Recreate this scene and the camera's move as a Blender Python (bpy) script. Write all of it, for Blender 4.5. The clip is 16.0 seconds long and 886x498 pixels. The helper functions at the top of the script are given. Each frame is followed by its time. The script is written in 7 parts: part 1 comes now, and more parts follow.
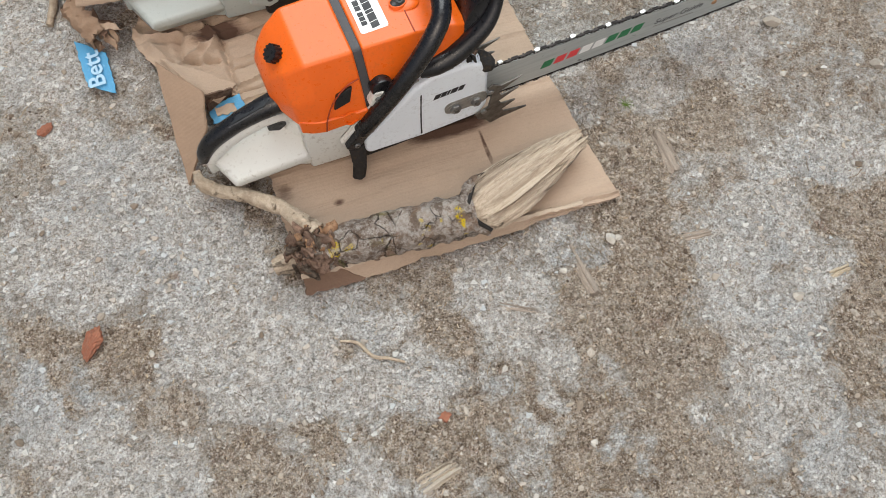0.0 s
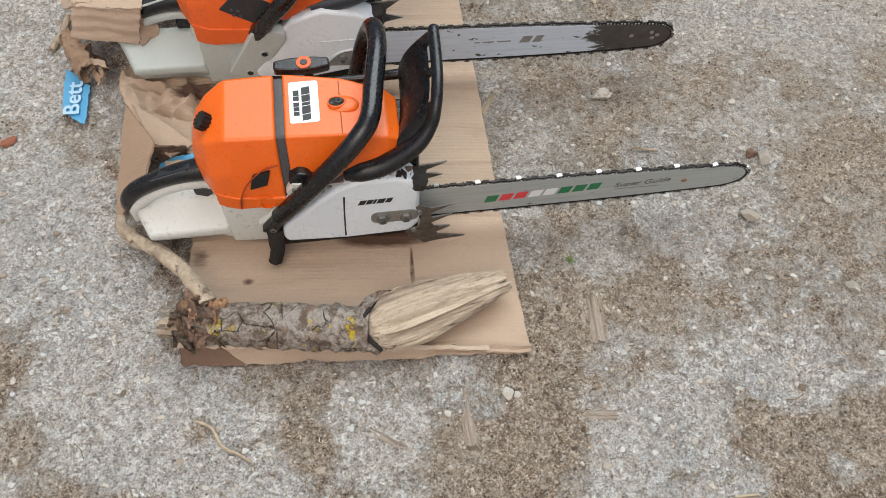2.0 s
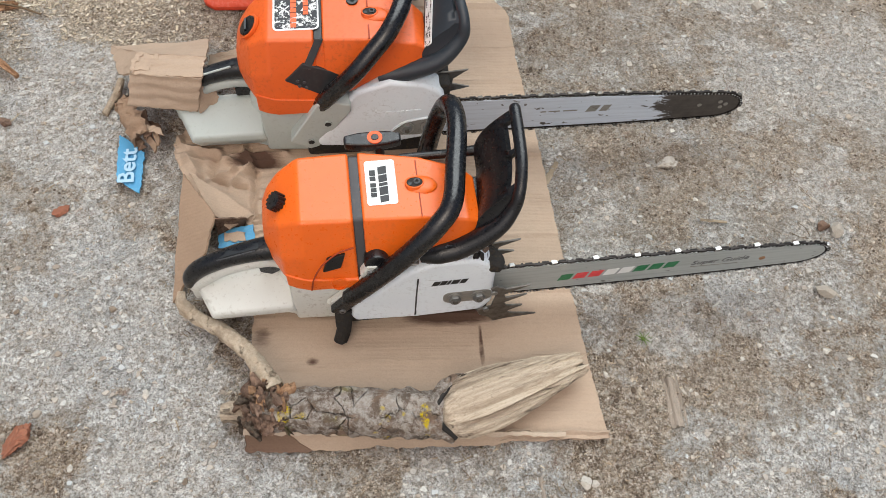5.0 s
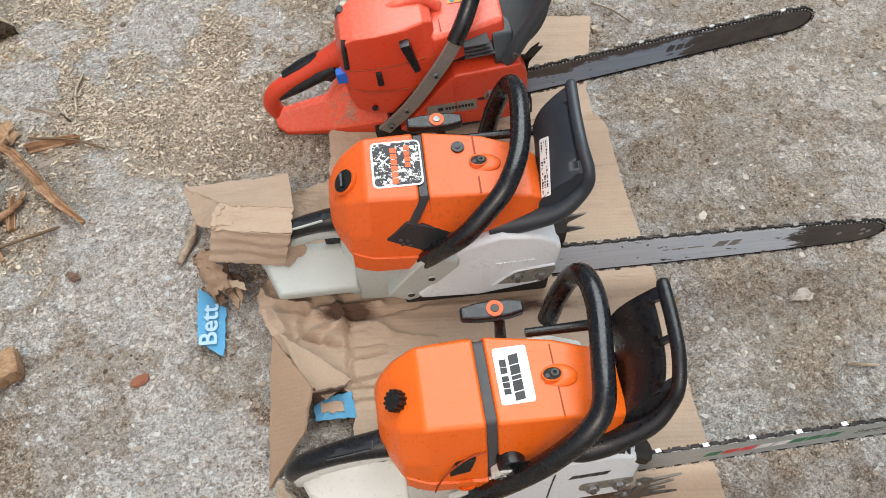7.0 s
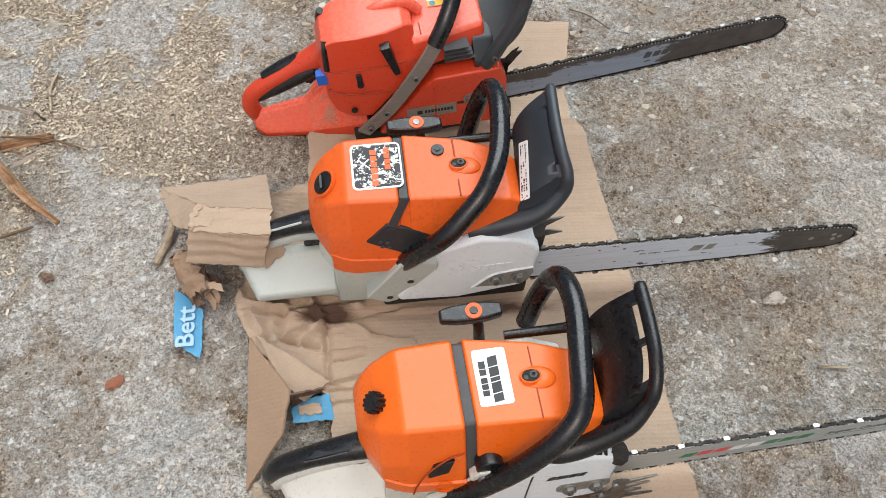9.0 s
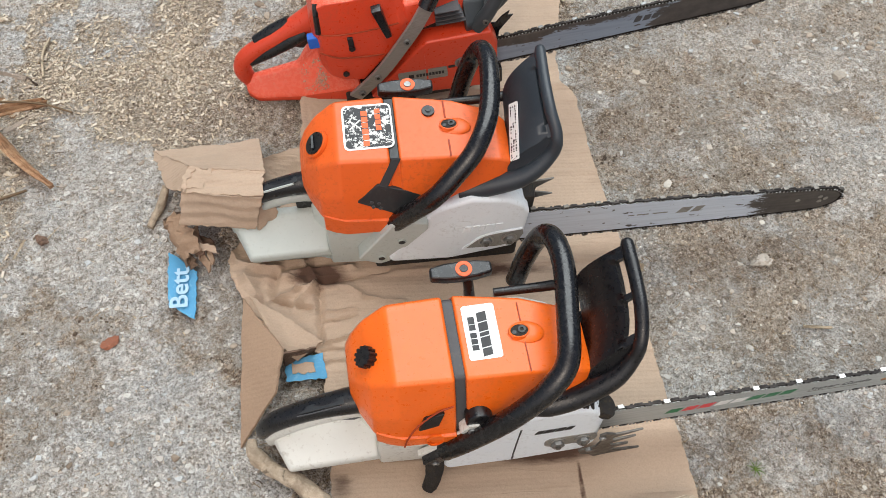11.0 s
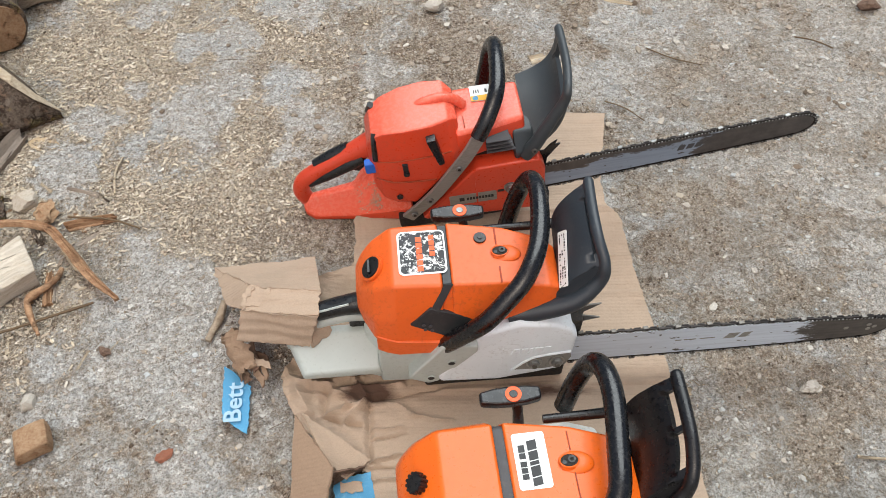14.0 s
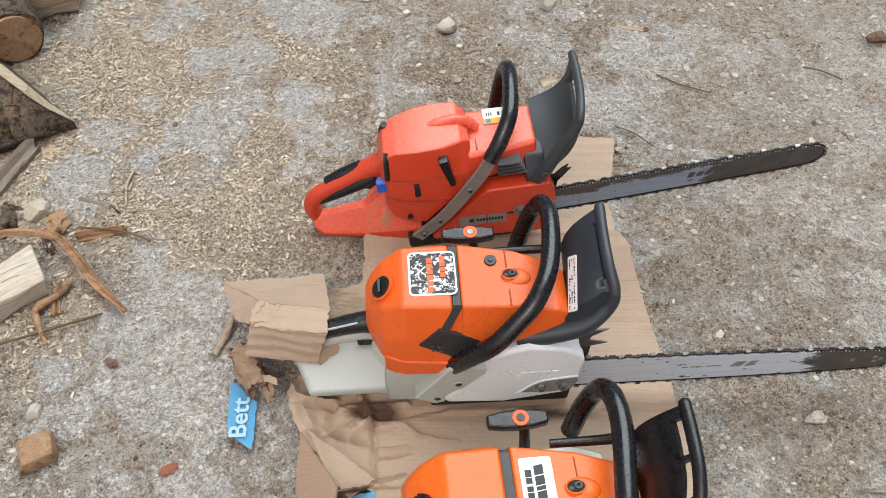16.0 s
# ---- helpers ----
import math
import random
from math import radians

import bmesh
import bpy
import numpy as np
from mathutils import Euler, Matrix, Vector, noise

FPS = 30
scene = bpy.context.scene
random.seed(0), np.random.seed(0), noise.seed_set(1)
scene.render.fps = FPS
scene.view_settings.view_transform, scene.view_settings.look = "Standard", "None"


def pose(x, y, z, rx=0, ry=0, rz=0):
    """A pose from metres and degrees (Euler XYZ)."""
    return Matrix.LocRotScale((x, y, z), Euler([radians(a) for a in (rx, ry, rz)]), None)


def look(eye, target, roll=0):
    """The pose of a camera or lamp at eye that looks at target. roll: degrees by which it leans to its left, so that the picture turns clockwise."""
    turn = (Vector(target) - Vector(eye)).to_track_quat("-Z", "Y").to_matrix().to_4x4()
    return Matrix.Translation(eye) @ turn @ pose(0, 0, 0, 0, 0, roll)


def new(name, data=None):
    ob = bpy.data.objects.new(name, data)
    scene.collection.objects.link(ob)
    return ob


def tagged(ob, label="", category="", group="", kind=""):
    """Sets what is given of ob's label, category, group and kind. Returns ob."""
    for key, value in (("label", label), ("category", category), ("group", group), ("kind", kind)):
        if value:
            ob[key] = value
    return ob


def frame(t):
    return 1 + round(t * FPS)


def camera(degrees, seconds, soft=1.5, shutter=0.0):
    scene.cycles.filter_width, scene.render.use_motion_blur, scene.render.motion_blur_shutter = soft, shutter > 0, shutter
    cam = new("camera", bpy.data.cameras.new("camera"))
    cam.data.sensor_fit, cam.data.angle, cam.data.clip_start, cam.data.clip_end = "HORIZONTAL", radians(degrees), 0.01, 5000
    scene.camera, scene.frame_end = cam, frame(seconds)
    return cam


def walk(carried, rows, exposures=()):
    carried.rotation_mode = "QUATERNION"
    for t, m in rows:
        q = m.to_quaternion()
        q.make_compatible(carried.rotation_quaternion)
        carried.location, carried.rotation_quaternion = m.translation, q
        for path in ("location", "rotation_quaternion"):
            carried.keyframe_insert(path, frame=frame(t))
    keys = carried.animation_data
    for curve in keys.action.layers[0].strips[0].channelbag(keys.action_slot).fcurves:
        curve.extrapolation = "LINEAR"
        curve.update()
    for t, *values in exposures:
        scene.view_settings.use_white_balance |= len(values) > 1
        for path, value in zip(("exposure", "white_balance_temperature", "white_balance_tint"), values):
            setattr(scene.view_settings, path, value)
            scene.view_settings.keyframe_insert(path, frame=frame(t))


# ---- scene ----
cam = camera(58.5, 16.0, soft=0.7)
PATH = [
    (0, (0.017, -0.006, 1.209), (0.27, 0.622, -0.673), 4.2),
    (0.5, (0.188, -0.017, 1.191), (0.357, 0.707, -0.666), 2.7),
    (1, (0.262, -0.014, 1.187), (0.375, 0.792, -0.639), 2.2),
    (1.5, (0.289, -0.014, 1.175), (0.387, 0.845, -0.628), 3.5),
    (2, (0.296, -0.011, 1.176), (0.387, 0.888, -0.609), 4.3),
    (2.5, (0.299, -0.015, 1.174), (0.393, 0.924, -0.59), 5.1),
    (3, (0.296, -0.018, 1.175), (0.384, 0.95, -0.572), 5.3),
    (3.2, (0.298, -0.023, 1.174), (0.372, 0.968, -0.561), 4.6),
    (5.3, (0.129, 0.148, 1.173), (0.242, 1.099, -0.583), 4.7),
    (5.5, (0.087, 0.195, 1.171), (0.211, 1.149, -0.582), 4.4),
    (6, (0.019, 0.269, 1.171), (0.121, 1.246, -0.572), 1.9),
    (6.5, (0.031, 0.338, 1.176), (0.093, 1.32, -0.566), 0.0),
    (7, (0.051, 0.357, 1.165), (0.098, 1.338, -0.576), -0.1),
    (7.5, (0.062, 0.355, 1.159), (0.111, 1.329, -0.587), 0.3),
    (8, (0.057, 0.354, 1.16), (0.138, 1.329, -0.585), 1.8),
    (8.5, (0.054, 0.353, 1.164), (0.156, 1.337, -0.574), 2.8),
    (9, (0.045, 0.354, 1.167), (0.155, 1.34, -0.569), 3.4),
    (9.5, (0.034, 0.356, 1.171), (0.151, 1.301, -0.588), 4.3),
    (9.7, (0.034, 0.341, 1.166), (0.152, 1.275, -0.599), 4.6),
    (11.8, (0.058, 0.322, 1.167), (0.169, 1.281, -0.585), 3.2),
    (12, (0.055, 0.33, 1.177), (0.154, 1.32, -0.558), 2.4),
    (12.5, (0.047, 0.339, 1.22), (0.107, 1.411, -0.468), 0.6),
    (13, (0.044, 0.344, 1.223), (0.084, 1.46, -0.436), 0.0),
    (13.5, (0.039, 0.345, 1.221), (0.069, 1.482, -0.424), -0.1),
    (14, (0.029, 0.344, 1.218), (0.063, 1.488, -0.422), 0.4),
    (14.5, (0.025, 0.344, 1.214), (0.059, 1.49, -0.425), 0.8),
    (15, (0.019, 0.32, 1.22), (0.044, 1.464, -0.421), 0.9),
    (15.5, (0.019, 0.337, 1.22), (0.043, 1.492, -0.414), 1.2),
    (16, (0.013, 0.348, 1.228), (0.047, 1.524, -0.39), 1.9),
]
walk(cam, [(t, look(eye, target, roll)) for t, eye, target, roll in PATH], exposures=((0, 0.06), (3, 0.09), (5.5, 0.15), (7, 0.2), (16, 0.2)))

import functools

# ---- light: an overcast day, a wide weak sun high up ----
world = bpy.data.worlds.new("overcast_sky")
scene.world = world
world.use_nodes = True
wn = world.node_tree
wn.nodes.clear()
sky = wn.nodes.new("ShaderNodeTexSky")
sky.sky_type = "NISHITA"
sky.sun_disc = False
sky.sun_elevation = radians(58)
sky.sun_rotation = radians(200)
sky.air_density, sky.dust_density, sky.ozone_density = 1.0, 6.0, 0.6
cloud = wn.nodes.new("ShaderNodeHueSaturation")
cloud.inputs["Saturation"].default_value = 0.85
bg = wn.nodes.new("ShaderNodeBackground")
bg.inputs["Strength"].default_value = 0.105
wout = wn.nodes.new("ShaderNodeOutputWorld")
wn.links.new(sky.outputs[0], cloud.inputs["Color"])
wn.links.new(cloud.outputs[0], bg.inputs["Color"])
wn.links.new(bg.outputs[0], wout.inputs["Surface"])

sun = new("sun", bpy.data.lights.new("sun", "SUN"))
sun.data.energy, sun.data.angle, sun.data.color = 3.0, radians(55), (0.922, 0.982, 0.99)
sun.matrix_world = look((0.9, 3.6, 5.0), (0.1, 0.9, 0))


# ---- materials ----
def srgb(r, g, b):
    return tuple((c / 255 / 12.92) if c <= 10 else ((c / 255 + 0.055) / 1.055) ** 2.4 for c in (r, g, b)) + (1.0,)


class Nodes:
    """A small builder for one node material."""

    def __init__(self, name, coords="Object"):
        self.mat = bpy.data.materials.new(name)
        self.mat.use_nodes = True
        self.t = self.mat.node_tree
        self.b = self.t.nodes["Principled BSDF"]
        self.co = self.t.nodes.new("ShaderNodeTexCoord").outputs[coords]

    def add(self, kind, **ins):
        n = self.t.nodes.new(kind)
        for k, v in ins.items():
            self.put(n.inputs[k.replace("_", " ")], v)
        return n

    def put(self, socket, v):
        if isinstance(v, bpy.types.NodeSocket):
            self.t.links.new(v, socket)
        else:
            socket.default_value = v

    def noise(self, scale, detail=4.0, rough=0.6, stretch=None, distort=0.0):
        co = self.co
        if stretch:
            m = self.add("ShaderNodeMapping", Vector=co)
            m.inputs["Scale"].default_value = stretch
            co = m.outputs[0]
        n = self.add("ShaderNodeTexNoise", Vector=co, Scale=scale, Detail=detail, Roughness=rough, Distortion=distort)
        return n.outputs[0]

    def voronoi(self, scale, feature="F1", out=0, warp=0.0):
        n = self.t.nodes.new("ShaderNodeTexVoronoi")
        n.feature = feature
        co = self.co
        if warp:
            w = self.add("ShaderNodeTexNoise", Vector=co, Scale=scale * 0.8, Detail=3.0)
            m = self.t.nodes.new("ShaderNodeVectorMath")
            m.operation = "MULTIPLY_ADD"
            self.put(m.inputs[0], w.outputs[1])
            m.inputs[1].default_value = (warp, warp, warp)
            self.put(m.inputs[2], co)
            co = m.outputs[0]
        self.put(n.inputs["Vector"], co)
        n.inputs["Scale"].default_value = scale
        return n.outputs[out]

    def ramp(self, fac, a, b, lo=0.0, hi=1.0):
        n = self.t.nodes.new("ShaderNodeMapRange")
        n.clamp = True
        self.put(n.inputs[0], fac)
        n.inputs[1].default_value, n.inputs[2].default_value = a, b
        n.inputs[3].default_value, n.inputs[4].default_value = lo, hi
        return n.outputs[0]

    def mix(self, fac, a, b, kind="MIX"):
        n = self.t.nodes.new("ShaderNodeMix")
        n.data_type, n.blend_type = "RGBA", kind
        self.put(n.inputs[0], fac)
        self.put(n.inputs[6], a)
        self.put(n.inputs[7], b)
        return n.outputs[2]

    def math(self, op, a, b=0.0):
        n = self.t.nodes.new("ShaderNodeMath")
        n.operation = op
        self.put(n.inputs[0], a)
        self.put(n.inputs[1], b)
        return n.outputs[0]

    def attr(self, name):
        n = self.t.nodes.new("ShaderNodeAttribute")
        n.attribute_name = name
        return n.outputs["Fac"]

    def island(self):
        return self.t.nodes.new("ShaderNodeNewGeometry").outputs["Random Per Island"]

    def which(self):
        return self.t.nodes.new("ShaderNodeObjectInfo").outputs["Random"]

    def bump(self, height, strength, distance):
        n = self.add("ShaderNodeBump", Strength=strength, Distance=distance, Height=height)
        self.t.links.new(n.outputs[0], self.b.inputs["Normal"])

    def done(self, color, rough, metal=0.0, spec=0.5):
        self.put(self.b.inputs["Base Color"], color)
        self.put(self.b.inputs["Roughness"], rough)
        self.b.inputs["Metallic"].default_value = metal
        self.b.inputs["Specular IOR Level"].default_value = spec
        return self.mat


def plastic(name, c, rough=0.4, dirt=(96, 84, 70), amount=0.35, grain=0.15, spec=0.5):
    n = Nodes(name)
    big, small = n.noise(14, 5, 0.65), n.noise(160, 3, 0.6)
    smear = n.ramp(n.math("MULTIPLY", big, n.ramp(small, 0.3, 0.75)), 0.28, 0.6, 0.0, amount)
    col = n.mix(smear, srgb(*c), srgb(*dirt))
    col = n.mix(n.ramp(big, 0.35, 0.7, 0.0, 0.18), col, srgb(*[min(255, int(v * 1.12 + 8)) for v in c]))
    specks = n.ramp(n.voronoi(240), 0.05, 0.12, amount, 0.0)
    col = n.mix(n.math("MULTIPLY", specks, n.ramp(small, 0.55, 0.7)), col, srgb(*dirt))
    wear = n.ramp(n.noise(120, 3, 0.6, (0.15, 1.0, 1.0), 0.6), 0.66, 0.70, 0.0, amount * 0.9)
    col = n.mix(n.math("MULTIPLY", wear, n.ramp(big, 0.5, 0.62)), col, srgb(*dirt))
    n.bump(n.noise(900, 2), grain, 0.0006)
    return n.done(col, n.ramp(small, 0.3, 0.7, rough - 0.08, rough + 0.14), 0.0, spec)


def metal(name, c, rough=0.35, worn=(60, 56, 52), amount=0.4, stretch=None):
    n = Nodes(name)
    a = n.noise(60, 5, 0.7, stretch)
    b = n.noise(9, 4, 0.6)
    col = n.mix(n.ramp(n.math("MULTIPLY", a, b), 0.2, 0.42, 0.0, amount), srgb(*c), srgb(*worn))
    n.bump(a, 0.15, 0.0006)
    return n.done(col, n.ramp(a, 0.3, 0.7, rough, rough + 0.2), 0.85)


M_ORANGE = plastic("orange_plastic", (228, 99, 20), 0.32, (150, 78, 36), 0.28)
M_ORANGE_OLD = plastic("worn_orange_plastic", (217, 92, 27), 0.38, (124, 64, 34), 0.42)
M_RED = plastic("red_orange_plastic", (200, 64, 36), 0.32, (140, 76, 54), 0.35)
# pale red of upward faces: faded plastic with sky glare put into the colour
M_RED_PALE = plastic("faded_sky_glare_red_plastic", (232, 100, 76), 0.24, (196, 124, 104), 0.4)
M_WHITE = plastic("grimy_white_plastic", (206, 206, 199), 0.38, (120, 100, 74), 0.6)
M_PALE = plastic("pale_grey_plastic", (174, 181, 176), 0.34, (120, 110, 94), 0.28)
M_COVER = plastic("silver_grey_magnesium", (216, 222, 226), 0.38, (120, 112, 100), 0.35)
M_BLACK = plastic("black_plastic", (17, 17, 19), 0.29, (84, 78, 70), 0.16, 0.25)
M_RUBBER = plastic("black_handle_grip", (13, 13, 15), 0.22, (110, 102, 92), 0.08, 0.08, 0.6)
M_GREY = plastic("dark_grey_plastic", (36, 39, 41), 0.42, (90, 86, 80), 0.22)
M_STRIP = plastic("grey_rubber_strip", (66, 66, 68), 0.55, (120, 112, 100), 0.35)
M_GRIME = plastic("oily_black_grime", (30, 26, 22), 0.75, (86, 72, 52), 0.8, 0.9)
M_STICKER = plastic("white_sticker", (226, 228, 226), 0.35, (170, 166, 160), 0.12, 0.02)
M_INK = plastic("black_ink", (28, 28, 30), 0.45, (70, 70, 70), 0.2, 0.02)
M_ORANGE_INK = plastic("orange_ink", (232, 96, 40), 0.5, (200, 190, 180), 0.35, 0.02)
M_YELLOW = plastic("yellow_ink", (240, 178, 50), 0.5, (200, 160, 90), 0.2, 0.02)
M_GREEN_INK = plastic("green_ink", (18, 110, 66), 0.45, (120, 130, 124), 0.2, 0.02)
M_RED_INK = plastic("red_ink", (214, 62, 66), 0.45, (150, 130, 124), 0.2, 0.02)
M_BLUE = plastic("blue_plastic", (30, 98, 200), 0.4, (60, 70, 100), 0.2)
M_GROOVE = plastic("orange_groove", (150, 52, 8), 0.6, (90, 50, 30), 0.4)
M_SLATE = plastic("slate_guard_plastic", (44, 50, 56), 0.38, (96, 94, 90), 0.25)
M_GUARD = plastic("grey_guard_plastic", (50, 55, 58), 0.42, (96, 92, 86), 0.25)
M_RECESS = plastic("grubby_grey_recess", (126, 124, 118), 0.6, (70, 60, 50), 0.8)
M_STEEL = metal("steel", (150, 150, 148), 0.35)
M_DOG = metal("dark_spike_steel", (120, 116, 110), 0.45, (58, 50, 42), 0.7)
M_CHAIN = metal("oily_chain_steel", (58, 54, 52), 0.4, (30, 26, 24), 0.6)
M_TOOTH = metal("bright_cutter_steel", (226, 226, 224), 0.25, (120, 116, 112), 0.2)
M_ALU = metal("brushed_aluminium", (168, 166, 160), 0.45, (110, 104, 96), 0.4, (1, 6, 6))


def scuffed_ink():
    n = Nodes("scuffed_black_ink")
    scrape = n.noise(210, 5, 0.7, (1.0, 1.0, 1.0), 0.8)
    patch = n.noise(46, 4, 0.65, None, 0.6)
    bare = n.ramp(n.math("ADD", scrape, n.math("MULTIPLY", n.math("SUBTRACT", patch, 0.5), 1.4)), 0.53, 0.57)
    return n.done(n.mix(bare, srgb(30, 30, 34), srgb(214, 214, 210)), 0.5)


M_SCUFF = scuffed_ink()


def bar_metal(name, paint, under, edge, lo, hi, chips, nick=0.70, rim=None):
    """A guide bar: painted steel whose paint wears off along it between lo and hi, is nicked all over, and rubbed off above the line rim."""
    n = Nodes(name)
    x = n.t.nodes.new("ShaderNodeSeparateXYZ")
    n.put(x.inputs[0], n.co)
    wear = n.math("ADD", n.ramp(x.outputs[0], lo, hi, 0.0, 1.0), n.math("MULTIPLY", n.math("SUBTRACT", n.noise(26, 6, 0.75, (0.6, 1, 1.6)), 0.5), chips))
    worn = n.math("MAXIMUM", n.ramp(wear, 0.48, 0.54), n.ramp(n.noise(120, 3, 0.6, (0.5, 1, 1)), nick, nick + 0.02))
    if rim:
        over = n.math("SUBTRACT", x.outputs[2], n.math("ADD", rim[0], n.math("MULTIPLY", x.outputs[0], rim[1])))
        over = n.math("ADD", over, n.math("MULTIPLY", n.math("SUBTRACT", n.noise(26, 6, 0.75, (0.6, 1, 1.6)), 0.5), 0.05))
        worn = n.math("MAXIMUM", worn, n.ramp(over, 0.0, 0.003))
    scratch = n.noise(60, 4, 0.7, (0.12, 1, 2.5))
    col = n.mix(n.ramp(scratch, 0.45, 0.75, 0.0, 0.5), srgb(*paint), srgb(*[int(v * 0.82) for v in paint]))
    dark = n.mix(n.ramp(n.noise(40, 5, 0.7), 0.35, 0.7), srgb(*under), srgb(*edge))
    n.bump(scratch, 0.1, 0.0005)
    return n.done(n.mix(worn, col, dark), n.ramp(scratch, 0.3, 0.7, 0.35, 0.55), 0.15)


M_BAR1 = bar_metal("grey_painted_bar", (168, 174, 172), (110, 108, 104), (90, 88, 84), 0.62, 0.9, 0.3)
M_BAR2 = bar_metal("scuffed_white_bar", (204, 214, 226), (62, 58, 56), (82, 77, 72), 0.36, 0.54, 1.2, 0.66)
# the bluish paint left on this bar also carries sky sheen as colour
M_BAR3 = bar_metal("worn_dark_bar", (138, 150, 166), (62, 58, 57), (86, 80, 77), 0.22, 0.60, 1.0, 0.66, (0.0715, 0.105))


def card_material(name, c, dark):
    n = Nodes(name)
    fibre = n.noise(70, 5, 0.7, (0.25, 1.0, 1.0))
    grain = n.noise(420, 3, 0.7)
    flute = n.noise(26, 3, 0.5, (0.06, 1.0, 0.3), 0.5)
    stain = n.noise(6, 5, 0.65)
    col = n.mix(n.ramp(fibre, 0.3, 0.72, 0.0, 0.2), srgb(*c), srgb(*[int(v * 0.88) for v in c]))
    col = n.mix(n.ramp(grain, 0.4, 0.7, 0.0, 0.35), col, srgb(*[int(v * 0.8) for v in c]))
    crease = n.math("ABSOLUTE", n.math("SUBTRACT", flute, 0.5))
    lines = n.math("MULTIPLY", n.ramp(crease, 0.004, 0.016, 1.0, 0.0), n.ramp(stain, 0.4, 0.6))
    # crease lines darkened in the colour, for their shade and wear
    col = n.mix(n.ramp(lines, 0, 1, 0.0, 0.12), col, srgb(*dark))
    col = n.mix(n.ramp(stain, 0.55, 0.75, 0.0, 0.35), col, srgb(*[int(v * 0.8) for v in c]))
    sep = n.t.nodes.new("ShaderNodeSeparateXYZ")
    n.put(sep.inputs[0], n.co)
    rib = n.math("SINE", n.math("MULTIPLY", n.math("ADD", sep.outputs[1], n.math("MULTIPLY", stain, 0.01)), 930.0))
    speck = n.ramp(n.noise(900, 2, 0.6), 0.60, 0.68, 0.0, 0.4)
    col = n.mix(speck, col, srgb(*[int(v * 0.74) for v in c]))
    oil = n.attr("oil")
    col = n.mix(n.ramp(n.math("ADD", oil, n.math("MULTIPLY", n.math("SUBTRACT", fibre, 0.5), 0.9)), 0.3, 0.75, 0.0, 0.9), col, srgb(70, 46, 36))
    n.bump(n.math("ADD", n.math("MULTIPLY", flute, 0.4), n.math("ADD", n.math("MULTIPLY", fibre, 0.15), n.math("ADD", n.math("MULTIPLY", lines, -0.12), n.math("ADD", n.math("MULTIPLY", rib, 0.035), n.math("MULTIPLY", n.noise(55, 3, 0.6), 0.7))))), 0.6, 0.005)
    return n.done(col, 0.85, 0.0, 0.2)


M_CARD = card_material("brown_cardboard", (180, 158, 137), (132, 106, 84))
M_CARD_DARK = card_material("darker_cardboard_face", (156, 131, 109), (118, 92, 70))
M_CARD_WET = card_material("damp_cardboard", (124, 100, 84), (74, 54, 44))
M_CORE = card_material("torn_cardboard_edge", (188, 170, 150), (110, 82, 58))
M_PRINT = plastic("blue_print", (72, 144, 184), 0.6, (150, 190, 206), 0.5, 0.3)
M_PRINT_WHITE = plastic("white_print", (158, 192, 212), 0.6, (96, 160, 196), 0.5, 0.3)


def bark_material(name, a, b, pale, brown, lichens):
    n = Nodes(name)
    big, small = n.noise(20, 7, 0.72), n.noise(150, 6, 0.78)
    plates = n.noise(26, 7, 0.7, (0.7, 1.0, 1.0), 0.3)
    edge = n.voronoi(30, "DISTANCE_TO_EDGE", 0, 0.035)
    crack = n.math("MULTIPLY", n.ramp(n.math("ADD", edge, n.math("MULTIPLY", n.noise(90, 4, 0.7), 0.08)), 0.036, 0.075, 1.0, 0.0), n.ramp(n.noise(17, 4, 0.6), 0.45, 0.56))
    col = n.mix(n.ramp(big, 0.42, 0.58), srgb(*a), srgb(*b))
    col = n.mix(n.ramp(small, 0.44, 0.60, 0.0, 0.7), col, srgb(*pale))
    col = n.mix(n.ramp(n.noise(52, 5, 0.75), 0.50, 0.58, 0.0, 0.85), col, srgb(*brown))
    col = n.mix(n.ramp(plates, 0.54, 0.62, 0.0, 0.75), col, srgb(138, 112, 92))
    col = n.mix(n.ramp(crack, 0, 1, 0.0, 0.9), col, srgb(52, 42, 36))
    lichen = n.math("MULTIPLY", n.ramp(n.noise(30, 2, 0.5), 0.64, 0.69), n.ramp(small, 0.44, 0.54))
    col = n.mix(n.math("MULTIPLY", lichen, lichens), col, srgb(214, 184, 28))
    green = n.math("MULTIPLY", n.ramp(n.noise(17, 3, 0.5), 0.58, 0.7, 0.0, 0.55), n.ramp(small, 0.4, 0.6))
    col = n.mix(green, col, srgb(150, 146, 70))
    n.bump(n.math("ADD", n.math("MULTIPLY", crack, -1.6), n.math("ADD", n.math("MULTIPLY", small, 0.8), plates)), 1.0, 0.008)
    return n.done(col, 0.9, 0.0, 0.2)


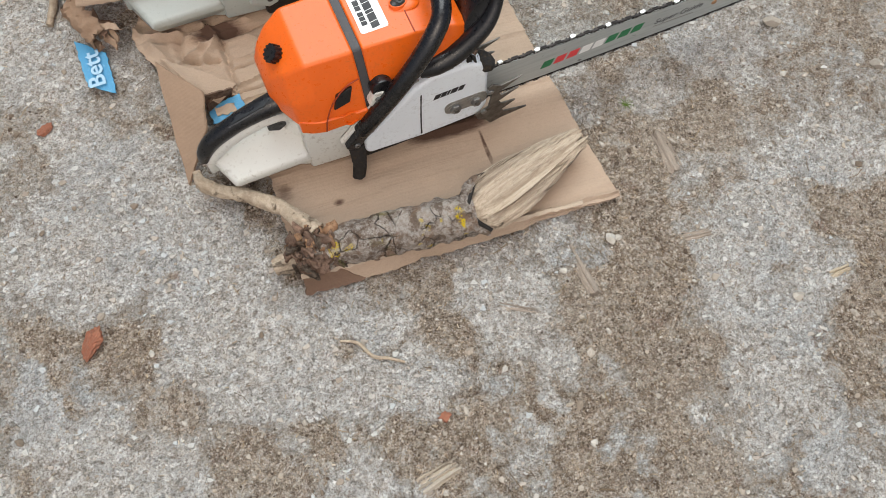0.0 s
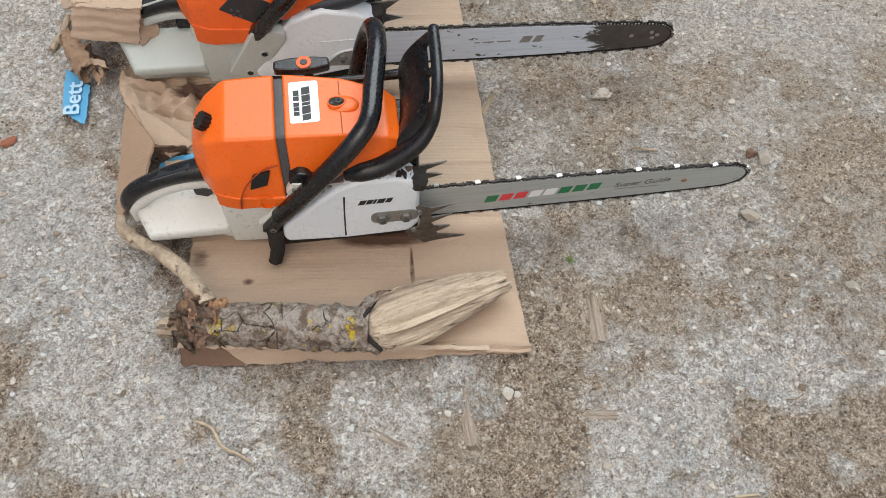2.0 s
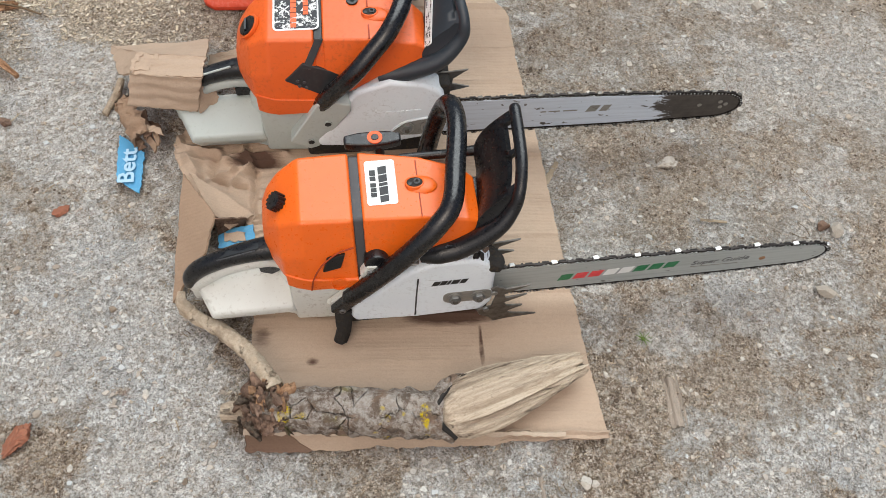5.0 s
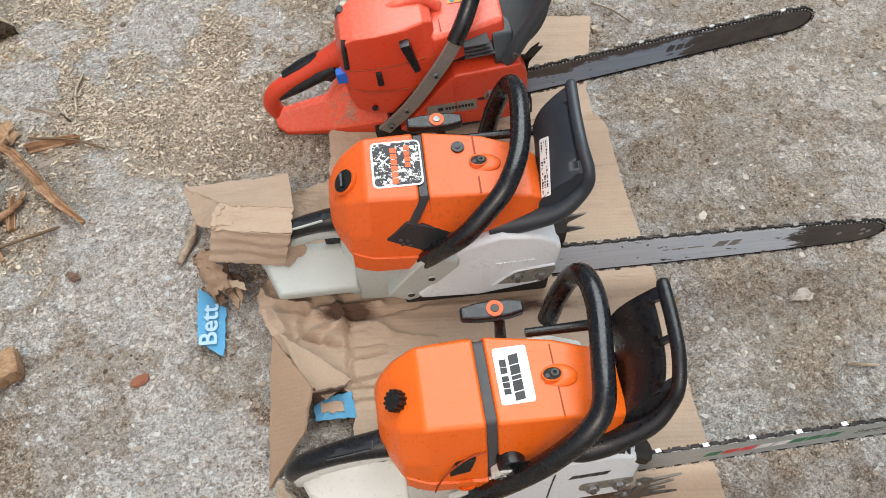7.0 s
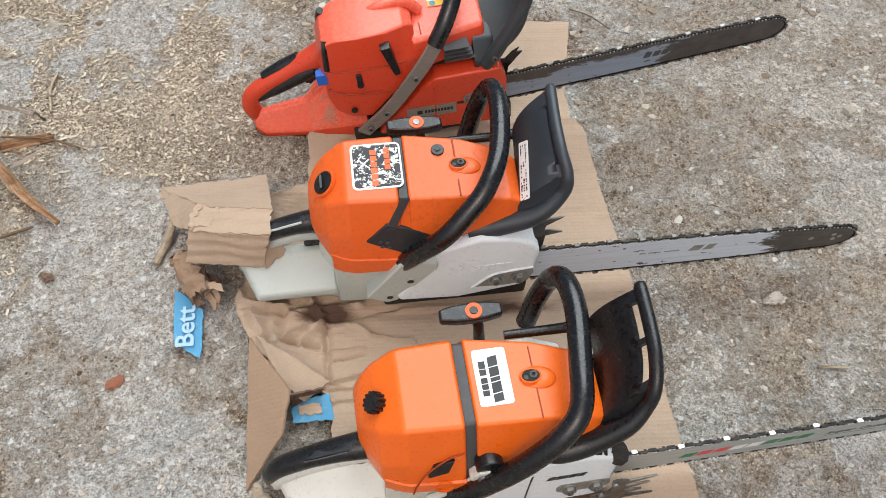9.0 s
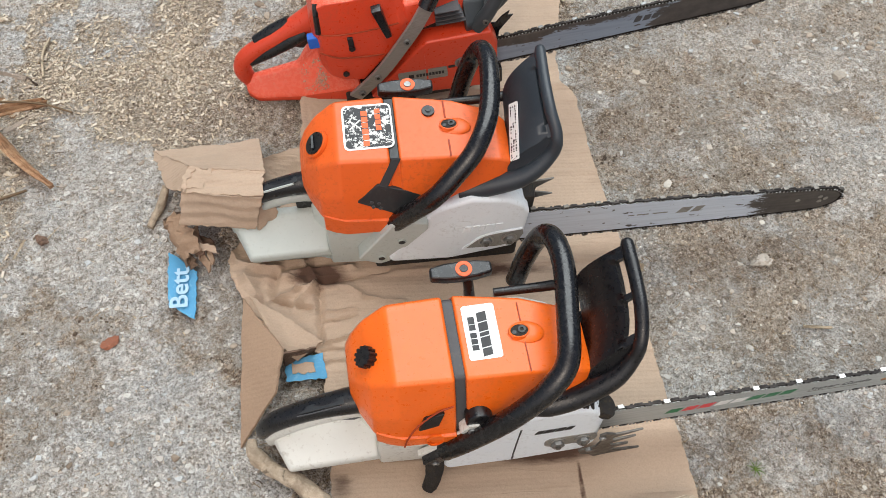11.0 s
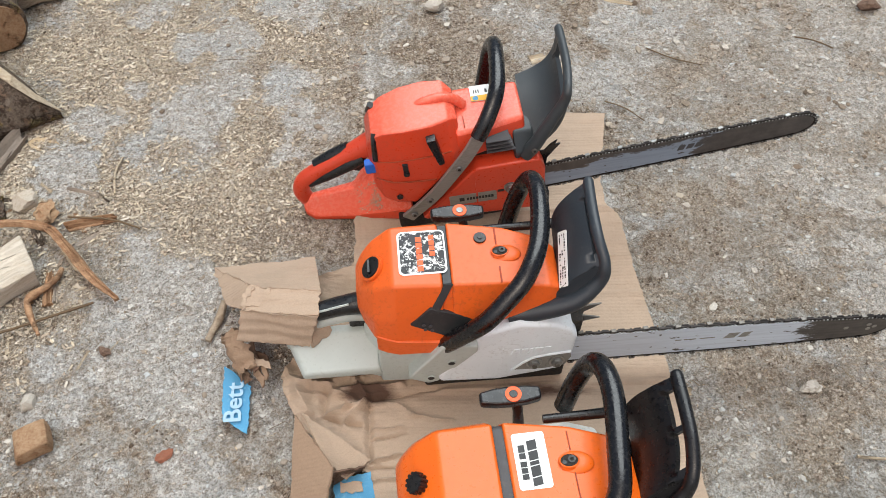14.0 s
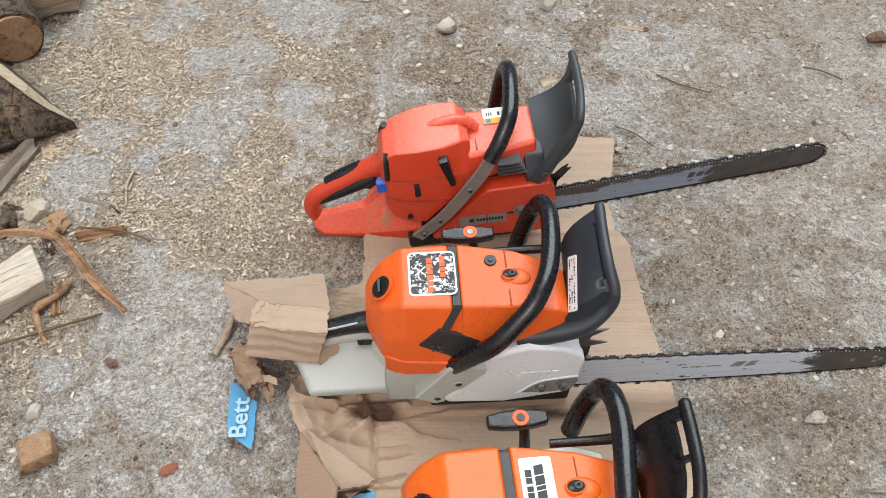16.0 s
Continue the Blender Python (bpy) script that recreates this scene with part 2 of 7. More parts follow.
def wood_material(name, a, b, dark, stretch):
    n = Nodes(name)
    grain = n.noise(80, 8, 0.8, stretch, 0.3)
    streak = n.noise(26, 6, 0.75, stretch, 0.4)
    col = n.mix(n.ramp(grain, 0.40, 0.60), srgb(*a), srgb(*b))
    crack = n.ramp(n.noise(64, 5, 0.7, stretch, 0.5), 0.60, 0.68)
    col = n.mix(n.ramp(streak, 0.52, 0.66, 0.0, 0.5), col, srgb(*dark))
    col = n.mix(n.ramp(crack, 0, 1, 0.0, 0.7), col, srgb(*dark))
    col = n.mix(n.ramp(n.noise(300, 3, 0.7), 0.55, 0.7, 0.0, 0.4), col, srgb(*dark))
    col = n.mix(n.ramp(n.which(), 0, 1, 0.0, 0.3), col, srgb(*dark))
    n.bump(n.math("ADD", grain, n.math("MULTIPLY", crack, -1.5)), 0.9, 0.004)
    return n.done(col, 0.85, 0.0, 0.2)


M_BARK = bark_material("lichen_bark", (172, 160, 148), (126, 112, 100), (196, 189, 180), (104, 87, 73), 1.0)
M_WOOD = wood_material("weathered_split_wood", (206, 190, 168), (168, 149, 128), (92, 77, 64), (0.06, 1.5, 1.5))
M_BRANCH = wood_material("peeled_branch", (200, 184, 162), (176, 158, 136), (132, 114, 96), (1, 1, 1))
M_CHIP = wood_material("pale_wood_chip", (206, 192, 168), (180, 163, 139), (146, 127, 105), (0.12, 1.5, 1.5))
M_GREYWOOD = wood_material("grey_old_wood", (176, 163, 149), (150, 137, 123), (110, 98, 87), (0.15, 1.4, 1))
M_ORANGEWOOD = wood_material("orange_cut_wood", (184, 154, 122), (158, 122, 92), (110, 82, 60), (1, 1, 1))
M_STRIPBARK = wood_material("tan_bark_strip", (190, 154, 120), (152, 114, 86), (92, 68, 50), (0.5, 1, 1))
M_KNOT = wood_material("dark_knotty_bark", (146, 120, 103), (106, 84, 70), (56, 44, 38), (1, 1, 1))
M_DARKBARK = bark_material("dark_rough_bark", (108, 94, 82), (72, 60, 51), (132, 120, 106), (62, 49, 40), 0.12)
M_PALEWOOD = wood_material("fresh_pale_wood", (216, 206, 190), (192, 178, 158), (134, 116, 98), (0.12, 1.5, 1.5))


def loose_material(name, tones, rough=0.9):
    n = Nodes(name)
    pick = n.island()
    col = srgb(*tones[0])
    for i, c in enumerate(tones[1:], 1):
        lo = i / len(tones)
        col = n.mix(n.ramp(pick, lo - 0.02, lo + 0.02), col, srgb(*c))
    col = n.mix(n.ramp(n.noise(260, 4, 0.7), 0.46, 0.75, 0.0, 0.4), col, srgb(124, 111, 97))
    n.bump(n.noise(500, 3), 0.4, 0.001)
    return n.done(col, rough, 0.0, 0.25)


M_PEBBLE = loose_material("gravel_stone", [(176, 167, 154), (156, 145, 131), (190, 183, 172), (132, 119, 104), (168, 156, 141), (196, 190, 179), (160, 149, 135), (142, 128, 112), (114, 100, 86), (176, 164, 147)])
M_DUST = loose_material("sawdust_flakes", [(208, 196, 176), (194, 180, 158), (216, 206, 190), (168, 152, 133), (184, 168, 147), (144, 127, 108), (204, 189, 164), (116, 101, 85), (192, 178, 159)])
M_CLOD = loose_material("dry_soil_crumbs", [(150, 138, 124), (118, 104, 90), (180, 170, 156), (84, 71, 60), (138, 125, 111), (160, 150, 136)])
M_CEMENT = loose_material("cement_flakes", [(186, 184, 177), (174, 169, 160), (164, 155, 144), (190, 187, 180), (150, 138, 124), (176, 167, 155), (180, 182, 180)])
M_SLIVER = loose_material("tan_wood_slivers", [(186, 168, 142), (160, 140, 116), (198, 184, 162), (134, 114, 92), (112, 94, 76)])
M_TWIG = loose_material("dry_twigs", [(128, 108, 84), (104, 86, 66), (160, 140, 110)])
M_STONE = loose_material("limestone_bit", [(182, 175, 163), (160, 152, 140), (188, 182, 172)])
M_BRICKBIT = loose_material("reddish_clay_bit", [(150, 98, 76), (136, 86, 66)])
M_LEAF = loose_material("dry_leaf", [(198, 178, 148), (184, 162, 130)])
M_GRASS = loose_material("green_weed", [(96, 122, 52), (116, 136, 64)])


def ground_material():
    n = Nodes("worn_concrete_yard")
    dirt, dust = n.attr("dirt"), n.attr("dust")
    f1, f2, f3, f4 = n.noise(9, 8, 0.72), n.noise(34, 10, 0.76), n.noise(170, 8, 0.8), n.noise(620, 4, 0.75)
    tone, mid = n.noise(3.2, 4, 0.6), n.noise(80, 6, 0.72)
    agg, agg_e = n.voronoi(120, "F1", 1, 0.012), n.voronoi(120, "DISTANCE_TO_EDGE", 0, 0.012)
    big, big_e = n.voronoi(58, "F1", 1, 0.03), n.voronoi(58, "DISTANCE_TO_EDGE", 0, 0.03)
    scab = n.noise(46, 7, 0.74, None, 1.4)
    layer = n.ramp(scab, 0.485, 0.515)
    # pale cement skin: a mosaic of flakes, pitted and stained
    flakes, flakes_e = n.voronoi(210, "F1", 1, 0.009), n.voronoi(210, "DISTANCE_TO_EDGE", 0, 0.009)
    skin = n.mix(n.ramp(agg, 0.15, 0.85), srgb(208, 205, 199), srgb(235, 234, 230))
    skin = n.mix(n.ramp(flakes, 0.4, 0.9, 0.0, 0.5), skin, srgb(178, 171, 161))
    skin = n.mix(n.ramp(f2, 0.48, 0.60, 0.0, 0.6), skin, srgb(174, 161, 147))
    skin = n.mix(n.math("MULTIPLY", layer, 0.4), skin, srgb(170, 160, 148))
    skin = n.mix(n.ramp(mid, 0.56, 0.62, 0.0, 0.7), skin, srgb(132, 113, 95))
    skin = n.mix(n.ramp(n.noise(5, 3), 0.50, 0.64, 0.0, 0.35), skin, srgb(178, 188, 194))
    skin = n.mix(n.math("MULTIPLY", n.ramp(agg_e, 0.0, 0.05, 0.8, 0.0), n.ramp(f3, 0.42, 0.52)), skin, srgb(112, 99, 86))
    skin = n.mix(n.ramp(f4, 0.56, 0.60, 0.0, 0.7), skin, srgb(100, 89, 78))
    skin = n.mix(n.ramp(f4, 0.40, 0.44, 0.3, 0.0), skin, srgb(236, 232, 224))
    chip_ = n.math("MULTIPLY", n.ramp(agg, 0.72, 0.76), n.ramp(agg_e, 0.03, 0.10))
    # worn down to the aggregate, filled with dust
    worn = n.mix(n.ramp(f2, 0.42, 0.58), srgb(205, 198, 188), srgb(168, 157, 145))
    worn = n.mix(n.ramp(flakes, 0.45, 0.9, 0.0, 0.6), worn, srgb(206, 199, 187))
    worn = n.mix(n.ramp(f3, 0.48, 0.57, 0.0, 0.55), worn, srgb(150, 133, 116))
    worn = n.mix(n.ramp(f4, 0.56, 0.60, 0.0, 0.7), worn, srgb(90, 76, 63))
    worn = n.mix(n.ramp(f4, 0.40, 0.44, 0.6, 0.0), worn, srgb(226, 218, 205))
    bits = n.math("MULTIPLY", n.ramp(big, 0.66, 0.68), n.ramp(big_e, 0.10, 0.22))
    # packed soil
    soil = n.mix(n.ramp(f2, 0.42, 0.58), srgb(176, 159, 140), srgb(128, 110, 94))
    soil = n.mix(n.ramp(f1, 0.48, 0.62, 0.0, 0.5), soil, srgb(112, 93, 76))
    soil = n.mix(n.ramp(mid, 0.53, 0.60, 0.0, 0.5), soil, srgb(92, 76, 62))
    soil = n.mix(n.ramp(f3, 0.50, 0.57, 0.0, 0.7), soil, srgb(178, 161, 140))
    soil = n.mix(n.ramp(f4, 0.55, 0.59, 0.0, 0.85), soil, srgb(56, 44, 34))
    soil = n.mix(n.ramp(f4, 0.41, 0.45, 0.6, 0.0), soil, srgb(202, 187, 168))
    soil = n.mix(n.ramp(flakes, 0.86, 0.88, 0.0, 0.6), soil, srgb(190, 178, 160))
    soil = n.mix(n.math("MULTIPLY", bits, 0.5), soil, srgb(176, 163, 146))
    level = n.math("ADD", dirt, n.math("ADD", n.math("MULTIPLY", n.math("SUBTRACT", f2, 0.5), 1.9), n.math("ADD", n.math("MULTIPLY", n.math("SUBTRACT", f3, 0.5), 1.6), n.math("MULTIPLY", n.math("SUBTRACT", f1, 0.5), 1.4))))
    col = n.mix(n.ramp(level, 0.26, 0.35), skin, worn)
    col = n.mix(n.ramp(level, 0.50, 0.64), col, soil)
    # dust blown thinly over everything
    col = n.mix(n.ramp(n.math("ADD", tone, n.math("MULTIPLY", f3, 0.35)), 0.64, 0.86, 0.0, 0.25), col, srgb(196, 185, 171))
    # fine tan dust packed over the ground beyond the cardboard
    at = n.t.nodes.new("ShaderNodeSeparateXYZ")
    n.put(at.inputs[0], n.co)
    film = n.math("MULTIPLY", n.ramp(n.math("ADD", at.outputs[0], n.math("MULTIPLY", tone, 0.3)), 0.55, 0.80), n.ramp(n.math("ADD", f1, n.math("MULTIPLY", f3, 0.3)), 0.50, 0.72, 0.1, 0.5))
    film = n.math("MULTIPLY", film, n.ramp(at.outputs[1], 0.52, 0.78))
    col = n.mix(film, col, srgb(176, 163, 147))
    powder = n.math("MULTIPLY", dust, n.ramp(n.math("ADD", f3, n.math("MULTIPLY", f2, 0.6)), 0.66, 0.88, 0.0, 0.75))
    col = n.mix(powder, col, srgb(200, 187, 167))
    clump = n.noise(100, 4, 0.62, None, 0.6)
    col = n.mix(n.ramp(clump, 0.53, 0.58, 0.0, 0.55), col, srgb(192, 188, 182), "MULTIPLY")
    col = n.mix(n.ramp(clump, 0.38, 0.45, 0.28, 0.0), col, srgb(222, 216, 206))
    fine = n.noise(300, 3, 0.7)
    col = n.mix(n.ramp(fine, 0.54, 0.61, 0.0, 0.55), col, srgb(150, 144, 137), "MULTIPLY")
    col = n.mix(n.ramp(fine, 0.37, 0.44, 0.42, 0.0), col, srgb(228, 223, 215))
    rust = n.math("MULTIPLY", n.ramp(n.noise(18, 3, 0.5), 0.64, 0.71), n.ramp(f3, 0.5, 0.6))
    col = n.mix(n.ramp(rust, 0, 1, 0, 0.5), col, srgb(134, 96, 90))
    h = n.math("ADD", n.math("MULTIPLY", n.noise(48, 3, 0.5), 0.9), n.math("ADD", n.math("MULTIPLY", n.noise(150, 4, 0.6), 0.55), n.math("ADD", n.math("MULTIPLY", f4, 0.2), n.math("MULTIPLY", n.noise(320, 3, 0.6), 0.25))))
    h = n.math("ADD", h, n.math("ADD", n.ramp(level, 0.24, 0.5, 0.12, 0.0), n.math("ADD", n.math("MULTIPLY", layer, -0.16), n.math("ADD", n.math("MULTIPLY", bits, 0.20), n.math("MULTIPLY", chip_, 0.10)))))
    n.bump(h, 1.0, 0.011)
    return n.done(col, 0.92, 0.0, 0.2)


M_GROUND = ground_material()


# ---- mesh tools ----
def finish(bm, sharp=38):
    bmesh.ops.recalc_face_normals(bm, faces=bm.faces)
    for f in bm.faces:
        f.smooth = True
    for e in bm.edges:
        if len(e.link_faces) == 2 and e.calc_face_angle(0) > radians(sharp):
            e.smooth = False
    return bm


def part(name, bm, material, parent, label="", sharp=38):
    """Links a bmesh as one mesh object under a thing or a part."""
    finish(bm, sharp)
    me = bpy.data.meshes.new(name)
    bm.to_mesh(me)
    bm.free()
    me.materials.append(material)
    ob = new(name, me)
    if sharp <= 38 and len(me.polygons) > 14:
        ob.modifiers.new("even_normals", "WEIGHTED_NORMAL").keep_sharp = True
    if parent is not None:
        ob.parent = parent
    return tagged(ob, label)


def thing(name, m, label, category, group="", kind=""):
    ob = new(name)
    ob.empty_display_size = 0.05
    ob.matrix_world = m
    return tagged(ob, label, category, group, kind)


def soften(bm, width, segments=2, angle=28):
    edges = [e for e in bm.edges if len(e.link_faces) == 2 and e.calc_face_angle(0) > radians(angle)]
    if edges and width > 0:
        bmesh.ops.bevel(bm, geom=edges, offset=width, segments=segments, profile=0.5, affect="EDGES", clamp_overlap=True)
    return bm


def loft(sections, width=0.0, segments=2, caps=True, angle=28):
    """A skin over rings of 3D points, each ring with the same count."""
    bm = bmesh.new()
    rings = [[bm.verts.new(p) for p in ring] for ring in sections]
    k = len(rings[0])
    for a, b in zip(rings, rings[1:]):
        for i in range(k):
            bm.faces.new((a[i], a[(i + 1) % k], b[(i + 1) % k], b[i]))
    if caps:
        bm.faces.new(rings[0][::-1])
        bm.faces.new(rings[-1])
    bmesh.ops.recalc_face_normals(bm, faces=bm.faces)
    return soften(bm, width, segments, angle)


def prism(poly, axis, a, b, width=0.0, segments=2):
    """A polygon given in the two other axes, pushed along axis from a to b."""
    def at(p, v):
        return {"x": (v, p[0], p[1]), "y": (p[0], v, p[1]), "z": (p[0], p[1], v)}[axis]
    return loft([[at(p, a) for p in poly], [at(p, b) for p in poly]], width, segments)


def block(lo, hi, width=0.0, segments=2):
    return prism([(lo[0], lo[1]), (hi[0], lo[1]), (hi[0], hi[1]), (lo[0], hi[1])], "z", lo[2], hi[2], width, segments)


def smooth_path(points, per=6):
    """Points along a Catmull-Rom curve through the given ones."""
    p = [Vector(points[0]) * 2 - Vector(points[1])] + [Vector(q) for q in points] + [Vector(points[-1]) * 2 - Vector(points[-2])]
    out = []
    for i in range(1, len(p) - 2):
        for s in range(per):
            t = s / per
            out.append(0.5 * (2 * p[i] + (p[i + 1] - p[i - 1]) * t + (2 * p[i - 1] - 5 * p[i] + 4 * p[i + 1] - p[i + 2]) * t * t + (3 * p[i] - p[i - 1] - 3 * p[i + 1] + p[i + 2]) * t ** 3))
    return out + [p[-2]]


def tube(points, radius, sides=12, per=6, flat=1.0, rough=0.0, seed=0):
    """A round bar along a smooth path. radius: one number, or one for each given point."""
    path = smooth_path(points, per)
    radii = [radius] * len(path) if isinstance(radius, (int, float)) else [float(v) for v in np.interp(np.linspace(0, len(radius) - 1, len(path)), range(len(radius)), radius)]
    side = None
    rings = []
    for i, c in enumerate(path):
        d = (path[min(i + 1, len(path) - 1)] - path[max(i - 1, 0)]).normalized()
        side = (side - d * side.dot(d)).normalized() if side is not None else d.orthogonal().normalized()
        up = d.cross(side)
        ring = []
        for k in range(sides):
            a = 2 * math.pi * k / sides
            w = side * math.cos(a) + up * math.sin(a) * flat
            r = radii[i] * (1 + rough * noise.noise(Vector((c.x * 60 + math.cos(a) * 1.5 + seed, c.y * 60 + math.sin(a) * 1.5, c.z * 60 + i * 0.2))))
            ring.append(c + w * r)
        rings.append(ring)
    return loft(rings)


def disc(c, axis, r, h, sides=20, width=0.0, inner=0.0):
    """A round plug or ring centred at c, h long along axis."""
    q = Vector(axis).to_track_quat("Z", "Y").to_matrix()
    def ring(rad, z):
        return [Vector(c) + q @ Vector((rad * math.cos(2 * math.pi * i / sides), rad * math.sin(2 * math.pi * i / sides), z)) for i in range(sides)]
    if inner:
        bm = bmesh.new()
        rings = [[bm.verts.new(p) for p in ring(rad, z)] for rad, z in ((inner, -h / 2), (r, -h / 2), (r, h / 2), (inner, h / 2))]
        for a, b in zip(rings, rings[1:] + rings[:1]):
            for i in range(sides):
                bm.faces.new((a[i], a[(i + 1) % sides], b[(i + 1) % sides], b[i]))
        return soften(bm, width)
    return loft([ring(r, -h / 2), ring(r, h / 2)], width)


def slab(corners, thick, n=(8, 8), wave=0.0, seed=0, ragged=0.0, freq=18, folds=(0, 0.0)):
    """A bent sheet over four corners (a-b one edge, d-c the opposite one), with thickness, waves and a ragged rim."""
    a, b, c, d = [Vector(p) for p in corners]
    normal = ((b - a).cross(d - a)).normalized()
    nu, nv = n
    bm = bmesh.new()
    top, low = {}, {}
    for i in range(nu + 1):
        for j in range(nv + 1):
            u, v = i / nu, j / nv
            p = (a * (1 - u) + b * u) * (1 - v) + (d * (1 - u) + c * u) * v
            q = Vector((p.x + seed, p.y, p.z))
            p = p + normal * wave * (noise.noise(q * freq) + 0.3 * (0.3 - abs(noise.noise(q * 48))) + 0.12 * noise.noise(q * 110)) + normal * folds[1] * math.sin(v * 6.283 * folds[0] + 1.5 * noise.noise(q * 20))
            if i in (0, nu) or j in (0, nv):
                p = p + Vector((noise.noise(p * 120), noise.noise(p * 120 + Vector((9, 0, 0))), 0)) * ragged
            top[i, j], low[i, j] = bm.verts.new(p + normal * thick / 2), bm.verts.new(p - normal * thick / 2)
    for i in range(nu):
        for j in range(nv):
            bm.faces.new((top[i, j], top[i + 1, j], top[i + 1, j + 1], top[i, j + 1]))
            bm.faces.new((low[i, j], low[i, j + 1], low[i + 1, j + 1], low[i + 1, j]))
    for i in range(nu):
        bm.faces.new((top[i, 0], low[i, 0], low[i + 1, 0], top[i + 1, 0]))
        bm.faces.new((top[i + 1, nv], low[i + 1, nv], low[i, nv], top[i, nv]))
    for j in range(nv):
        bm.faces.new((top[0, j + 1], low[0, j + 1], low[0, j], top[0, j]))
        bm.faces.new((top[nu, j], low[nu, j], low[nu, j + 1], top[nu, j + 1]))
    return bm


def lump(size, seed, subdiv=2, rough=0.35):
    """An irregular stone or chunk about the origin."""
    bm = bmesh.new()
    bmesh.ops.create_icosphere(bm, subdivisions=subdiv, radius=1.0)
    for v in bm.verts:
        k = 1 + rough * noise.noise(v.co * 1.1 + Vector((seed * 7.3, seed, 0))) + 0.4 * rough * noise.noise(v.co * 3.1 + Vector((0, seed * 3.7, 0)))
        v.co = Vector((v.co.x * size[0], v.co.y * size[1], v.co.z * size[2])) * k
    return bm


def rock(size, seed):
    """A broken stone: a ball cut flat on many sides, its faces a little rough."""
    r = random.Random(seed)
    bm = bmesh.new()
    bmesh.ops.create_icosphere(bm, subdivisions=4, radius=1.0)
    cuts = [(Vector((r.uniform(-1, 1), r.uniform(-1, 1), r.uniform(-0.3, 1))).normalized(), r.uniform(0.50, 0.82)) for _ in range(13)]
    for v in bm.verts:
        for d, k in cuts:
            over = v.co.dot(d) - k
            if over > 0:
                v.co -= d * over
        v.co *= 1 + 0.06 * noise.noise(v.co * 6 + Vector((seed, 0, 0)))
        v.co = Vector((v.co.x * size[0], v.co.y * size[1], v.co.z * size[2])) * 1.25
    return bm


def broken(size, seed):
    """A crumbly bit of brick."""
    bm = rock(size, seed)
    for v in bm.verts:
        v.co *= 1 + 0.22 * noise.noise(v.co * 220) + 0.12 * noise.noise(v.co * 520)
    return bm


# ---- the yard ----
CONCRETE = [(-0.4, 1.01, 0.15), (-0.56, 0.87, 0.05), (-0.36, 0.79, 0.05), (-0.64, 0.97, 0.04), (0.87, 1.07, 0.07), (1.07, 1.12, 0.11), (0.95, 0.83, 0.07), (0.76, 0.61, 0.07),
            (0.62, 0.59, 0.05), (-0.28, 0.58, 0.12)]
CONCRETE += [(-0.348, 0.197, 0.09), (-0.444, 0.262, 0.05), (-0.166, 0.447, 0.08), (-0.124, 0.319, 0.1), (0.006, 0.334, 0.07), (-0.022, 0.232, 0.06), (-0.195, 0.526, 0.06), (-0.31, 0.646, 0.1),
            (-0.42, 0.527, 0.08), (-0.044, 0.095, 0.05), (0.244, 0.259, 0.07), (0.286, 0.17, 0.04), (0.098, 0.184, 0.05), (0.248, 0.327, 0.05), (0.671, 0.265, 0.08), (0.63, 0.137, 0.08),
            (0.607, 0.031, 0.07), (0.76, 0.175, 0.06), (0.711, 0.327, 0.06), (0.903, 0.367, 0.06), (0.627, -0.065, 0.04), (0.215, 0.076, 0.04), (-0.476, 0.377, 0.04), (0.37, 0.144, 0.03)]
CONCRETE += [(0.468, 1.811, 0.07), (0.417, 1.649, 0.06), (0.838, 1.869, 0.03), (0.981, 1.8, 0.06), (0.906, 1.703, 0.05), (0.94, 1.533, 0.05), (1.092, 1.843, 0.04), (-0.292, 1.649, 0.06),
            (-0.461, 1.573, 0.07), (-0.505, 1.767, 0.05), (-0.405, 1.788, 0.05), (-0.678, 1.551, 0.05), (-0.615, 1.628, 0.02), (-0.681, 1.412, 0.05), (-0.217, 1.541, 0.04), (-0.605, 1.909, 0.05),
            (-0.264, 1.912, 0.08), (-0.262, 1.432, 0.03), (-0.554, 1.524, 0.04), (0.648, 1.377, 0.03), (0.763, 1.375, 0.05), (0.886, 1.328, 0.05), (0.63, 1.873, 0.04)]
SOIL = [(-0.67, 1.72, 0.18), (-0.33, 1.26, 0.12), (-0.66, 1.08, 0.09), (-0.26, 1.83, 0.13), (0.1, 1.7, 0.13), (0.55, 1.24, 0.09), (-0.28, 1.39, 0.08),
        (-0.26, 0.97, 0.04), (0.60, 0.88, 0.06), (0.51, 0.51, 0.05), (0.69, 0.51, 0.06), (1.07, 0.75, 0.08), (-0.25, 0.48, 0.04), (-0.47, 0.5, 0.06), (-0.36, 0.66, 0.04)]
SOIL += [(0.492, 0.321, 0.07), (0.397, 0.211, 0.06), (0.425, 0.071, 0.08), (0.43, -0.045, 0.08), (0.274, 0.066, 0.06), (-0.18, 0.194, 0.07), (-0.275, 0.268, 0.05), (0.142, 0.099, 0.07),
        (0.033, 0.117, 0.05), (-0.346, 0.39, 0.05), (-0.434, 0.436, 0.05), (-0.02, 0.441, 0.04), (0.145, 0.243, 0.03), (0.54, 0.435, 0.06), (0.794, 0.085, 0.06), (0.888, 0.218, 0.05),
        (0.734, -0.027, 0.05), (-0.116, 0.585, 0.04), (-0.498, 0.229, 0.03), (0.109, 0.431, 0.03), (0.272, -0.011, 0.05), (-0.059, 0.164, 0.05)]
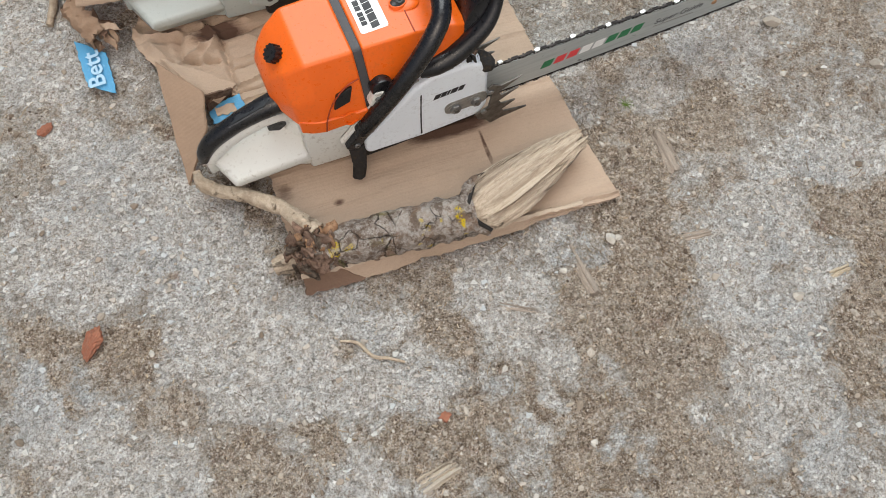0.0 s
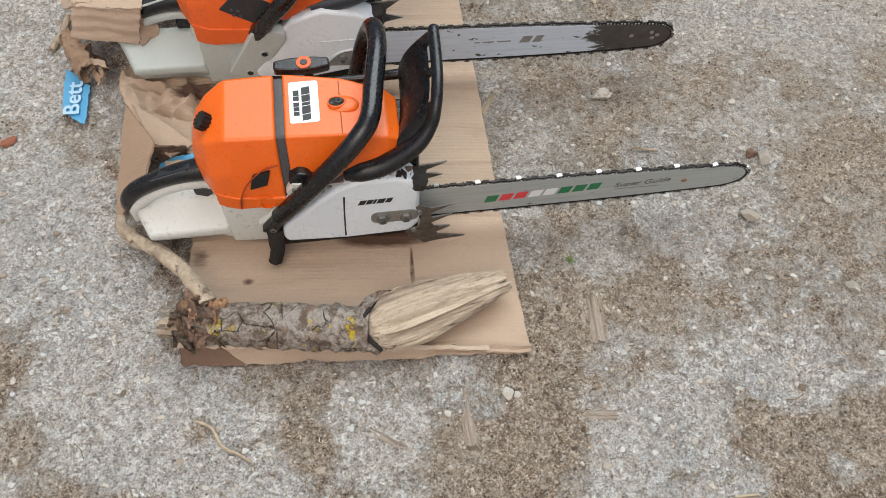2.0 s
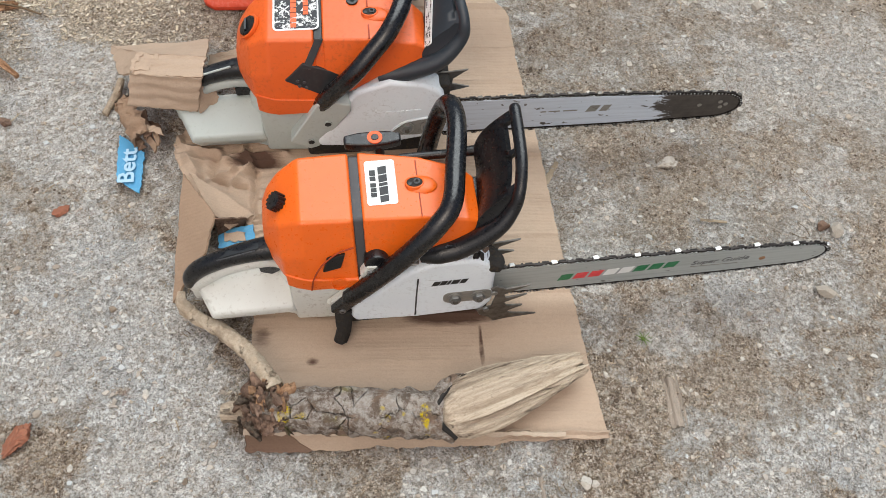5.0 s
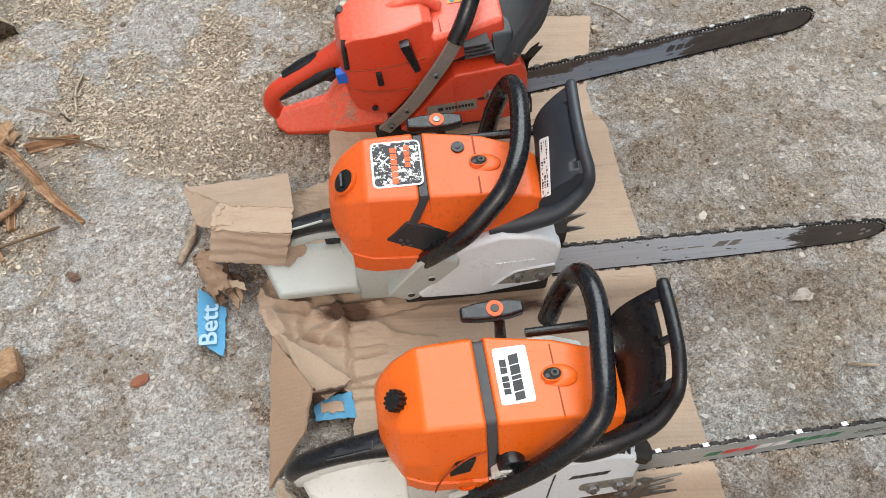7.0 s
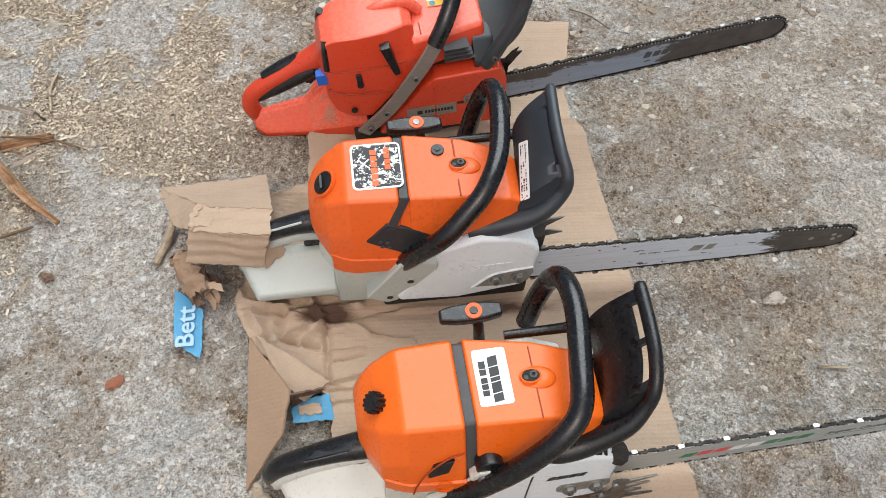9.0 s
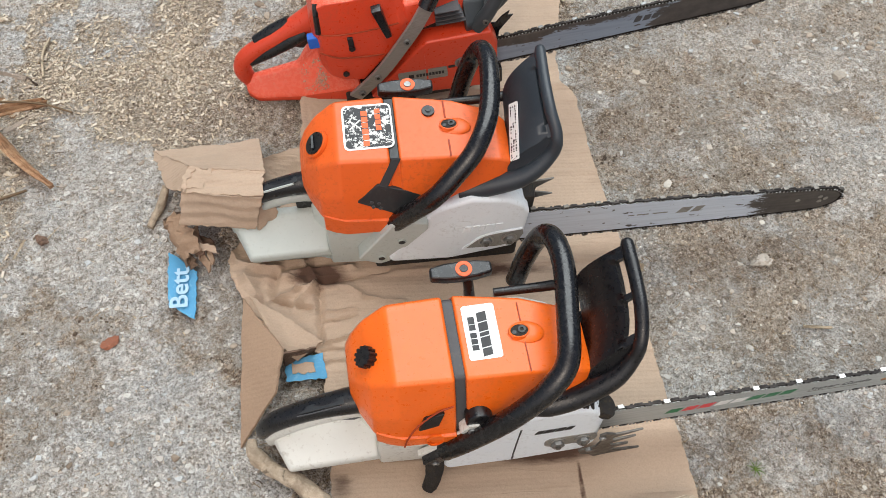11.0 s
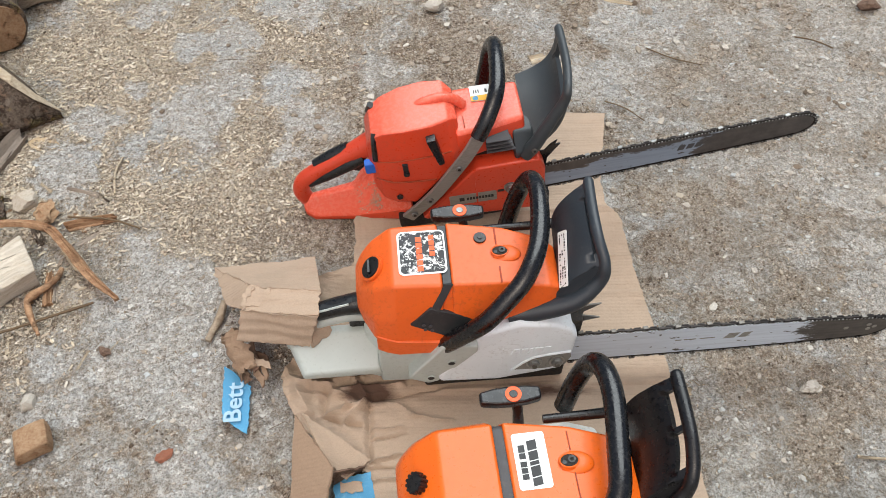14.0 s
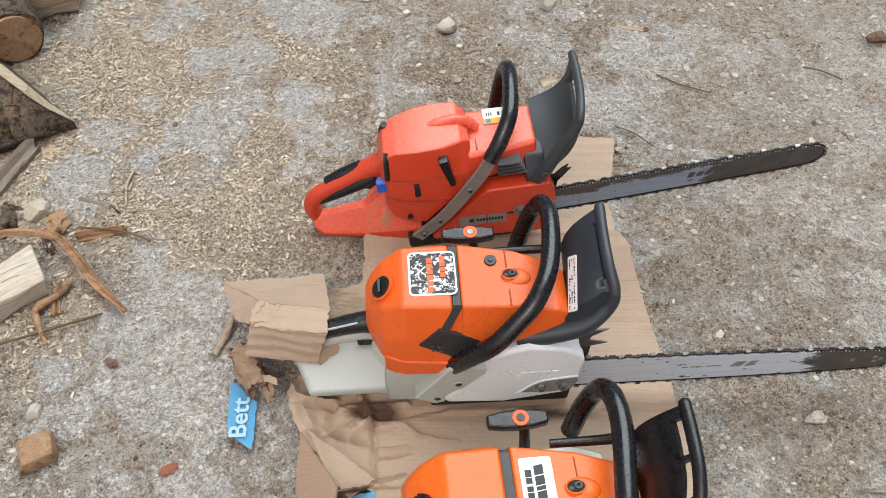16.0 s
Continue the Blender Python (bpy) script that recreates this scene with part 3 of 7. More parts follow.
SOIL += [(0.486, 0.416, 0.06), (0.552, 0.371, 0.06), (0.45, 0.237, 0.07), (0.357, 0.187, 0.06), (0.503, 0.249, 0.05), (0.808, 0.262, 0.05), (0.866, 0.212, 0.07), (0.964, 0.265, 0.06), (0.813, 0.124, 0.07), (0.904, 0.165, 0.06), (0.027, 0.363, 0.05), (0.686, 0.358, 0.04), (0.184, 0.23, 0.04), (0.588, 0.466, 0.05)]


def step(v):
    return 0.5 + 0.5 * math.tanh(v / 2)


@functools.lru_cache(maxsize=None)
def dirt_at(x, y):
    v = 0.47 + 0.45 * noise.noise(Vector((x * 4.2, y * 4.2, 3.1))) + 0.62 * noise.noise(Vector((x * 11, y * 11, 7.7))) + 0.36 * noise.noise(Vector((x * 31, y * 31, 2.2)))
    wob = 0.05 * noise.noise(Vector((x * 9, y * 9, 1.0))) + 0.05 * noise.noise(Vector((x * 22, y * 22, 6.0))) + 0.02 * noise.noise(Vector((x * 55, y * 55, 6.0)))
    v -= 0.06 * step((x - 0.52) / 0.06) * step((y - 0.58) / 0.06)
    for px, py, r in CONCRETE:
        d = math.hypot(x - px, y - py) + wob
        if d < 2 * r:
            v -= 1.05 * max(0.0, 1 - (d / (1.35 * r)) ** 2)
    for px, py, r in SOIL:
        d = math.hypot(x - px, y - py) + wob
        if d < 2 * r:
            v += (0.42 if py > 0.45 else 0.6) * max(0.0, 1 - (d / (1.35 * r)) ** 2)
    return v


def dust_at(x, y):
    a = step(-(x + 0.26 - 0.06 * (y - 1.2)) / 0.06) * step((y - 1.08 - 0.25 * max(0, -0.3 - x)) / 0.05)
    b = step(-(x + 0.56) / 0.05) * step((y - 0.93) / 0.05)
    slab_clear = max(0.0, 1 - (math.hypot((x + 0.40) / 1.15, y - 1.0) / 0.17) ** 4) if abs(x) < 3 and abs(y) < 4 else 0.0
    bare = step((dirt_at(x, y) - 0.32) / 0.06)
    return bare * max(a, 0.8 * b) * (1 - slab_clear) * max(0.05, 0.62 + 0.35 * step(-(x + 0.5) / 0.05) * step((y - 1.25) / 0.05) + 0.8 * noise.noise(Vector((x * 7, y * 7, 5))) + 0.6 * noise.noise(Vector((x * 21, y * 21, 3))))


def height_at(x, y):
    base = 0.005 * noise.noise(Vector((x * 5, y * 5, 0))) + 0.003 * noise.noise(Vector((x * 22, y * 22, 4)))
    return base + 0.0026 * noise.noise(Vector((x * 75, y * 75, 9))) - 0.004 * (dirt_at(x, y) - 0.5 > 0.25) * 0.5


def spread(lo, hi, step, far):
    near = list(np.arange(lo, hi + step / 2, step))
    grow, left, right = step, [], []
    a, b = near[0], near[-1]
    while a > -far:
        grow *= 1.12
        a, b = a - grow, b + grow
        left.append(a)
        right.append(b)
    return left[::-1] + near + right


gx, gy = spread(-1.25, 1.35, 0.0065, 60), spread(-0.35, 2.35, 0.0065, 60)
verts = [(x, y, height_at(x, y) if abs(x) < 2 and abs(y - 1) < 2 else 0.0) for y in gy for x in gx]
w = len(gx)
faces = [(j * w + i, j * w + i + 1, (j + 1) * w + i + 1, (j + 1) * w + i) for j in range(len(gy) - 1) for i in range(w - 1)]
me = bpy.data.meshes.new("ground")
me.from_pydata(verts, [], faces)
me.polygons.foreach_set("use_smooth", [True] * len(me.polygons))
at1, at2 = me.attributes.new("dirt", "FLOAT", "POINT"), me.attributes.new("dust", "FLOAT", "POINT")


def near(x, y):
    return max(0.0, 1 - math.hypot(max(0.0, abs(x - 0.05) - 1.2), max(0.0, abs(y - 1.0) - 1.25)) / 3.0)


at1.data.foreach_set("value", [0.42 + (dirt_at(x, y) - 0.42) * near(x, y) for x, y, z in verts])
at2.data.foreach_set("value", [dust_at(x, y) * near(x, y) ** 2 for x, y, z in verts])
me.materials.append(M_GROUND)
tagged(new("ground", me), "worn grey concrete yard with brown dirt and sawdust", "ground", kind="structure")


# ---- cardboard ----
LEFT = [(0.395, -0.045), (0.45, -0.052), (0.60, -0.056), (0.66, -0.062), (0.76, -0.068), (0.80, -0.13), (0.845, -0.185), (0.90, -0.215), (0.93, -0.222), (0.98, -0.2), (1.05, -0.12), (1.2, -0.109), (1.26, -0.113), (1.30, 0.0), (1.36, 0.05), (1.45, 0.06), (1.53, 0.07)]
RIGHT = [(0.395, 0.487), (0.548, 0.467), (0.633, 0.457), (0.808, 0.440), (0.938, 0.428), (1.037, 0.416), (1.133, 0.403), (1.236, 0.396), (1.262, 0.392), (1.275, 0.372), (1.342, 0.37), (1.45, 0.39), (1.53, 0.405)]


# fold lines of the trampled corner: from, to, height, half width
CREASES = [(-0.074, 0.885, -0.071, 0.781, -0.007, 0.010), (-0.148, 0.857, -0.109, 0.871, 0.008, 0.016), (-0.109, 0.871, -0.076, 0.881, 0.008, 0.014), (-0.144, 0.901, -0.148, 0.861, -0.006, 0.012), (-0.113, 0.847, -0.079, 0.881, 0.007, 0.012),
           (-0.146, 0.854, -0.088, 0.841, -0.005, 0.009), (-0.076, 0.885, 0.037, 0.904, -0.005, 0.010), (-0.119, 0.905, -0.022, 0.913, 0.006, 0.012), (-0.196, 0.921, -0.141, 0.915, 0.007, 0.014), (-0.195, 0.903, -0.171, 0.866, 0.007, 0.018),
           (-0.030, 0.879, -0.001, 0.856, 0.004, 0.010), (-0.132, 0.901, -0.098, 0.886, 0.006, 0.012), (-0.099, 0.923, -0.076, 0.885, 0.007, 0.012), (-0.069, 0.832, -0.018, 0.837, 0.003, 0.006), (-0.069, 0.815, -0.018, 0.826, -0.003, 0.005),
           (-0.068, 0.781, -0.022, 0.792, 0.004, 0.006), (-0.068, 0.769, -0.022, 0.773, -0.003, 0.005), (-0.065, 0.749, -0.022, 0.755, 0.004, 0.006), (-0.240, 0.980, -0.205, 0.926, 0.006, 0.014), (-0.001, 0.856, 0.060, 0.846, 0.004, 0.010)]


def crease_at(x, y):
    wx, wy = x + 0.003 * noise.noise(Vector((x * 55, y * 55, 3))), y + 0.003 * noise.noise(Vector((x * 55, y * 55, 7)))
    z = 0.0
    for x0, y0, x1, y1, h, s in CREASES:
        if min(x0, x1) - s < wx < max(x0, x1) + s and min(y0, y1) - s < wy < max(y0, y1) + s:
            dx, dy = x1 - x0, y1 - y0
            t = max(0.0, min(1.0, ((wx - x0) * dx + (wy - y0) * dy) / (dx * dx + dy * dy)))
            d = math.hypot(wx - x0 - t * dx, wy - y0 - t * dy)
            z += 1.9 * h * max(0.0, 1 - d / s) ** 1.8
    return max(z, -0.009)


def card_height(x, y):
    z = 0.011 + 0.006 * noise.noise(Vector((x * 7, y * 9, 2))) + 0.0022 * noise.noise(Vector((x * 6, y * 60, 8)))
    for c, h, s in ((0.635, 0.0035, 0.004), (0.60, 0.002, 0.003), (0.905, 0.004, 0.005), (0.74, 0.002, 0.004), (1.08, 0.004, 0.004), (1.16, 0.003, 0.004), (0.52, 0.002, 0.003), (1.0, 0.003, 0.004), (1.27, 0.006, 0.006)):
        d = y - c - 0.03 * (x - 0.2) + 0.006 * noise.noise(Vector((x * 9, c * 30, 0)))
        z += h * math.exp(-(d / s) ** 2)
    crump = 1 / (1 + math.exp((x + 0.03) / 0.03)) / (1 + math.exp(-(y - 0.74) / 0.03))
    z += crease_at(x, y)
    z += crump * (0.010 * abs(noise.noise(Vector((x * 24, y * 24, 1)))) + 0.004 * abs(noise.noise(Vector((x * 60, y * 60, 1)))))
    return z


sheet = thing("cardboard_sheet", Matrix.Identity(4), "flattened brown corrugated cardboard box lying on concrete", "cardboard")
bm = bmesh.new()
NU, NV = 150, 320
rows = []
oil_slit_values = []
ly, lx = zip(*LEFT)
ry, rx = zip(*RIGHT)
for level in (0, 1):
    grid = []
    for j in range(NV + 1):
        y = float(np.interp(j / NV, [0, 0.26, 0.62, 1.0], [0.395, 0.735, 0.945, 1.53]))
        x0 = float(np.interp(y, ly, lx)) + 0.004 * noise.noise(Vector((y * 70, 0, 0)))
        x1 = float(np.interp(y, ry, rx)) + 0.003 * noise.noise(Vector((y * 60, 5, 0)))
        line = []
        for i in range(NU + 1):
            x = x0 + (x1 - x0) * (i / NU) ** 1.4
            yy = y + (0.004 * noise.noise(Vector((x * 50, y, 0))) if j in (0, NV) else 0)
            line.append(bm.verts.new((x, yy, card_height(x, yy) - 0.004 * level)))
            # oil stains, and at x 0.302 the dark line of a slit painted alike
            spots = max(1.1 * math.exp(-(((x - 0.255) / 0.075) ** 4 + ((yy - 0.597) / 0.017) ** 2)), math.exp(-(((x - 0.302 - 0.05 * (0.577 - yy)) / 0.003) ** 2 + ((yy - 0.545) / 0.035) ** 4)), 0.7 * math.exp(-(((x - 0.10) / 0.10) ** 2 + ((yy - 0.605) / 0.014) ** 2)), 1.25 * math.exp(-(((x + 0.075) / 0.045) ** 2 + ((yy - 0.897) / 0.020) ** 2)),
                        0.8 * math.exp(-(((x - 0.04) / 0.012) ** 2 + ((yy - 0.522) / 0.008) ** 2)), 0.7 * math.exp(-(((x + 0.04) / 0.02) ** 2 + ((yy - 0.565) / 0.02) ** 2)),
                        0.8 * math.exp(-(((x - 0.2) / 0.1) ** 2 + ((yy - 0.895) / 0.016) ** 2)))
            oil_slit_values.append(spots)
        grid.append(line)
    rows.append(grid)
top, low = rows
for j in range(NV):
    for i in range(NU):
        bm.faces.new((top[j][i], top[j][i + 1], top[j + 1][i + 1], top[j + 1][i]))
        bm.faces.new((low[j][i], low[j + 1][i], low[j + 1][i + 1], low[j][i + 1]))
for i in range(NU):
    bm.faces.new((top[0][i], low[0][i], low[0][i + 1], top[0][i + 1]))
    bm.faces.new((top[NV][i + 1], low[NV][i + 1], low[NV][i], top[NV][i]))
for j in range(NV):
    bm.faces.new((top[j + 1][0], low[j + 1][0], low[j][0], top[j][0]))
    bm.faces.new((top[j][NU], low[j][NU], low[j + 1][NU], top[j + 1][NU]))
base = part("base_panel", bm, M_CARD, sheet, "creased tan cardboard with dark oil stains and a painted slit line")
oil = base.data.attributes.new("oil", "FLOAT", "POINT")
oil.data.foreach_set("value", oil_slit_values)


def card_piece(name, corners, material, label="", thick=0.004, n=(10, 10), wave=0.006, seed=0, ragged=0.004, parent=None, folds=(0, 0.0)):
    return part(name, slab(corners, thick, (n[0] * 2, n[1] * 2) if n[0] < 30 else n, wave, seed, ragged, 18, folds), material, parent or sheet, label, 50)


# the upturned front edge
card_piece("front_flap", [(-0.05, 0.386, 0.004), (0.046, 0.387, 0.004), (0.006, 0.4068, 0.038), (-0.047, 0.408, 0.040)], M_CARD_WET, "damp dark brown upturned edge", 0.0035, (40, 5), 0.009, 3, 0.003)
card_piece("front_flap", [(0.045, 0.3875, 0.004), (0.489, 0.396, 0.006), (0.487, 0.402, 0.017), (0.005, 0.4068, 0.0378)], M_CARD, "tan upturned edge", 0.0035, (60, 5), 0.011, 3, 0.003)
card_piece("torn_rim", [(-0.050, 0.402, 0.0395), (0.42, 0.396, 0.0205), (0.42, 0.4015, 0.022), (-0.048, 0.4095, 0.0435)], M_CORE, "pale torn edge", 0.003, (60, 2), 0.004, 3, 0.003)
# the collapsed corner behind the first saw's handle
corner = card_piece("corner_panel", [(-0.186, 0.628, 0.006), (-0.130, 0.692, 0.058), (-0.120, 0.752, 0.068), (-0.186, 0.848, 0.045)], M_CARD_DARK, "darker standing panel", 0.004, (10, 16), 0.003, 5, 0.002)
card_piece("folded_panel", [(-0.178, 0.852, 0.046), (-0.068, 0.781, 0.022), (-0.104, 0.748, 0.030), (-0.130, 0.764, 0.062)], M_CARD, "crumpled folded panel", 0.004, (12, 10), 0.003, 9, 0.0025)
card_piece("inner_panel", [(-0.125, 0.745, 0.010), (-0.085, 0.770, 0.010), (-0.075, 0.765, 0.040), (-0.122, 0.748, 0.066)], M_KNOT, "torn dark inner layer", 0.003, (8, 6), 0.004, 2, 0.003)
tape = card_piece("printed_scrap", [(-0.122, 0.722, 0.014), (-0.060, 0.724, 0.014), (-0.068, 0.764, 0.020), (-0.124, 0.752, 0.018)], M_PRINT, "torn blue printed scrap", 0.002, (10, 8), 0.003, 4, 0.003)
card_piece("bare_patch", [(-0.113, 0.733, 0.0175), (-0.080, 0.733, 0.0175), (-0.080, 0.749, 0.0215), (-0.116, 0.746, 0.0205)], M_CARD, "", 0.002, (10, 6), 0.003, 4, 0.004)
# the box end that lies over the second saw's rear handle
card_piece("lid_panel", [(-0.352, 1.124, 0.050), (-0.176, 1.146, 0.047), (-0.145, 1.012, 0.148), (-0.250, 1.026, 0.140)], M_CARD, "light tan box flap", 0.004, (16, 12), 0.003, 11, 0.002)
card_piece("lid_front", [(-0.250, 1.026, 0.140), (-0.145, 1.012, 0.148), (-0.146, 0.964, 0.152), (-0.264, 0.988, 0.134)], M_CARD, "", 0.004, (30, 24), 0.003, 12, 0.0035, None, (2, 0.0010))
card_piece("lid_corner", [(-0.352, 1.124, 0.050), (-0.250, 1.026, 0.140), (-0.264, 0.988, 0.134), (-0.312, 1.030, 0.085)], M_CARD, "", 0.004, (10, 8), 0.005, 13, 0.006)
card_piece("side_panel", [(-0.272, 0.989, 0.134), (-0.146, 0.964, 0.152), (-0.166, 0.948, 0.086), (-0.282, 0.962, 0.086)], M_CARD, "creased brown box side", 0.004, (30, 40), 0.004, 14, 0.003, None, (3, 0.0010))
card_piece("torn_liner", [(-0.262, 1.030, 0.139), (-0.226, 1.021, 0.1455), (-0.238, 0.992, 0.1425), (-0.274, 0.994, 0.134)], M_CARD, "torn liner paper", 0.003, (10, 10), 0.007, 21, 0.008)
card_piece("torn_tab", [(-0.158, 0.968, 0.146), (-0.134, 0.986, 0.120), (-0.134, 0.968, 0.088), (-0.164, 0.949, 0.084)], M_CARD, "", 0.004, (6, 6), 0.006, 15, 0.005)
torn = random.Random(5)
curl = []
for q in range(19):
    f = q / 18
    c = Vector((-0.292, 0.985, 0.060)).lerp(Vector((-0.262, 0.930, 0.032)), f)
    r = 0.026 + 0.008 * noise.noise(Vector((f * 5, 2, 1)))
    lo, hi = 70 + 30 * noise.noise(Vector((f * 9, 0, 0))), 250 + 45 * noise.noise(Vector((f * 8, 5, 0)))
    arc = [radians(lo + (hi - lo) * k / 20) for k in range(21)]
    wob = [1 + 0.22 * noise.noise(Vector((k * 0.5, f * 4, 4))) for k in range(21)]
    out = [c + Vector((0.9 * r * w_ * math.cos(a), 0.35 * r * w_ * math.cos(a) + 0.016 * noise.noise(Vector((k * 0.8, f * 2, 8))) * (q in (0, 18)), r * w_ * math.sin(a) * 0.9)) for k, (a, w_) in enumerate(zip(arc, wob))]
    curl.append(out + [p.lerp(c, 0.12) for p in out[::-1]])
part("curled_scrap", loft(curl), M_CARD_DARK, sheet, "curled torn scrap with ragged edge", 50)
for i in range(7):
    x, y = torn.uniform(-0.282, -0.236), torn.uniform(0.918, 0.962)
    a, l = torn.uniform(-1.0, 0.4), torn.uniform(0.018, 0.034)
    d, e = Vector((math.cos(a), math.sin(a) - 0.6, torn.uniform(-0.6, 0.2))) * l, Vector((-math.sin(a), math.cos(a), torn.uniform(0.2, 0.9))) * l * 0.45
    p = Vector((x, y, torn.uniform(0.020, 0.050)))
    card_piece("torn_scrap", [p - d * 0.5, p + d * 0.5, p + d * 0.35 + e, p - d * 0.6 + e], torn.choice([M_CARD_DARK, M_CARD_WET, M_CARD]), "", 0.003, (6, 5), 0.006, 30 + i, 0.004)
card_piece("back_panel", [(-0.172, 1.062, 0.028), (-0.068, 1.085, 0.022), (-0.072, 1.140, 0.050), (-0.168, 1.100, 0.058)], M_CARD, "creased panel behind the handle", 0.004, (12, 8), 0.010, 17, 0.004)
tag = card_piece("printed_flap", [(-0.312, 0.860, 0.008), (-0.268, 0.833, 0.008), (-0.270, 0.914, 0.014), (-0.317, 0.950, 0.018)], M_PRINT, "bright blue printed flap with white lettering", 0.0025, (10, 14), 0.0015, 18, 0.003)
letters = bpy.data.curves.new("lettering", "FONT")
letters.body, letters.size, letters.extrude = "Bett", 0.040, 0.0004
letters.offset = 0.0008
letters_ob = new("lettering", letters)
bpy.context.view_layer.update()
lettering_mesh = bpy.data.meshes.new_from_object(letters_ob.evaluated_get(bpy.context.evaluated_depsgraph_get()))
bpy.data.objects.remove(letters_ob)
lettering_mesh.materials.append(M_PRINT_WHITE)
lettering = new("lettering", lettering_mesh)
u, v = Vector((-0.002, 0.085, 0.008)).normalized(), Vector((-0.044, 0.030, 0.0)).normalized()
n = u.cross(v).normalized()
v = n.cross(u)
face = Matrix((u, v, n)).transposed().to_4x4()
face.translation = Vector((-0.2800, 0.851, 0.0095)) + n * 0.0052
lettering.matrix_world = face
lettering.parent = tag
tagged(lettering, "white printed letters")

# ---- the log in front ----
log = thing("log", Matrix.Identity(4), "lichen-spotted log with a split bare end lying on cardboard", "log")
part("trunk", tube([(-0.035, 0.438, 0.042), (0.04, 0.436, 0.043), (0.12, 0.431, 0.044), (0.19, 0.428, 0.045), (0.238, 0.424, 0.046)], [0.032, 0.034, 0.035, 0.035, 0.034], 56, 20, 1.0, 0.14, 4), M_BARK, log, "flaking grey bark with yellow lichen", 60)
part("bark_rim", tube([(0.290, 0.478, 0.040), (0.262, 0.474, 0.056), (0.236, 0.455, 0.068), (0.222, 0.428, 0.070), (0.228, 0.402, 0.060), (0.252, 0.386, 0.042)], [0.005, 0.010, 0.010, 0.008, 0.008, 0.006], 12, 8, 1.0, 0.5, 3), M_BARK, log, "", 60)
# solid dark tube painted in for the shade under the bark's edge
part("dark_gap", tube([(0.286, 0.472, 0.044), (0.262, 0.466, 0.060), (0.240, 0.449, 0.072), (0.229, 0.426, 0.074), (0.235, 0.404, 0.064), (0.256, 0.390, 0.046)], 0.0045, 8, 8), M_GRIME, log, "dark tube standing for the shade under the bark", 60)
rings = []
GROOVES = [noise.noise(Vector((k * 0.95, 3.3, 0))) * 1.2 + noise.noise(Vector((k * 0.27, 9.1, 0))) * 1.2 for k in range(120)]
for i in range(41):
    f = i / 40
    r = float(np.interp(f, [0, 0.012, 0.04, 0.09, 0.17, 0.30, 0.45, 0.65, 0.85, 0.96, 1.0], [0.006, 0.017, 0.028, 0.038, 0.0445, 0.046, 0.044, 0.035, 0.025, 0.019, 0.014]))
    flat = float(np.interp(f, [0, 0.3, 1.0], [0.55, 0.72, 0.75]))
    deep = 0.10 * min(1, 0.25 + f * 3)
    rings.append([(f * 0.236 + 0.009 * GROOVES[k] * (f > 0.93), math.cos(2 * math.pi * k / 120) * r * (1 + deep * GROOVES[k] + 0.05 * noise.noise(Vector((f * 9, k * 0.3, 2)))),
                   math.sin(2 * math.pi * k / 120) * r * flat * (1 + deep * GROOVES[k] + 0.06 * noise.noise(Vector((f * 14, k * 0.2, 6))))) for k in range(120)])
split = part("split_end", loft(rings), M_WOOD, log, "weathered bare split wood", 60)
split.matrix_local = pose(0.228, 0.417, 0.050, 10, 0, 20.5)
part("splinter", tube([(0.235, 0.462, 0.045), (0.27, 0.474, 0.06), (0.30, 0.482, 0.06)], [0.006, 0.010, 0.003], 8, 6, 0.6, 0.3), M_DARKBARK, log)
part("branch", tube([(-0.005, 0.462, 0.058), (-0.030, 0.498, 0.055), (-0.062, 0.535, 0.048), (-0.100, 0.566, 0.040), (-0.140, 0.592, 0.030), (-0.163, 0.612, 0.024)], [0.016, 0.0125, 0.0115, 0.0108, 0.0102, 0.011], 18, 12, 1.0, 0.45, 2), M_BRANCH, log, "peeled pale crooked branch", 60)
part("twig_fork", tube([(-0.150, 0.600, 0.03), (-0.163, 0.612, 0.036), (-0.165, 0.630, 0.040)], [0.011, 0.010, 0.006], 10, 5, 1, 0.3, 6), M_BRANCH, log, "", 60)
part("stub", tube([(-0.02, 0.442, 0.036), (-0.055, 0.441, 0.028), (-0.084, 0.440, 0.022)], [0.019, 0.0165, 0.0155], 18, 8, 0.95, 0.3, 3), M_WOOD, log, "", 60)
knots = random.Random(8)
for i in range(60):
    x, dy = knots.uniform(-0.056, 0.016), knots.uniform(-0.033, 0.032)
    y = 0.439 + dy
    s = knots.uniform(0.005, 0.012)
    bm = lump((s * 1.3, s * knots.uniform(0.3, 0.6), s * knots.uniform(0.4, 0.9)), 20 + i, 3, 1.0)
    bmesh.ops.rotate(bm, verts=bm.verts, cent=(0, 0, 0), matrix=Euler((knots.uniform(0, 3), knots.uniform(0, 3), knots.uniform(0, 3))).to_matrix())
    bmesh.ops.translate(bm, verts=bm.verts, vec=(x, y, 0.040 + math.sqrt(0.0345 ** 2 - dy * dy) * (1 - 4 * max(0, -0.03 - x) / 0.1) + knots.uniform(-0.005, 0.005)))
    part("knot", bm, knots.choice([M_KNOT, M_KNOT, M_KNOT, M_STRIPBARK, M_DARKBARK]), log, "gnarled brown knot", 60)


# ---- saws ----
def ring(x, pts):
    return [(x, y, z) for y, z in pts]


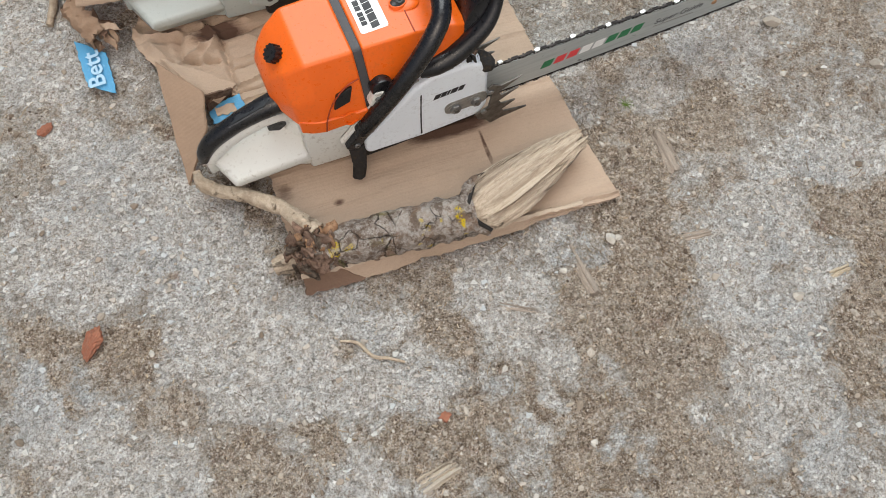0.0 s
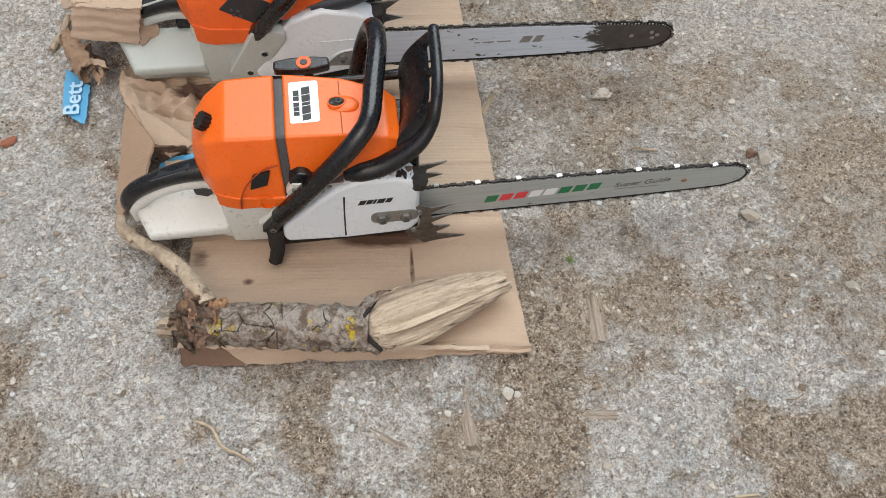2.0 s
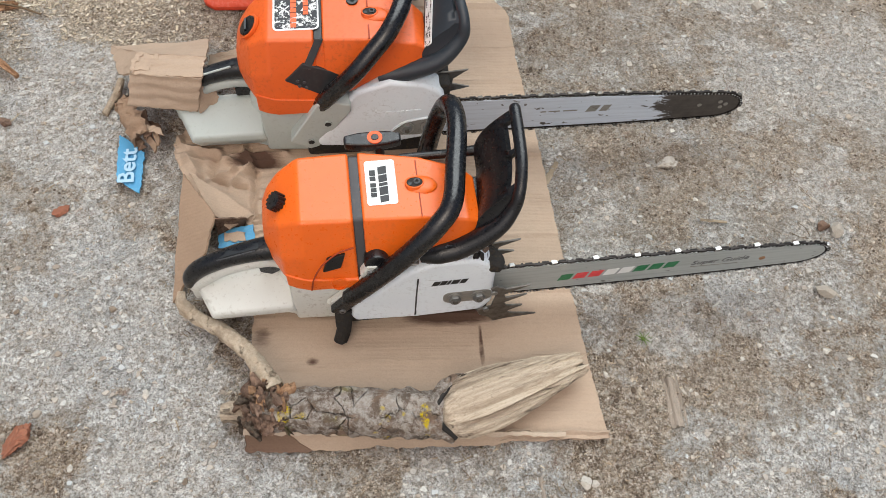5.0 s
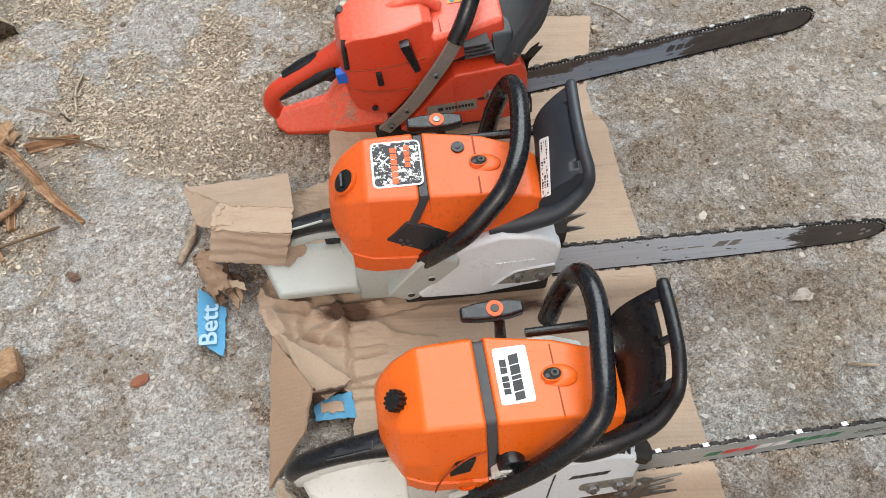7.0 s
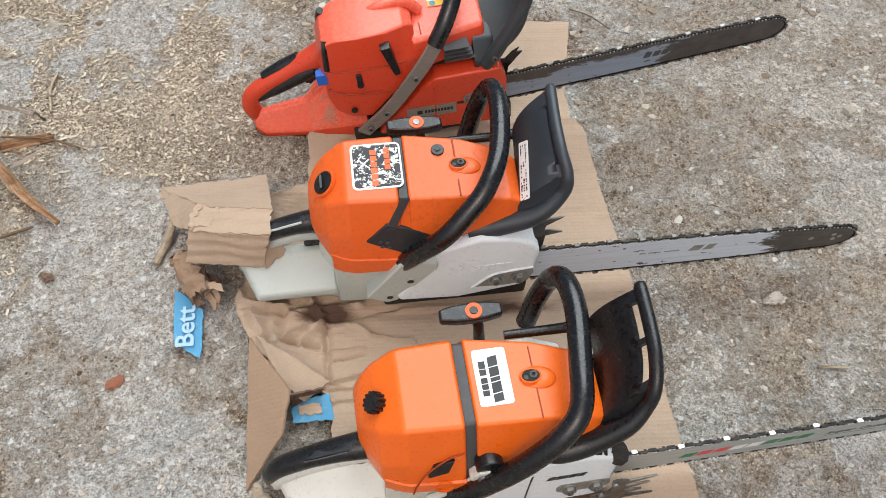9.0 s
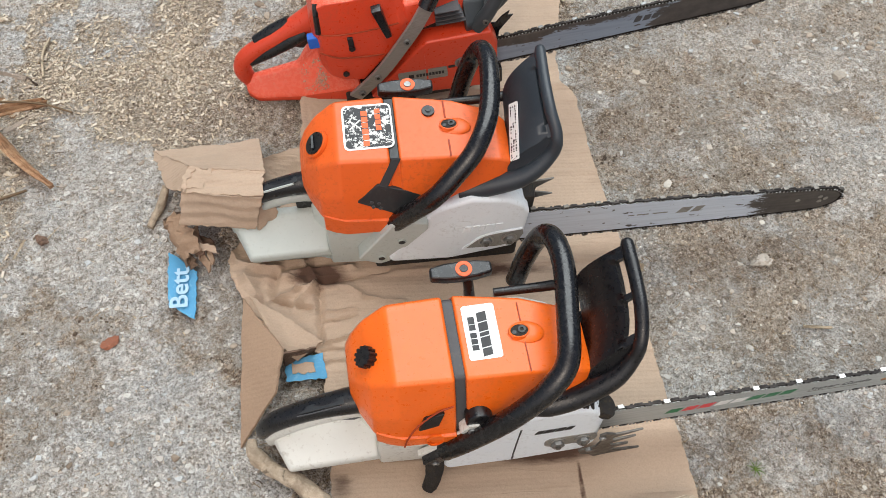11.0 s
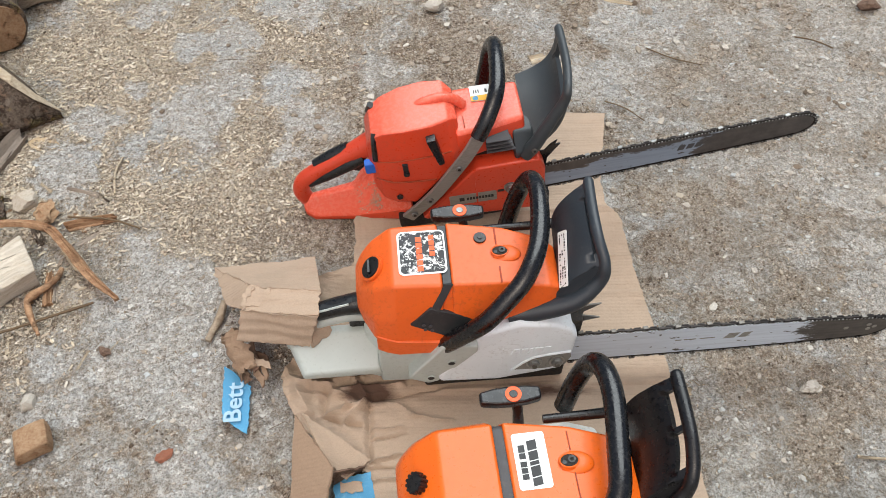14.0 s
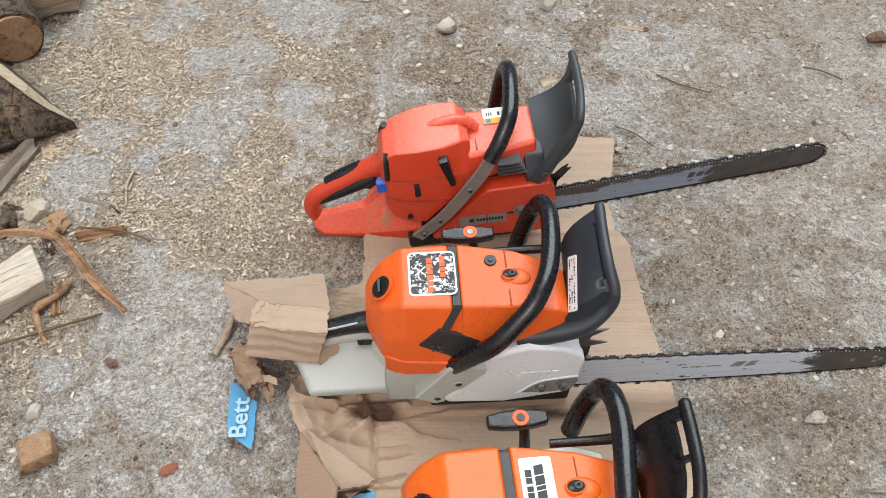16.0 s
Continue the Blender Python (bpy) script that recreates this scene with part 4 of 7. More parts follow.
def bar_outline(x0, x1, c0, c1, h0, h1, grow=0.0):
    """Points round a guide bar in its own plane: along the top, round the nose, back underneath."""
    r = h1
    out = []
    xs = np.linspace(x0, x1 - r * 1.5, 24)
    def mid(x):
        return c0 + (c1 - c0) * (x - x0) / (x1 - x0)
    def half(x):
        t = (x - x0) / (x1 - r * 1.5 - x0)
        return h0 + (h1 - h0) * max(0.0, t) ** 3 + grow
    for x in xs:
        out.append((x, mid(x) + half(x)))
    cx = x1 - r * 1.5
    for a in np.linspace(85, -85, 15):
        out.append((cx + (1.5 * r + grow) * math.cos(radians(a)), mid(cx) + (mid(x1) - mid(cx)) * math.cos(radians(a)) + half(cx) * math.sin(radians(a))))
    for x in xs[::-1]:
        out.append((x, mid(x) - half(x)))
    return [(float(a), float(b)) for a, b in out]


def add_box(bm, m, size):
    r = bmesh.ops.create_cube(bm, size=1.0, matrix=m @ Matrix.Diagonal((*size, 1)))
    return r["verts"]


def guide_bar(saw, y, dims, material, label, pitch=0.0128, every=5, teeth=None):
    """A bar with the chain that runs round it; the cutters are pieces of the chain."""
    bar = part("guide_bar", prism(bar_outline(*dims), "y", y - 0.0022, y + 0.0022, 0.0006, 1), material, saw, label)
    path = [Vector((x, y, z)) for x, z in bar_outline(*dims, grow=0.0032)]
    dist = [0.0]
    for a, b in zip(path, path[1:]):
        dist.append(dist[-1] + (b - a).length)
    bm = bmesh.new()
    outer, inner = bar_outline(*dims, grow=0.0062), bar_outline(*dims, grow=0.0006)
    for sy in (-0.0011, 0.0011):
        loop_o, loop_i = [bm.verts.new((x, y + sy, z)) for x, z in outer], [bm.verts.new((x, y + sy, z)) for x, z in inner]
        for q in range(len(outer) - 1):
            bm.faces.new((loop_o[q], loop_o[q + 1], loop_i[q + 1], loop_i[q]))
        if sy > 0:
            for q in range(len(outer) - 1):
                bm.faces.new((prev[q], prev[q + 1], loop_o[q + 1], loop_o[q]))
        prev = loop_o
    spots, rivets = [], []
    k = 0
    s = 0.004
    while s < dist[-1]:
        i = max(j for j in range(len(dist)) if dist[j] <= s)
        i = min(i, len(path) - 2)
        d = (path[i + 1] - path[i]).normalized()
        p = path[i] + d * (s - dist[i])
        n = d.cross(Vector((0, 1, 0))) * -1
        n = n if n.dot(p - Vector((p.x - 0.001, y, dims[2]))) > 0 or abs(n.x) > 0.5 else -n
        m = Matrix((d, Vector((0, 1, 0)), d.cross(Vector((0, 1, 0))))).transposed().to_4x4()
        out = d.cross(Vector((0, 1, 0)))
        centre = Vector((min(p.x, dims[1] - dims[5] * 1.5), y, dims[2] + (dims[3] - dims[2]) * (p.x - dims[0]) / (dims[1] - dims[0])))
        if out.dot(p - centre) < 0:
            out = -out
            m = Matrix((-d, Vector((0, 1, 0)), out)).transposed().to_4x4()
        m.translation = p + out * 0.0005
        side = 0.0017 if k % 2 else -0.0017
        add_box(bm, m @ Matrix.Translation((0, side, 0.0006)), (0.0104, 0.0018, 0.0056))
        for q in (-0.003, 0.003):
            rivets.append(m @ Vector((q, -0.0030, 0.0)))
        add_box(bm, m @ Matrix.Translation((0, 0, -0.0008)), (0.009, 0.0016, 0.006))
        if k % 2 == 0:
            add_box(bm, m @ Matrix.Translation((0.003, 0, 0.0012)), (0.0026, 0.0062, 0.0026))
        if k % every == 0:
            spots.append((m.copy(), 1 if (k // every) % 2 else -1))
        k += 1
        s += pitch
    for p in rivets:
        for v in add_box(bm, Matrix.Translation(p), (0.0022, 0.0012, 0.0022)):
            for f in v.link_faces:
                f.material_index = 1
    chain = part("chain", bm, M_CHAIN, saw, "oily steel saw chain")
    chain.data.materials.append(M_STEEL)
    tooth = bmesh.new()
    vs = [tooth.verts.new(p) for p in ((-0.0045, -0.0026, 0.002), (0.004, -0.0022, 0.002), (0.004, 0.0016, 0.002), (-0.0045, 0.0016, 0.002), (-0.0035, -0.0028, 0.0050), (0.0040, -0.0024, 0.0064), (0.0026, 0.0022, 0.0064), (-0.0045, 0.0022, 0.0050))]
    for f in ((0, 3, 2, 1), (4, 5, 6, 7), (0, 1, 5, 4), (1, 2, 6, 5), (2, 3, 7, 6), (3, 0, 4, 7)):
        tooth.faces.new([vs[q] for q in f])
    first = part("cutter", tooth, teeth or M_TOOTH, chain, "ground steel cutter")
    first.matrix_local = spots[0][0]
    for m, sd in spots[1:]:
        o = new("cutter", first.data)
        o.parent = chain
        o.matrix_local = m @ Matrix.Translation((0, 0.0008 * sd, 0))
    return bar


def marks(name, rects, axis_u, axis_v, origin, material, parent, lift=0.0006, thick=0.0006, slant=0.0, label=""):
    """Flat printed bars on a plane: rects of (u, v, width, height)."""
    u, v = Vector(axis_u).normalized(), Vector(axis_v).normalized()
    n = u.cross(v)
    bm = bmesh.new()
    for a, b, w_, h_ in rects:
        lo = [Vector(origin) + u * (a + slant * (b + t)) + u * s + v * (b + t) + n * lift for s, t in ((0, 0), (w_, 0), (w_, h_), (0, h_))]
        lowv, topv = [bm.verts.new(p) for p in lo], [bm.verts.new(p + n * thick) for p in lo]
        bm.faces.new(lowv[::-1])
        bm.faces.new(topv)
        for i in range(4):
            bm.faces.new((lowv[i], lowv[(i + 1) % 4], topv[(i + 1) % 4], topv[i]))
    return part(name, bm, material, parent, label)


def rounded(w_, h_, r, n=5):
    pts = []
    for cx, cy, a0 in ((w_ - r, r, -90), (w_ - r, h_ - r, 0), (r, h_ - r, 90), (r, r, 180)):
        for i in range(n + 1):
            a = radians(a0 + 90 * i / n)
            pts.append((cx + r * math.cos(a), cy + r * math.sin(a)))
    return pts


def sticker(name, origin, axis_u, axis_v, w_, h_, material, parent, label="", lift=0.0, thick=0.0008, r=0.004):
    u, v = Vector(axis_u).normalized(), Vector(axis_v).normalized()
    n = u.cross(v)
    pts = rounded(w_, h_, r)
    o = Vector(origin) + n * lift
    return part(name, loft([[o + u * a + v * b for a, b in pts], [o + u * a + v * b + n * thick for a, b in pts]]), material, parent, label)


def screw(c, axis, r, parent, material=None, label=""):
    head = part("screw", disc(c, axis, r, 0.004, 16, 0.0008), material or M_STEEL, parent, label)
    a = Vector(axis).normalized()
    part("socket", disc(Vector(c) + a * 0.0018, axis, r * 0.5, 0.0012, 6), M_INK, head)


def pull_handle(saw, c, length, tilt=4.0):
    """A starter grip: a rounded bar on a stem, with an orange ring round its screw."""
    x, y, z = c
    h = length / 2
    body = loft([[(x + px, y + s * py, z + pz) for s, pz in ((-1, -0.008), (1, -0.008), (1, 0.008), (-1, 0.008))] for px, py in ((-h, 0.0085), (-h * 0.5, 0.0125), (0, 0.0135), (h * 0.5, 0.0125), (h, 0.0085))], 0.004, 3)
    grip = part("starter_grip", body, M_BLACK, saw, "black starter grip with an orange ring")
    part("stem", tube([(x + 0.008, y - 0.004, z - 0.004), (x + 0.010, y - 0.014, z - 0.020), (x + 0.012, y - 0.026, z - 0.060)], [0.008, 0.0075, 0.009], 10, 4), M_BLACK, grip)
    part("ring", disc((x + 0.004, y, z + 0.0085), (0, 0, 1), 0.0115, 0.002, 20, 0, 0.006), M_ORANGE_INK, grip, "orange ring")
    part("screw", disc((x + 0.004, y, z + 0.0085), (0, 0, 1), 0.0052, 0.003, 14), M_STEEL if tilt > 5 else M_BLACK, grip)


def hand_guard(saw, base, rail, material, label, slots, thick=0.006, rail_r=0.0085, cut=0.60, bow=(-0.012, 0, 0), arm=()):
    """A front guard: a bent panel from base to rail curve, with slots below the rail left open between posts."""
    guard = None
    a, b = smooth_path(base, 6), smooth_path(rail, 6)
    n = len(a)
    bm = bmesh.new()
    def sheet_of(lo, hi, steps, keep):
        front, back = {}, {}
        for i in range(n):
            for j in range(steps + 1):
                t = lo + (hi - lo) * j / steps
                p = a[i].lerp(b[i], t) + Vector(bow) * math.sin(math.pi * t)
                front[i, j] = bm.verts.new(p + Vector((thick / 2, 0, -thick / 3)))
                back[i, j] = bm.verts.new(p - Vector((thick / 2, 0, -thick / 3)))
        cells = {(i, j) for i in range(n - 1) for j in range(steps) if keep(i)}
        for i, j in cells:
            bm.faces.new((front[i, j], front[i + 1, j], front[i + 1, j + 1], front[i, j + 1]))
            bm.faces.new((back[i, j], back[i, j + 1], back[i + 1, j + 1], back[i + 1, j]))
            for (di, dj), (p, q) in {(-1, 0): ((i, j), (i, j + 1)), (1, 0): ((i + 1, j), (i + 1, j + 1)), (0, -1): ((i, j), (i + 1, j)), (0, 1): ((i, j + 1), (i + 1, j + 1))}.items():
                if (i + di, j + dj) not in cells:
                    bm.faces.new((front[p], front[q], back[q], back[p]))
        for v in [v for v in bm.verts if not v.link_faces]:
            bm.verts.remove(v)
    sheet_of(0.0, cut, 8, lambda i: True)
    sheet_of(cut, 1.0, 4, lambda i: not any(lo <= i / (n - 1) < hi for lo, hi in slots))
    bmesh.ops.remove_doubles(bm, verts=bm.verts, dist=0.0002)
    guard = part("hand_guard", bm, material, saw, label, 50)
    if not arm:
        part("rail", tube(rail, rail_r, 12, 6), material, guard, "rounded top rail")
        return guard
    tip = Vector(rail[0]) + (Vector(rail[0]) - Vector(rail[1])).normalized() * 0.008
    line, radii = [tip] + list(rail) + [p for p, r in arm], [rail_r * 0.4] + [rail_r] * len(rail) + [r for p, r in arm]
    part("rail", tube(line, radii, 16, 8, 0.9), material, guard, "rounded rail and arm")
    bend = smooth_path([rail[-1]] + [p for p, r in arm], 6)
    web = []
    for q, p in enumerate(bend):
        f = q / (len(bend) - 1)
        s = Vector(rail[-1]).lerp(Vector(base[-1]), f) + Vector(bow) * math.sin(math.pi * f)
        row = [s.lerp(p, g) + Vector((0.5, 0, -0.8)) * 0.006 * math.sin(math.pi * g) * math.sin(math.pi * f) for g in (-0.12, 0.1, 0.3, 0.5, 0.7, 0.9, 1.0)]
        web.append([v + Vector((0.003, 0, -0.002)) for v in row] + [v - Vector((0.003, 0, -0.002)) for v in row[::-1]])
    part("web", loft(web[1:]), material, guard, "", 60)
    return guard


LEAN_V = (0, 0.139, 0.990)


def lean(x, z, out=0.0):
    """A point on the leaning outer face of a clutch cover."""
    return (x, -0.078 + 0.14 * (z - 0.05) - out, z)


def lean_prism(poly, deep, width, segments=3):
    return loft([[lean(x, z) for x, z in poly], [(x, deep, z) for x, z in poly]], width, segments)


def saw_frame(name, m, label):
    return thing(name, m, label, "chainsaw", "chainsaws on the cardboard")


def orange_saw(m, second, label):
    """A large orange and white felling saw; x forward along the bar, the clutch side towards -y."""
    saw = saw_frame("chainsaw", m, label)
    orange = M_ORANGE_OLD if second else M_ORANGE
    white = M_PALE if second else M_WHITE
    # fuel tank with the flared hand guard under the rear handle
    def tank_ring(low, high, k, drop=0.0):
        return [(high, 0.030, 0.014), (high, 0.034, 0.062 - drop), (high, 0.028, 0.080 * k - drop), (high, 0.014, 0.084 * k - drop), (low, -0.047, 0.060 * k - 0.4 * drop), (low + 0.004, -0.049, 0.047), (low + 0.008, -0.034, 0.018)]
    part("fuel_tank", loft([tank_ring(-0.366, -0.392, 0.93, 0.012), tank_ring(-0.360, -0.384, 0.98), tank_ring(-0.320, -0.330, 1.0), tank_ring(-0.262, -0.262, 1.02), tank_ring(-0.240, -0.240, 1.05)], 0.008, 4), white, saw,
        "scuffed pale grey fuel tank" if second else "grimy white fuel tank")
    part("tank_neck", loft([
        ring(-0.262, [(0.080, 0.012), (0.080, 0.078), (0.060, 0.096), (0.018, 0.094), (-0.030, 0.050), (-0.034, 0.016)]),
        ring(-0.226, [(0.092, 0.012), (0.092, 0.104), (0.062, 0.124), (0.012, 0.122), (-0.044, 0.060), (-0.046, 0.016)])], 0.006, 3), white, saw)
    part("lug", loft([[(x, y, z) for x, y, z in ((-0.252 + k, 0.012, 0.084), (-0.242 + k, 0.000, 0.078), (-0.236 + k, 0.010, 0.118), (-0.240 + k, 0.020, 0.122))] for k in (0.0, 0.008)], 0.002), white, saw)
    part("crankcase", loft([
        ring(-0.240, [(0.100, 0.012), (0.100, 0.130), (-0.030, 0.135), (-0.046, 0.110), (-0.047, 0.014)]),
        ring(-0.140, [(0.105, 0.012), (0.105, 0.150), (-0.046, 0.150), (-0.056, 0.120), (-0.052, 0.012)]),
        ring(-0.110, [(0.105, 0.012), (0.105, 0.150), (-0.040, 0.150), (-0.050, 0.120), (-0.046, 0.012)])], 0.005, 2), white, saw)
    # rear handle
    hy, hz = (0.027, 0.0) if second else (0.008, 0.005)
    grip_line = [(-0.392, 0.064), (-0.386, 0.084), (-0.368, 0.106), (-0.330, 0.128), (-0.290, 0.142), (-0.238, 0.150)]
    handle = part("rear_handle", tube([(x, hy, z + hz) for x, z in grip_line], [0.012, 0.0145, 0.0155, 0.016, 0.018, 0.022], 18, 8, 0.9), M_BLACK, saw, "black ribbed rear handle")
    part("handle_underside", tube([(-0.386, hy - 0.004, 0.052 + hz), (-0.374, hy - 0.006, 0.076 + hz), (-0.340, hy - 0.007, 0.104 + hz), (-0.296, hy - 0.007, 0.119 + hz), (-0.262, hy - 0.006, 0.118 + hz), (-0.246, hy - 0.004, 0.104 + hz)], [0.010, 0.0105, 0.0100, 0.0095, 0.009, 0.010], 14, 8), white, handle, "pale handle underside")
    part("heel", loft([[(x, hy + s * 0.012, z) for s, x, z in ((-1, -0.394, z0), (1, -0.394, z0), (1, -0.366, z0 + 0.004), (-1, -0.366, z0 + 0.004))] for z0 in (0.030, 0.050, 0.072 + hz)], 0.005), white, handle)
    part("throttle_lock", loft([[(x, hy - 0.004 + s * hw, z + hz) for s, z in ((-1, z0), (1, z0), (1, z0 + t), (-1, z0 + t))] for x, hw, z0, t in ((-0.345, 0.0028, 0.128, 0.008), (-0.320, 0.0050, 0.138, 0.012), (-0.275, 0.0050, 0.154, 0.010))], 0.0015), M_GREY, handle, "dark grey throttle lock")
    part("lock_edge", tube([(-0.338, hy - 0.010, 0.141 + hz), (-0.315, hy - 0.011, 0.150 + hz), (-0.280, hy - 0.011, 0.162 + hz)], 0.0019 if second else 0.0011, 6, 4), M_PALE if second else M_STRIP, handle)
    part("throttle_trigger", loft([[(x, hy + s * 0.006, z + hz) for s, z in ((-1, z0), (1, z0), (1, z1), (-1, z1))] for x, z0, z1 in ((-0.285, 0.084, 0.10), (-0.268, 0.074, 0.11), (-0.255, 0.084, 0.115))], 0.002), M_BLACK, handle)
    # air filter cover
    cb = 0.121 if second else 0.130
    filter_cover = part("filter_cover", loft([
        ring(-0.266, [(0.008, 0.162), (0.011, 0.177), (0.026, 0.191), (0.064, 0.191), (0.078, 0.175), (0.082, 0.162)]),
        ring(-0.257, [(-0.014, 0.154), (-0.009, 0.182), (0.014, 0.208), (0.075, 0.210), (0.090, 0.180), (0.094, 0.150)]),
        ring(-0.240, [(-0.043, 0.146), (-0.033, 0.188), (-0.003, 0.228), (0.084, 0.230), (0.102, 0.190), (0.108, 0.140)]),
        ring(-0.210, [(-0.056, 0.144), (-0.041, 0.200), (-0.014, 0.2505), (0.092, 0.251), (0.112, 0.202), (0.118, 0.136)]),
        ring(-0.137, [(-0.061, 0.146), (-0.043, 0.200), (-0.018, 0.2505), (0.093, 0.251), (0.116, 0.200), (0.122, 0.134)])], 0.0048, 4, True, 12), orange, saw, "glossy orange air filter cover")
    part("cover_skirt", loft([ring(x, [(y, z), (y + 0.0022, 0.158), (-0.020, 0.158), (-0.020, z)]) for x, y, z in ((-0.2395, -0.045, cb), (-0.225, -0.052, cb), (-0.207, -0.058, cb + 0.002), (-0.137, -0.0635, cb + 0.010))], 0.002, 2), orange, filter_cover)
    cap = part("cover_knob", disc((-0.2395, 0.033, 0.2335), (-0.68, 0, 0.73), 0.0172 if second else 0.0118, 0.008 if second else 0.016, 24, 0.002), M_BLACK, filter_cover, "black ribbed twist knob")
    if second:
        part("slot", block((-0.2450, 0.022, 0.2352), (-0.2418, 0.044, 0.2392)), M_GREY, cap)
        part("knob_collar", disc((-0.2385, 0.033, 0.2318), (-0.68, 0, 0.73), 0.021, 0.006, 24, 0.001), orange, filter_cover)
    else:
        for i in range(12):
            a = 2 * math.pi * i / 12
            q = Vector((-0.68, 0, 0.73)).to_track_quat("Z", "Y")
            p = Vector((-0.2395, 0.033, 0.2335)) + q @ Vector((0.0118 * math.cos(a), 0.0118 * math.sin(a), 0.001))
            part("rib", disc(p, (-0.68, 0, 0.73), 0.0023, 0.013, 8), M_BLACK, cap)
    # rubber seam and shroud
    if second:
        part("seam_filler", loft([
            ring(-0.140, [(-0.058, 0.136), (-0.0405, 0.197), (-0.0165, 0.246), (0.090, 0.246), (0.112, 0.196), (0.116, 0.140)]),
            ring(-0.116, [(-0.048, 0.176), (-0.0405, 0.203), (-0.0165, 0.246), (0.090, 0.246), (0.110, 0.196), (0.112, 0.150)])], 0.004, 2), orange, saw)
        part("seam_strip", block((-0.1372, -0.015, 0.2455), (-0.1238, 0.0905, 0.2488), 0.001, 1), M_GREY, saw, "dark grey rubber seam")
    else:
        part("seam_strip", loft([
            ring(-0.140, [(-0.056, 0.142), (-0.039, 0.196), (-0.014, 0.247), (0.090, 0.247), (0.112, 0.196), (0.116, 0.140)]),
            ring(-0.120, [(-0.056, 0.150), (-0.039, 0.196), (-0.014, 0.247), (0.090, 0.247), (0.110, 0.196), (0.112, 0.150)])], 0.005, 2), M_STRIP, saw, "dark grey rubber seam")
    shroud = part("cylinder_shroud", loft([
        ring(-0.124, [(-0.048, 0.172), (-0.042, 0.202), (-0.018, 0.251), (0.093, 0.251), (0.110, 0.205), (0.110, 0.160)]),
        ring(-0.085, [(-0.053, 0.166), (-0.045, 0.200), (-0.020, 0.251), (0.086, 0.251), (0.104, 0.205), (0.106, 0.160)]),
        ring(-0.040, [(-0.046, 0.190), (-0.042, 0.206), (-0.022, 0.250), (0.078, 0.250), (0.094, 0.205), (0.098, 0.165)]),
        ring(0.020, [(-0.040, 0.196), (-0.038, 0.206), (-0.026, 0.240), (0.060, 0.242), (0.076, 0.205), (0.080, 0.170)]),
        ring(0.038, [(-0.036, 0.192), (-0.034, 0.200), (-0.022, 0.226), (0.050, 0.228), (0.068, 0.200), (0.072, 0.175)])], 0.0036, 3, True, 15), orange, saw, "glossy orange cylinder shroud")
    boss = bmesh.new()
    bmesh.ops.create_uvsphere(boss, u_segments=32, v_segments=16, radius=1.0, matrix=pose(-0.040, 0.031, 0.2490, 0, 0, -8) @ Matrix.Diagonal((0.0230, 0.0150, 0.0050, 1)))
    part("plug_boss", boss, orange, shroud, "", 60)
    oval = [(math.cos(2 * math.pi * k / 28), math.sin(2 * math.pi * k / 28)) for k in range(28)]
    part("plug_rim", tube([(-0.0485 + 0.0122 * c, 0.033 + 0.0088 * d, 0.2538) for c, d in oval + oval[:1]], 0.0013, 8, 2), orange, shroud)
    # solid dark oval stands for the shaded inside of the hole
    part("plug_hole", loft([[(-0.0485 + 0.0112 * c, 0.033 + 0.0078 * d, z) for c, d in oval] for z in (0.250, 0.2542)]), M_GRIME, shroud, "screw recess, its shaded depth put in as dark colour")
    part("plug_screw", disc((-0.0450, 0.034, 0.2544), (-0.1, 0, 1), 0.0050, 0.0024, 10, 0.0008, 0.0024), M_BLACK, shroud)
    part("plug_screw", disc((-0.0550, 0.031, 0.2542), (-0.1, 0, 1), 0.0030, 0.002, 8), M_GREY, shroud)
    part("plug_lip", loft([[(-0.0485 + r * math.cos(a), 0.033 + r * math.sin(a) * 0.8, z) for r, z in ((0.0130, 0.2500), (0.0130, 0.2552), (0.0165, 0.2500))] for a in [math.radians(v) for v in range(225, 300, 12)]], 0.0005), orange, shroud)
    part("groove", block((-0.0530 if second else -0.0445, -0.020, 0.2498), (-0.0506 if second else -0.0430, 0.008 if second else 0.020, 0.2513)), M_GROOVE, shroud)
    part("groove", block((-0.0530 if second else -0.0445, 0.047, 0.2498), (-0.0506 if second else -0.0430, 0.077 if second else 0.072, 0.2513)), M_GROOVE, shroud)
    if second:
        part("shroud_screw", disc((-0.075, 0.060, 0.252), (0, 0, 1), 0.0095, 0.004, 20, 0.001), M_BLACK, shroud, "black shroud screw")
        part("shroud_screw_core", disc((-0.075, 0.060, 0.2545), (0, 0, 1), 0.004, 0.002, 6), M_GREY, shroud)
        lab = sticker("sticker", (-0.1990, 0.003, 0.2505), (1, 0, 0), (0, 1, 0), 0.071, 0.078, M_STICKER, filter_cover, "scuffed black, white and orange sticker", r=0.008)
        sticker("black_field", (-0.1960, 0.0060, 0.2513), (1, 0, 0), (0, 1, 0), 0.0655, 0.072, M_SCUFF, lab, "scuffed black print", 0.0, 0.0004, 0.006)
        marks("orange_print", [(0.0285, 0.008 + 0.0105 * q, 0.0090, 0.0088) for q in range(6)] + [(0.0480, 0.034 + 0.0098 * q, 0.0080, 0.0082) for q in range(4)], (1, 0, 0), (0, 1, 0), (-0.2000, 0.0, 0.2512), M_ORANGE_INK, lab, 0.0006, 0.0004)
        marks("cross", [(-0.011, -0.001, 0.022, 0.002)], (1, 1, 0), (-1, 1, 0), (-0.1810, 0.046, 0.2512), M_STICKER, lab, 0.0008, 0.0004)
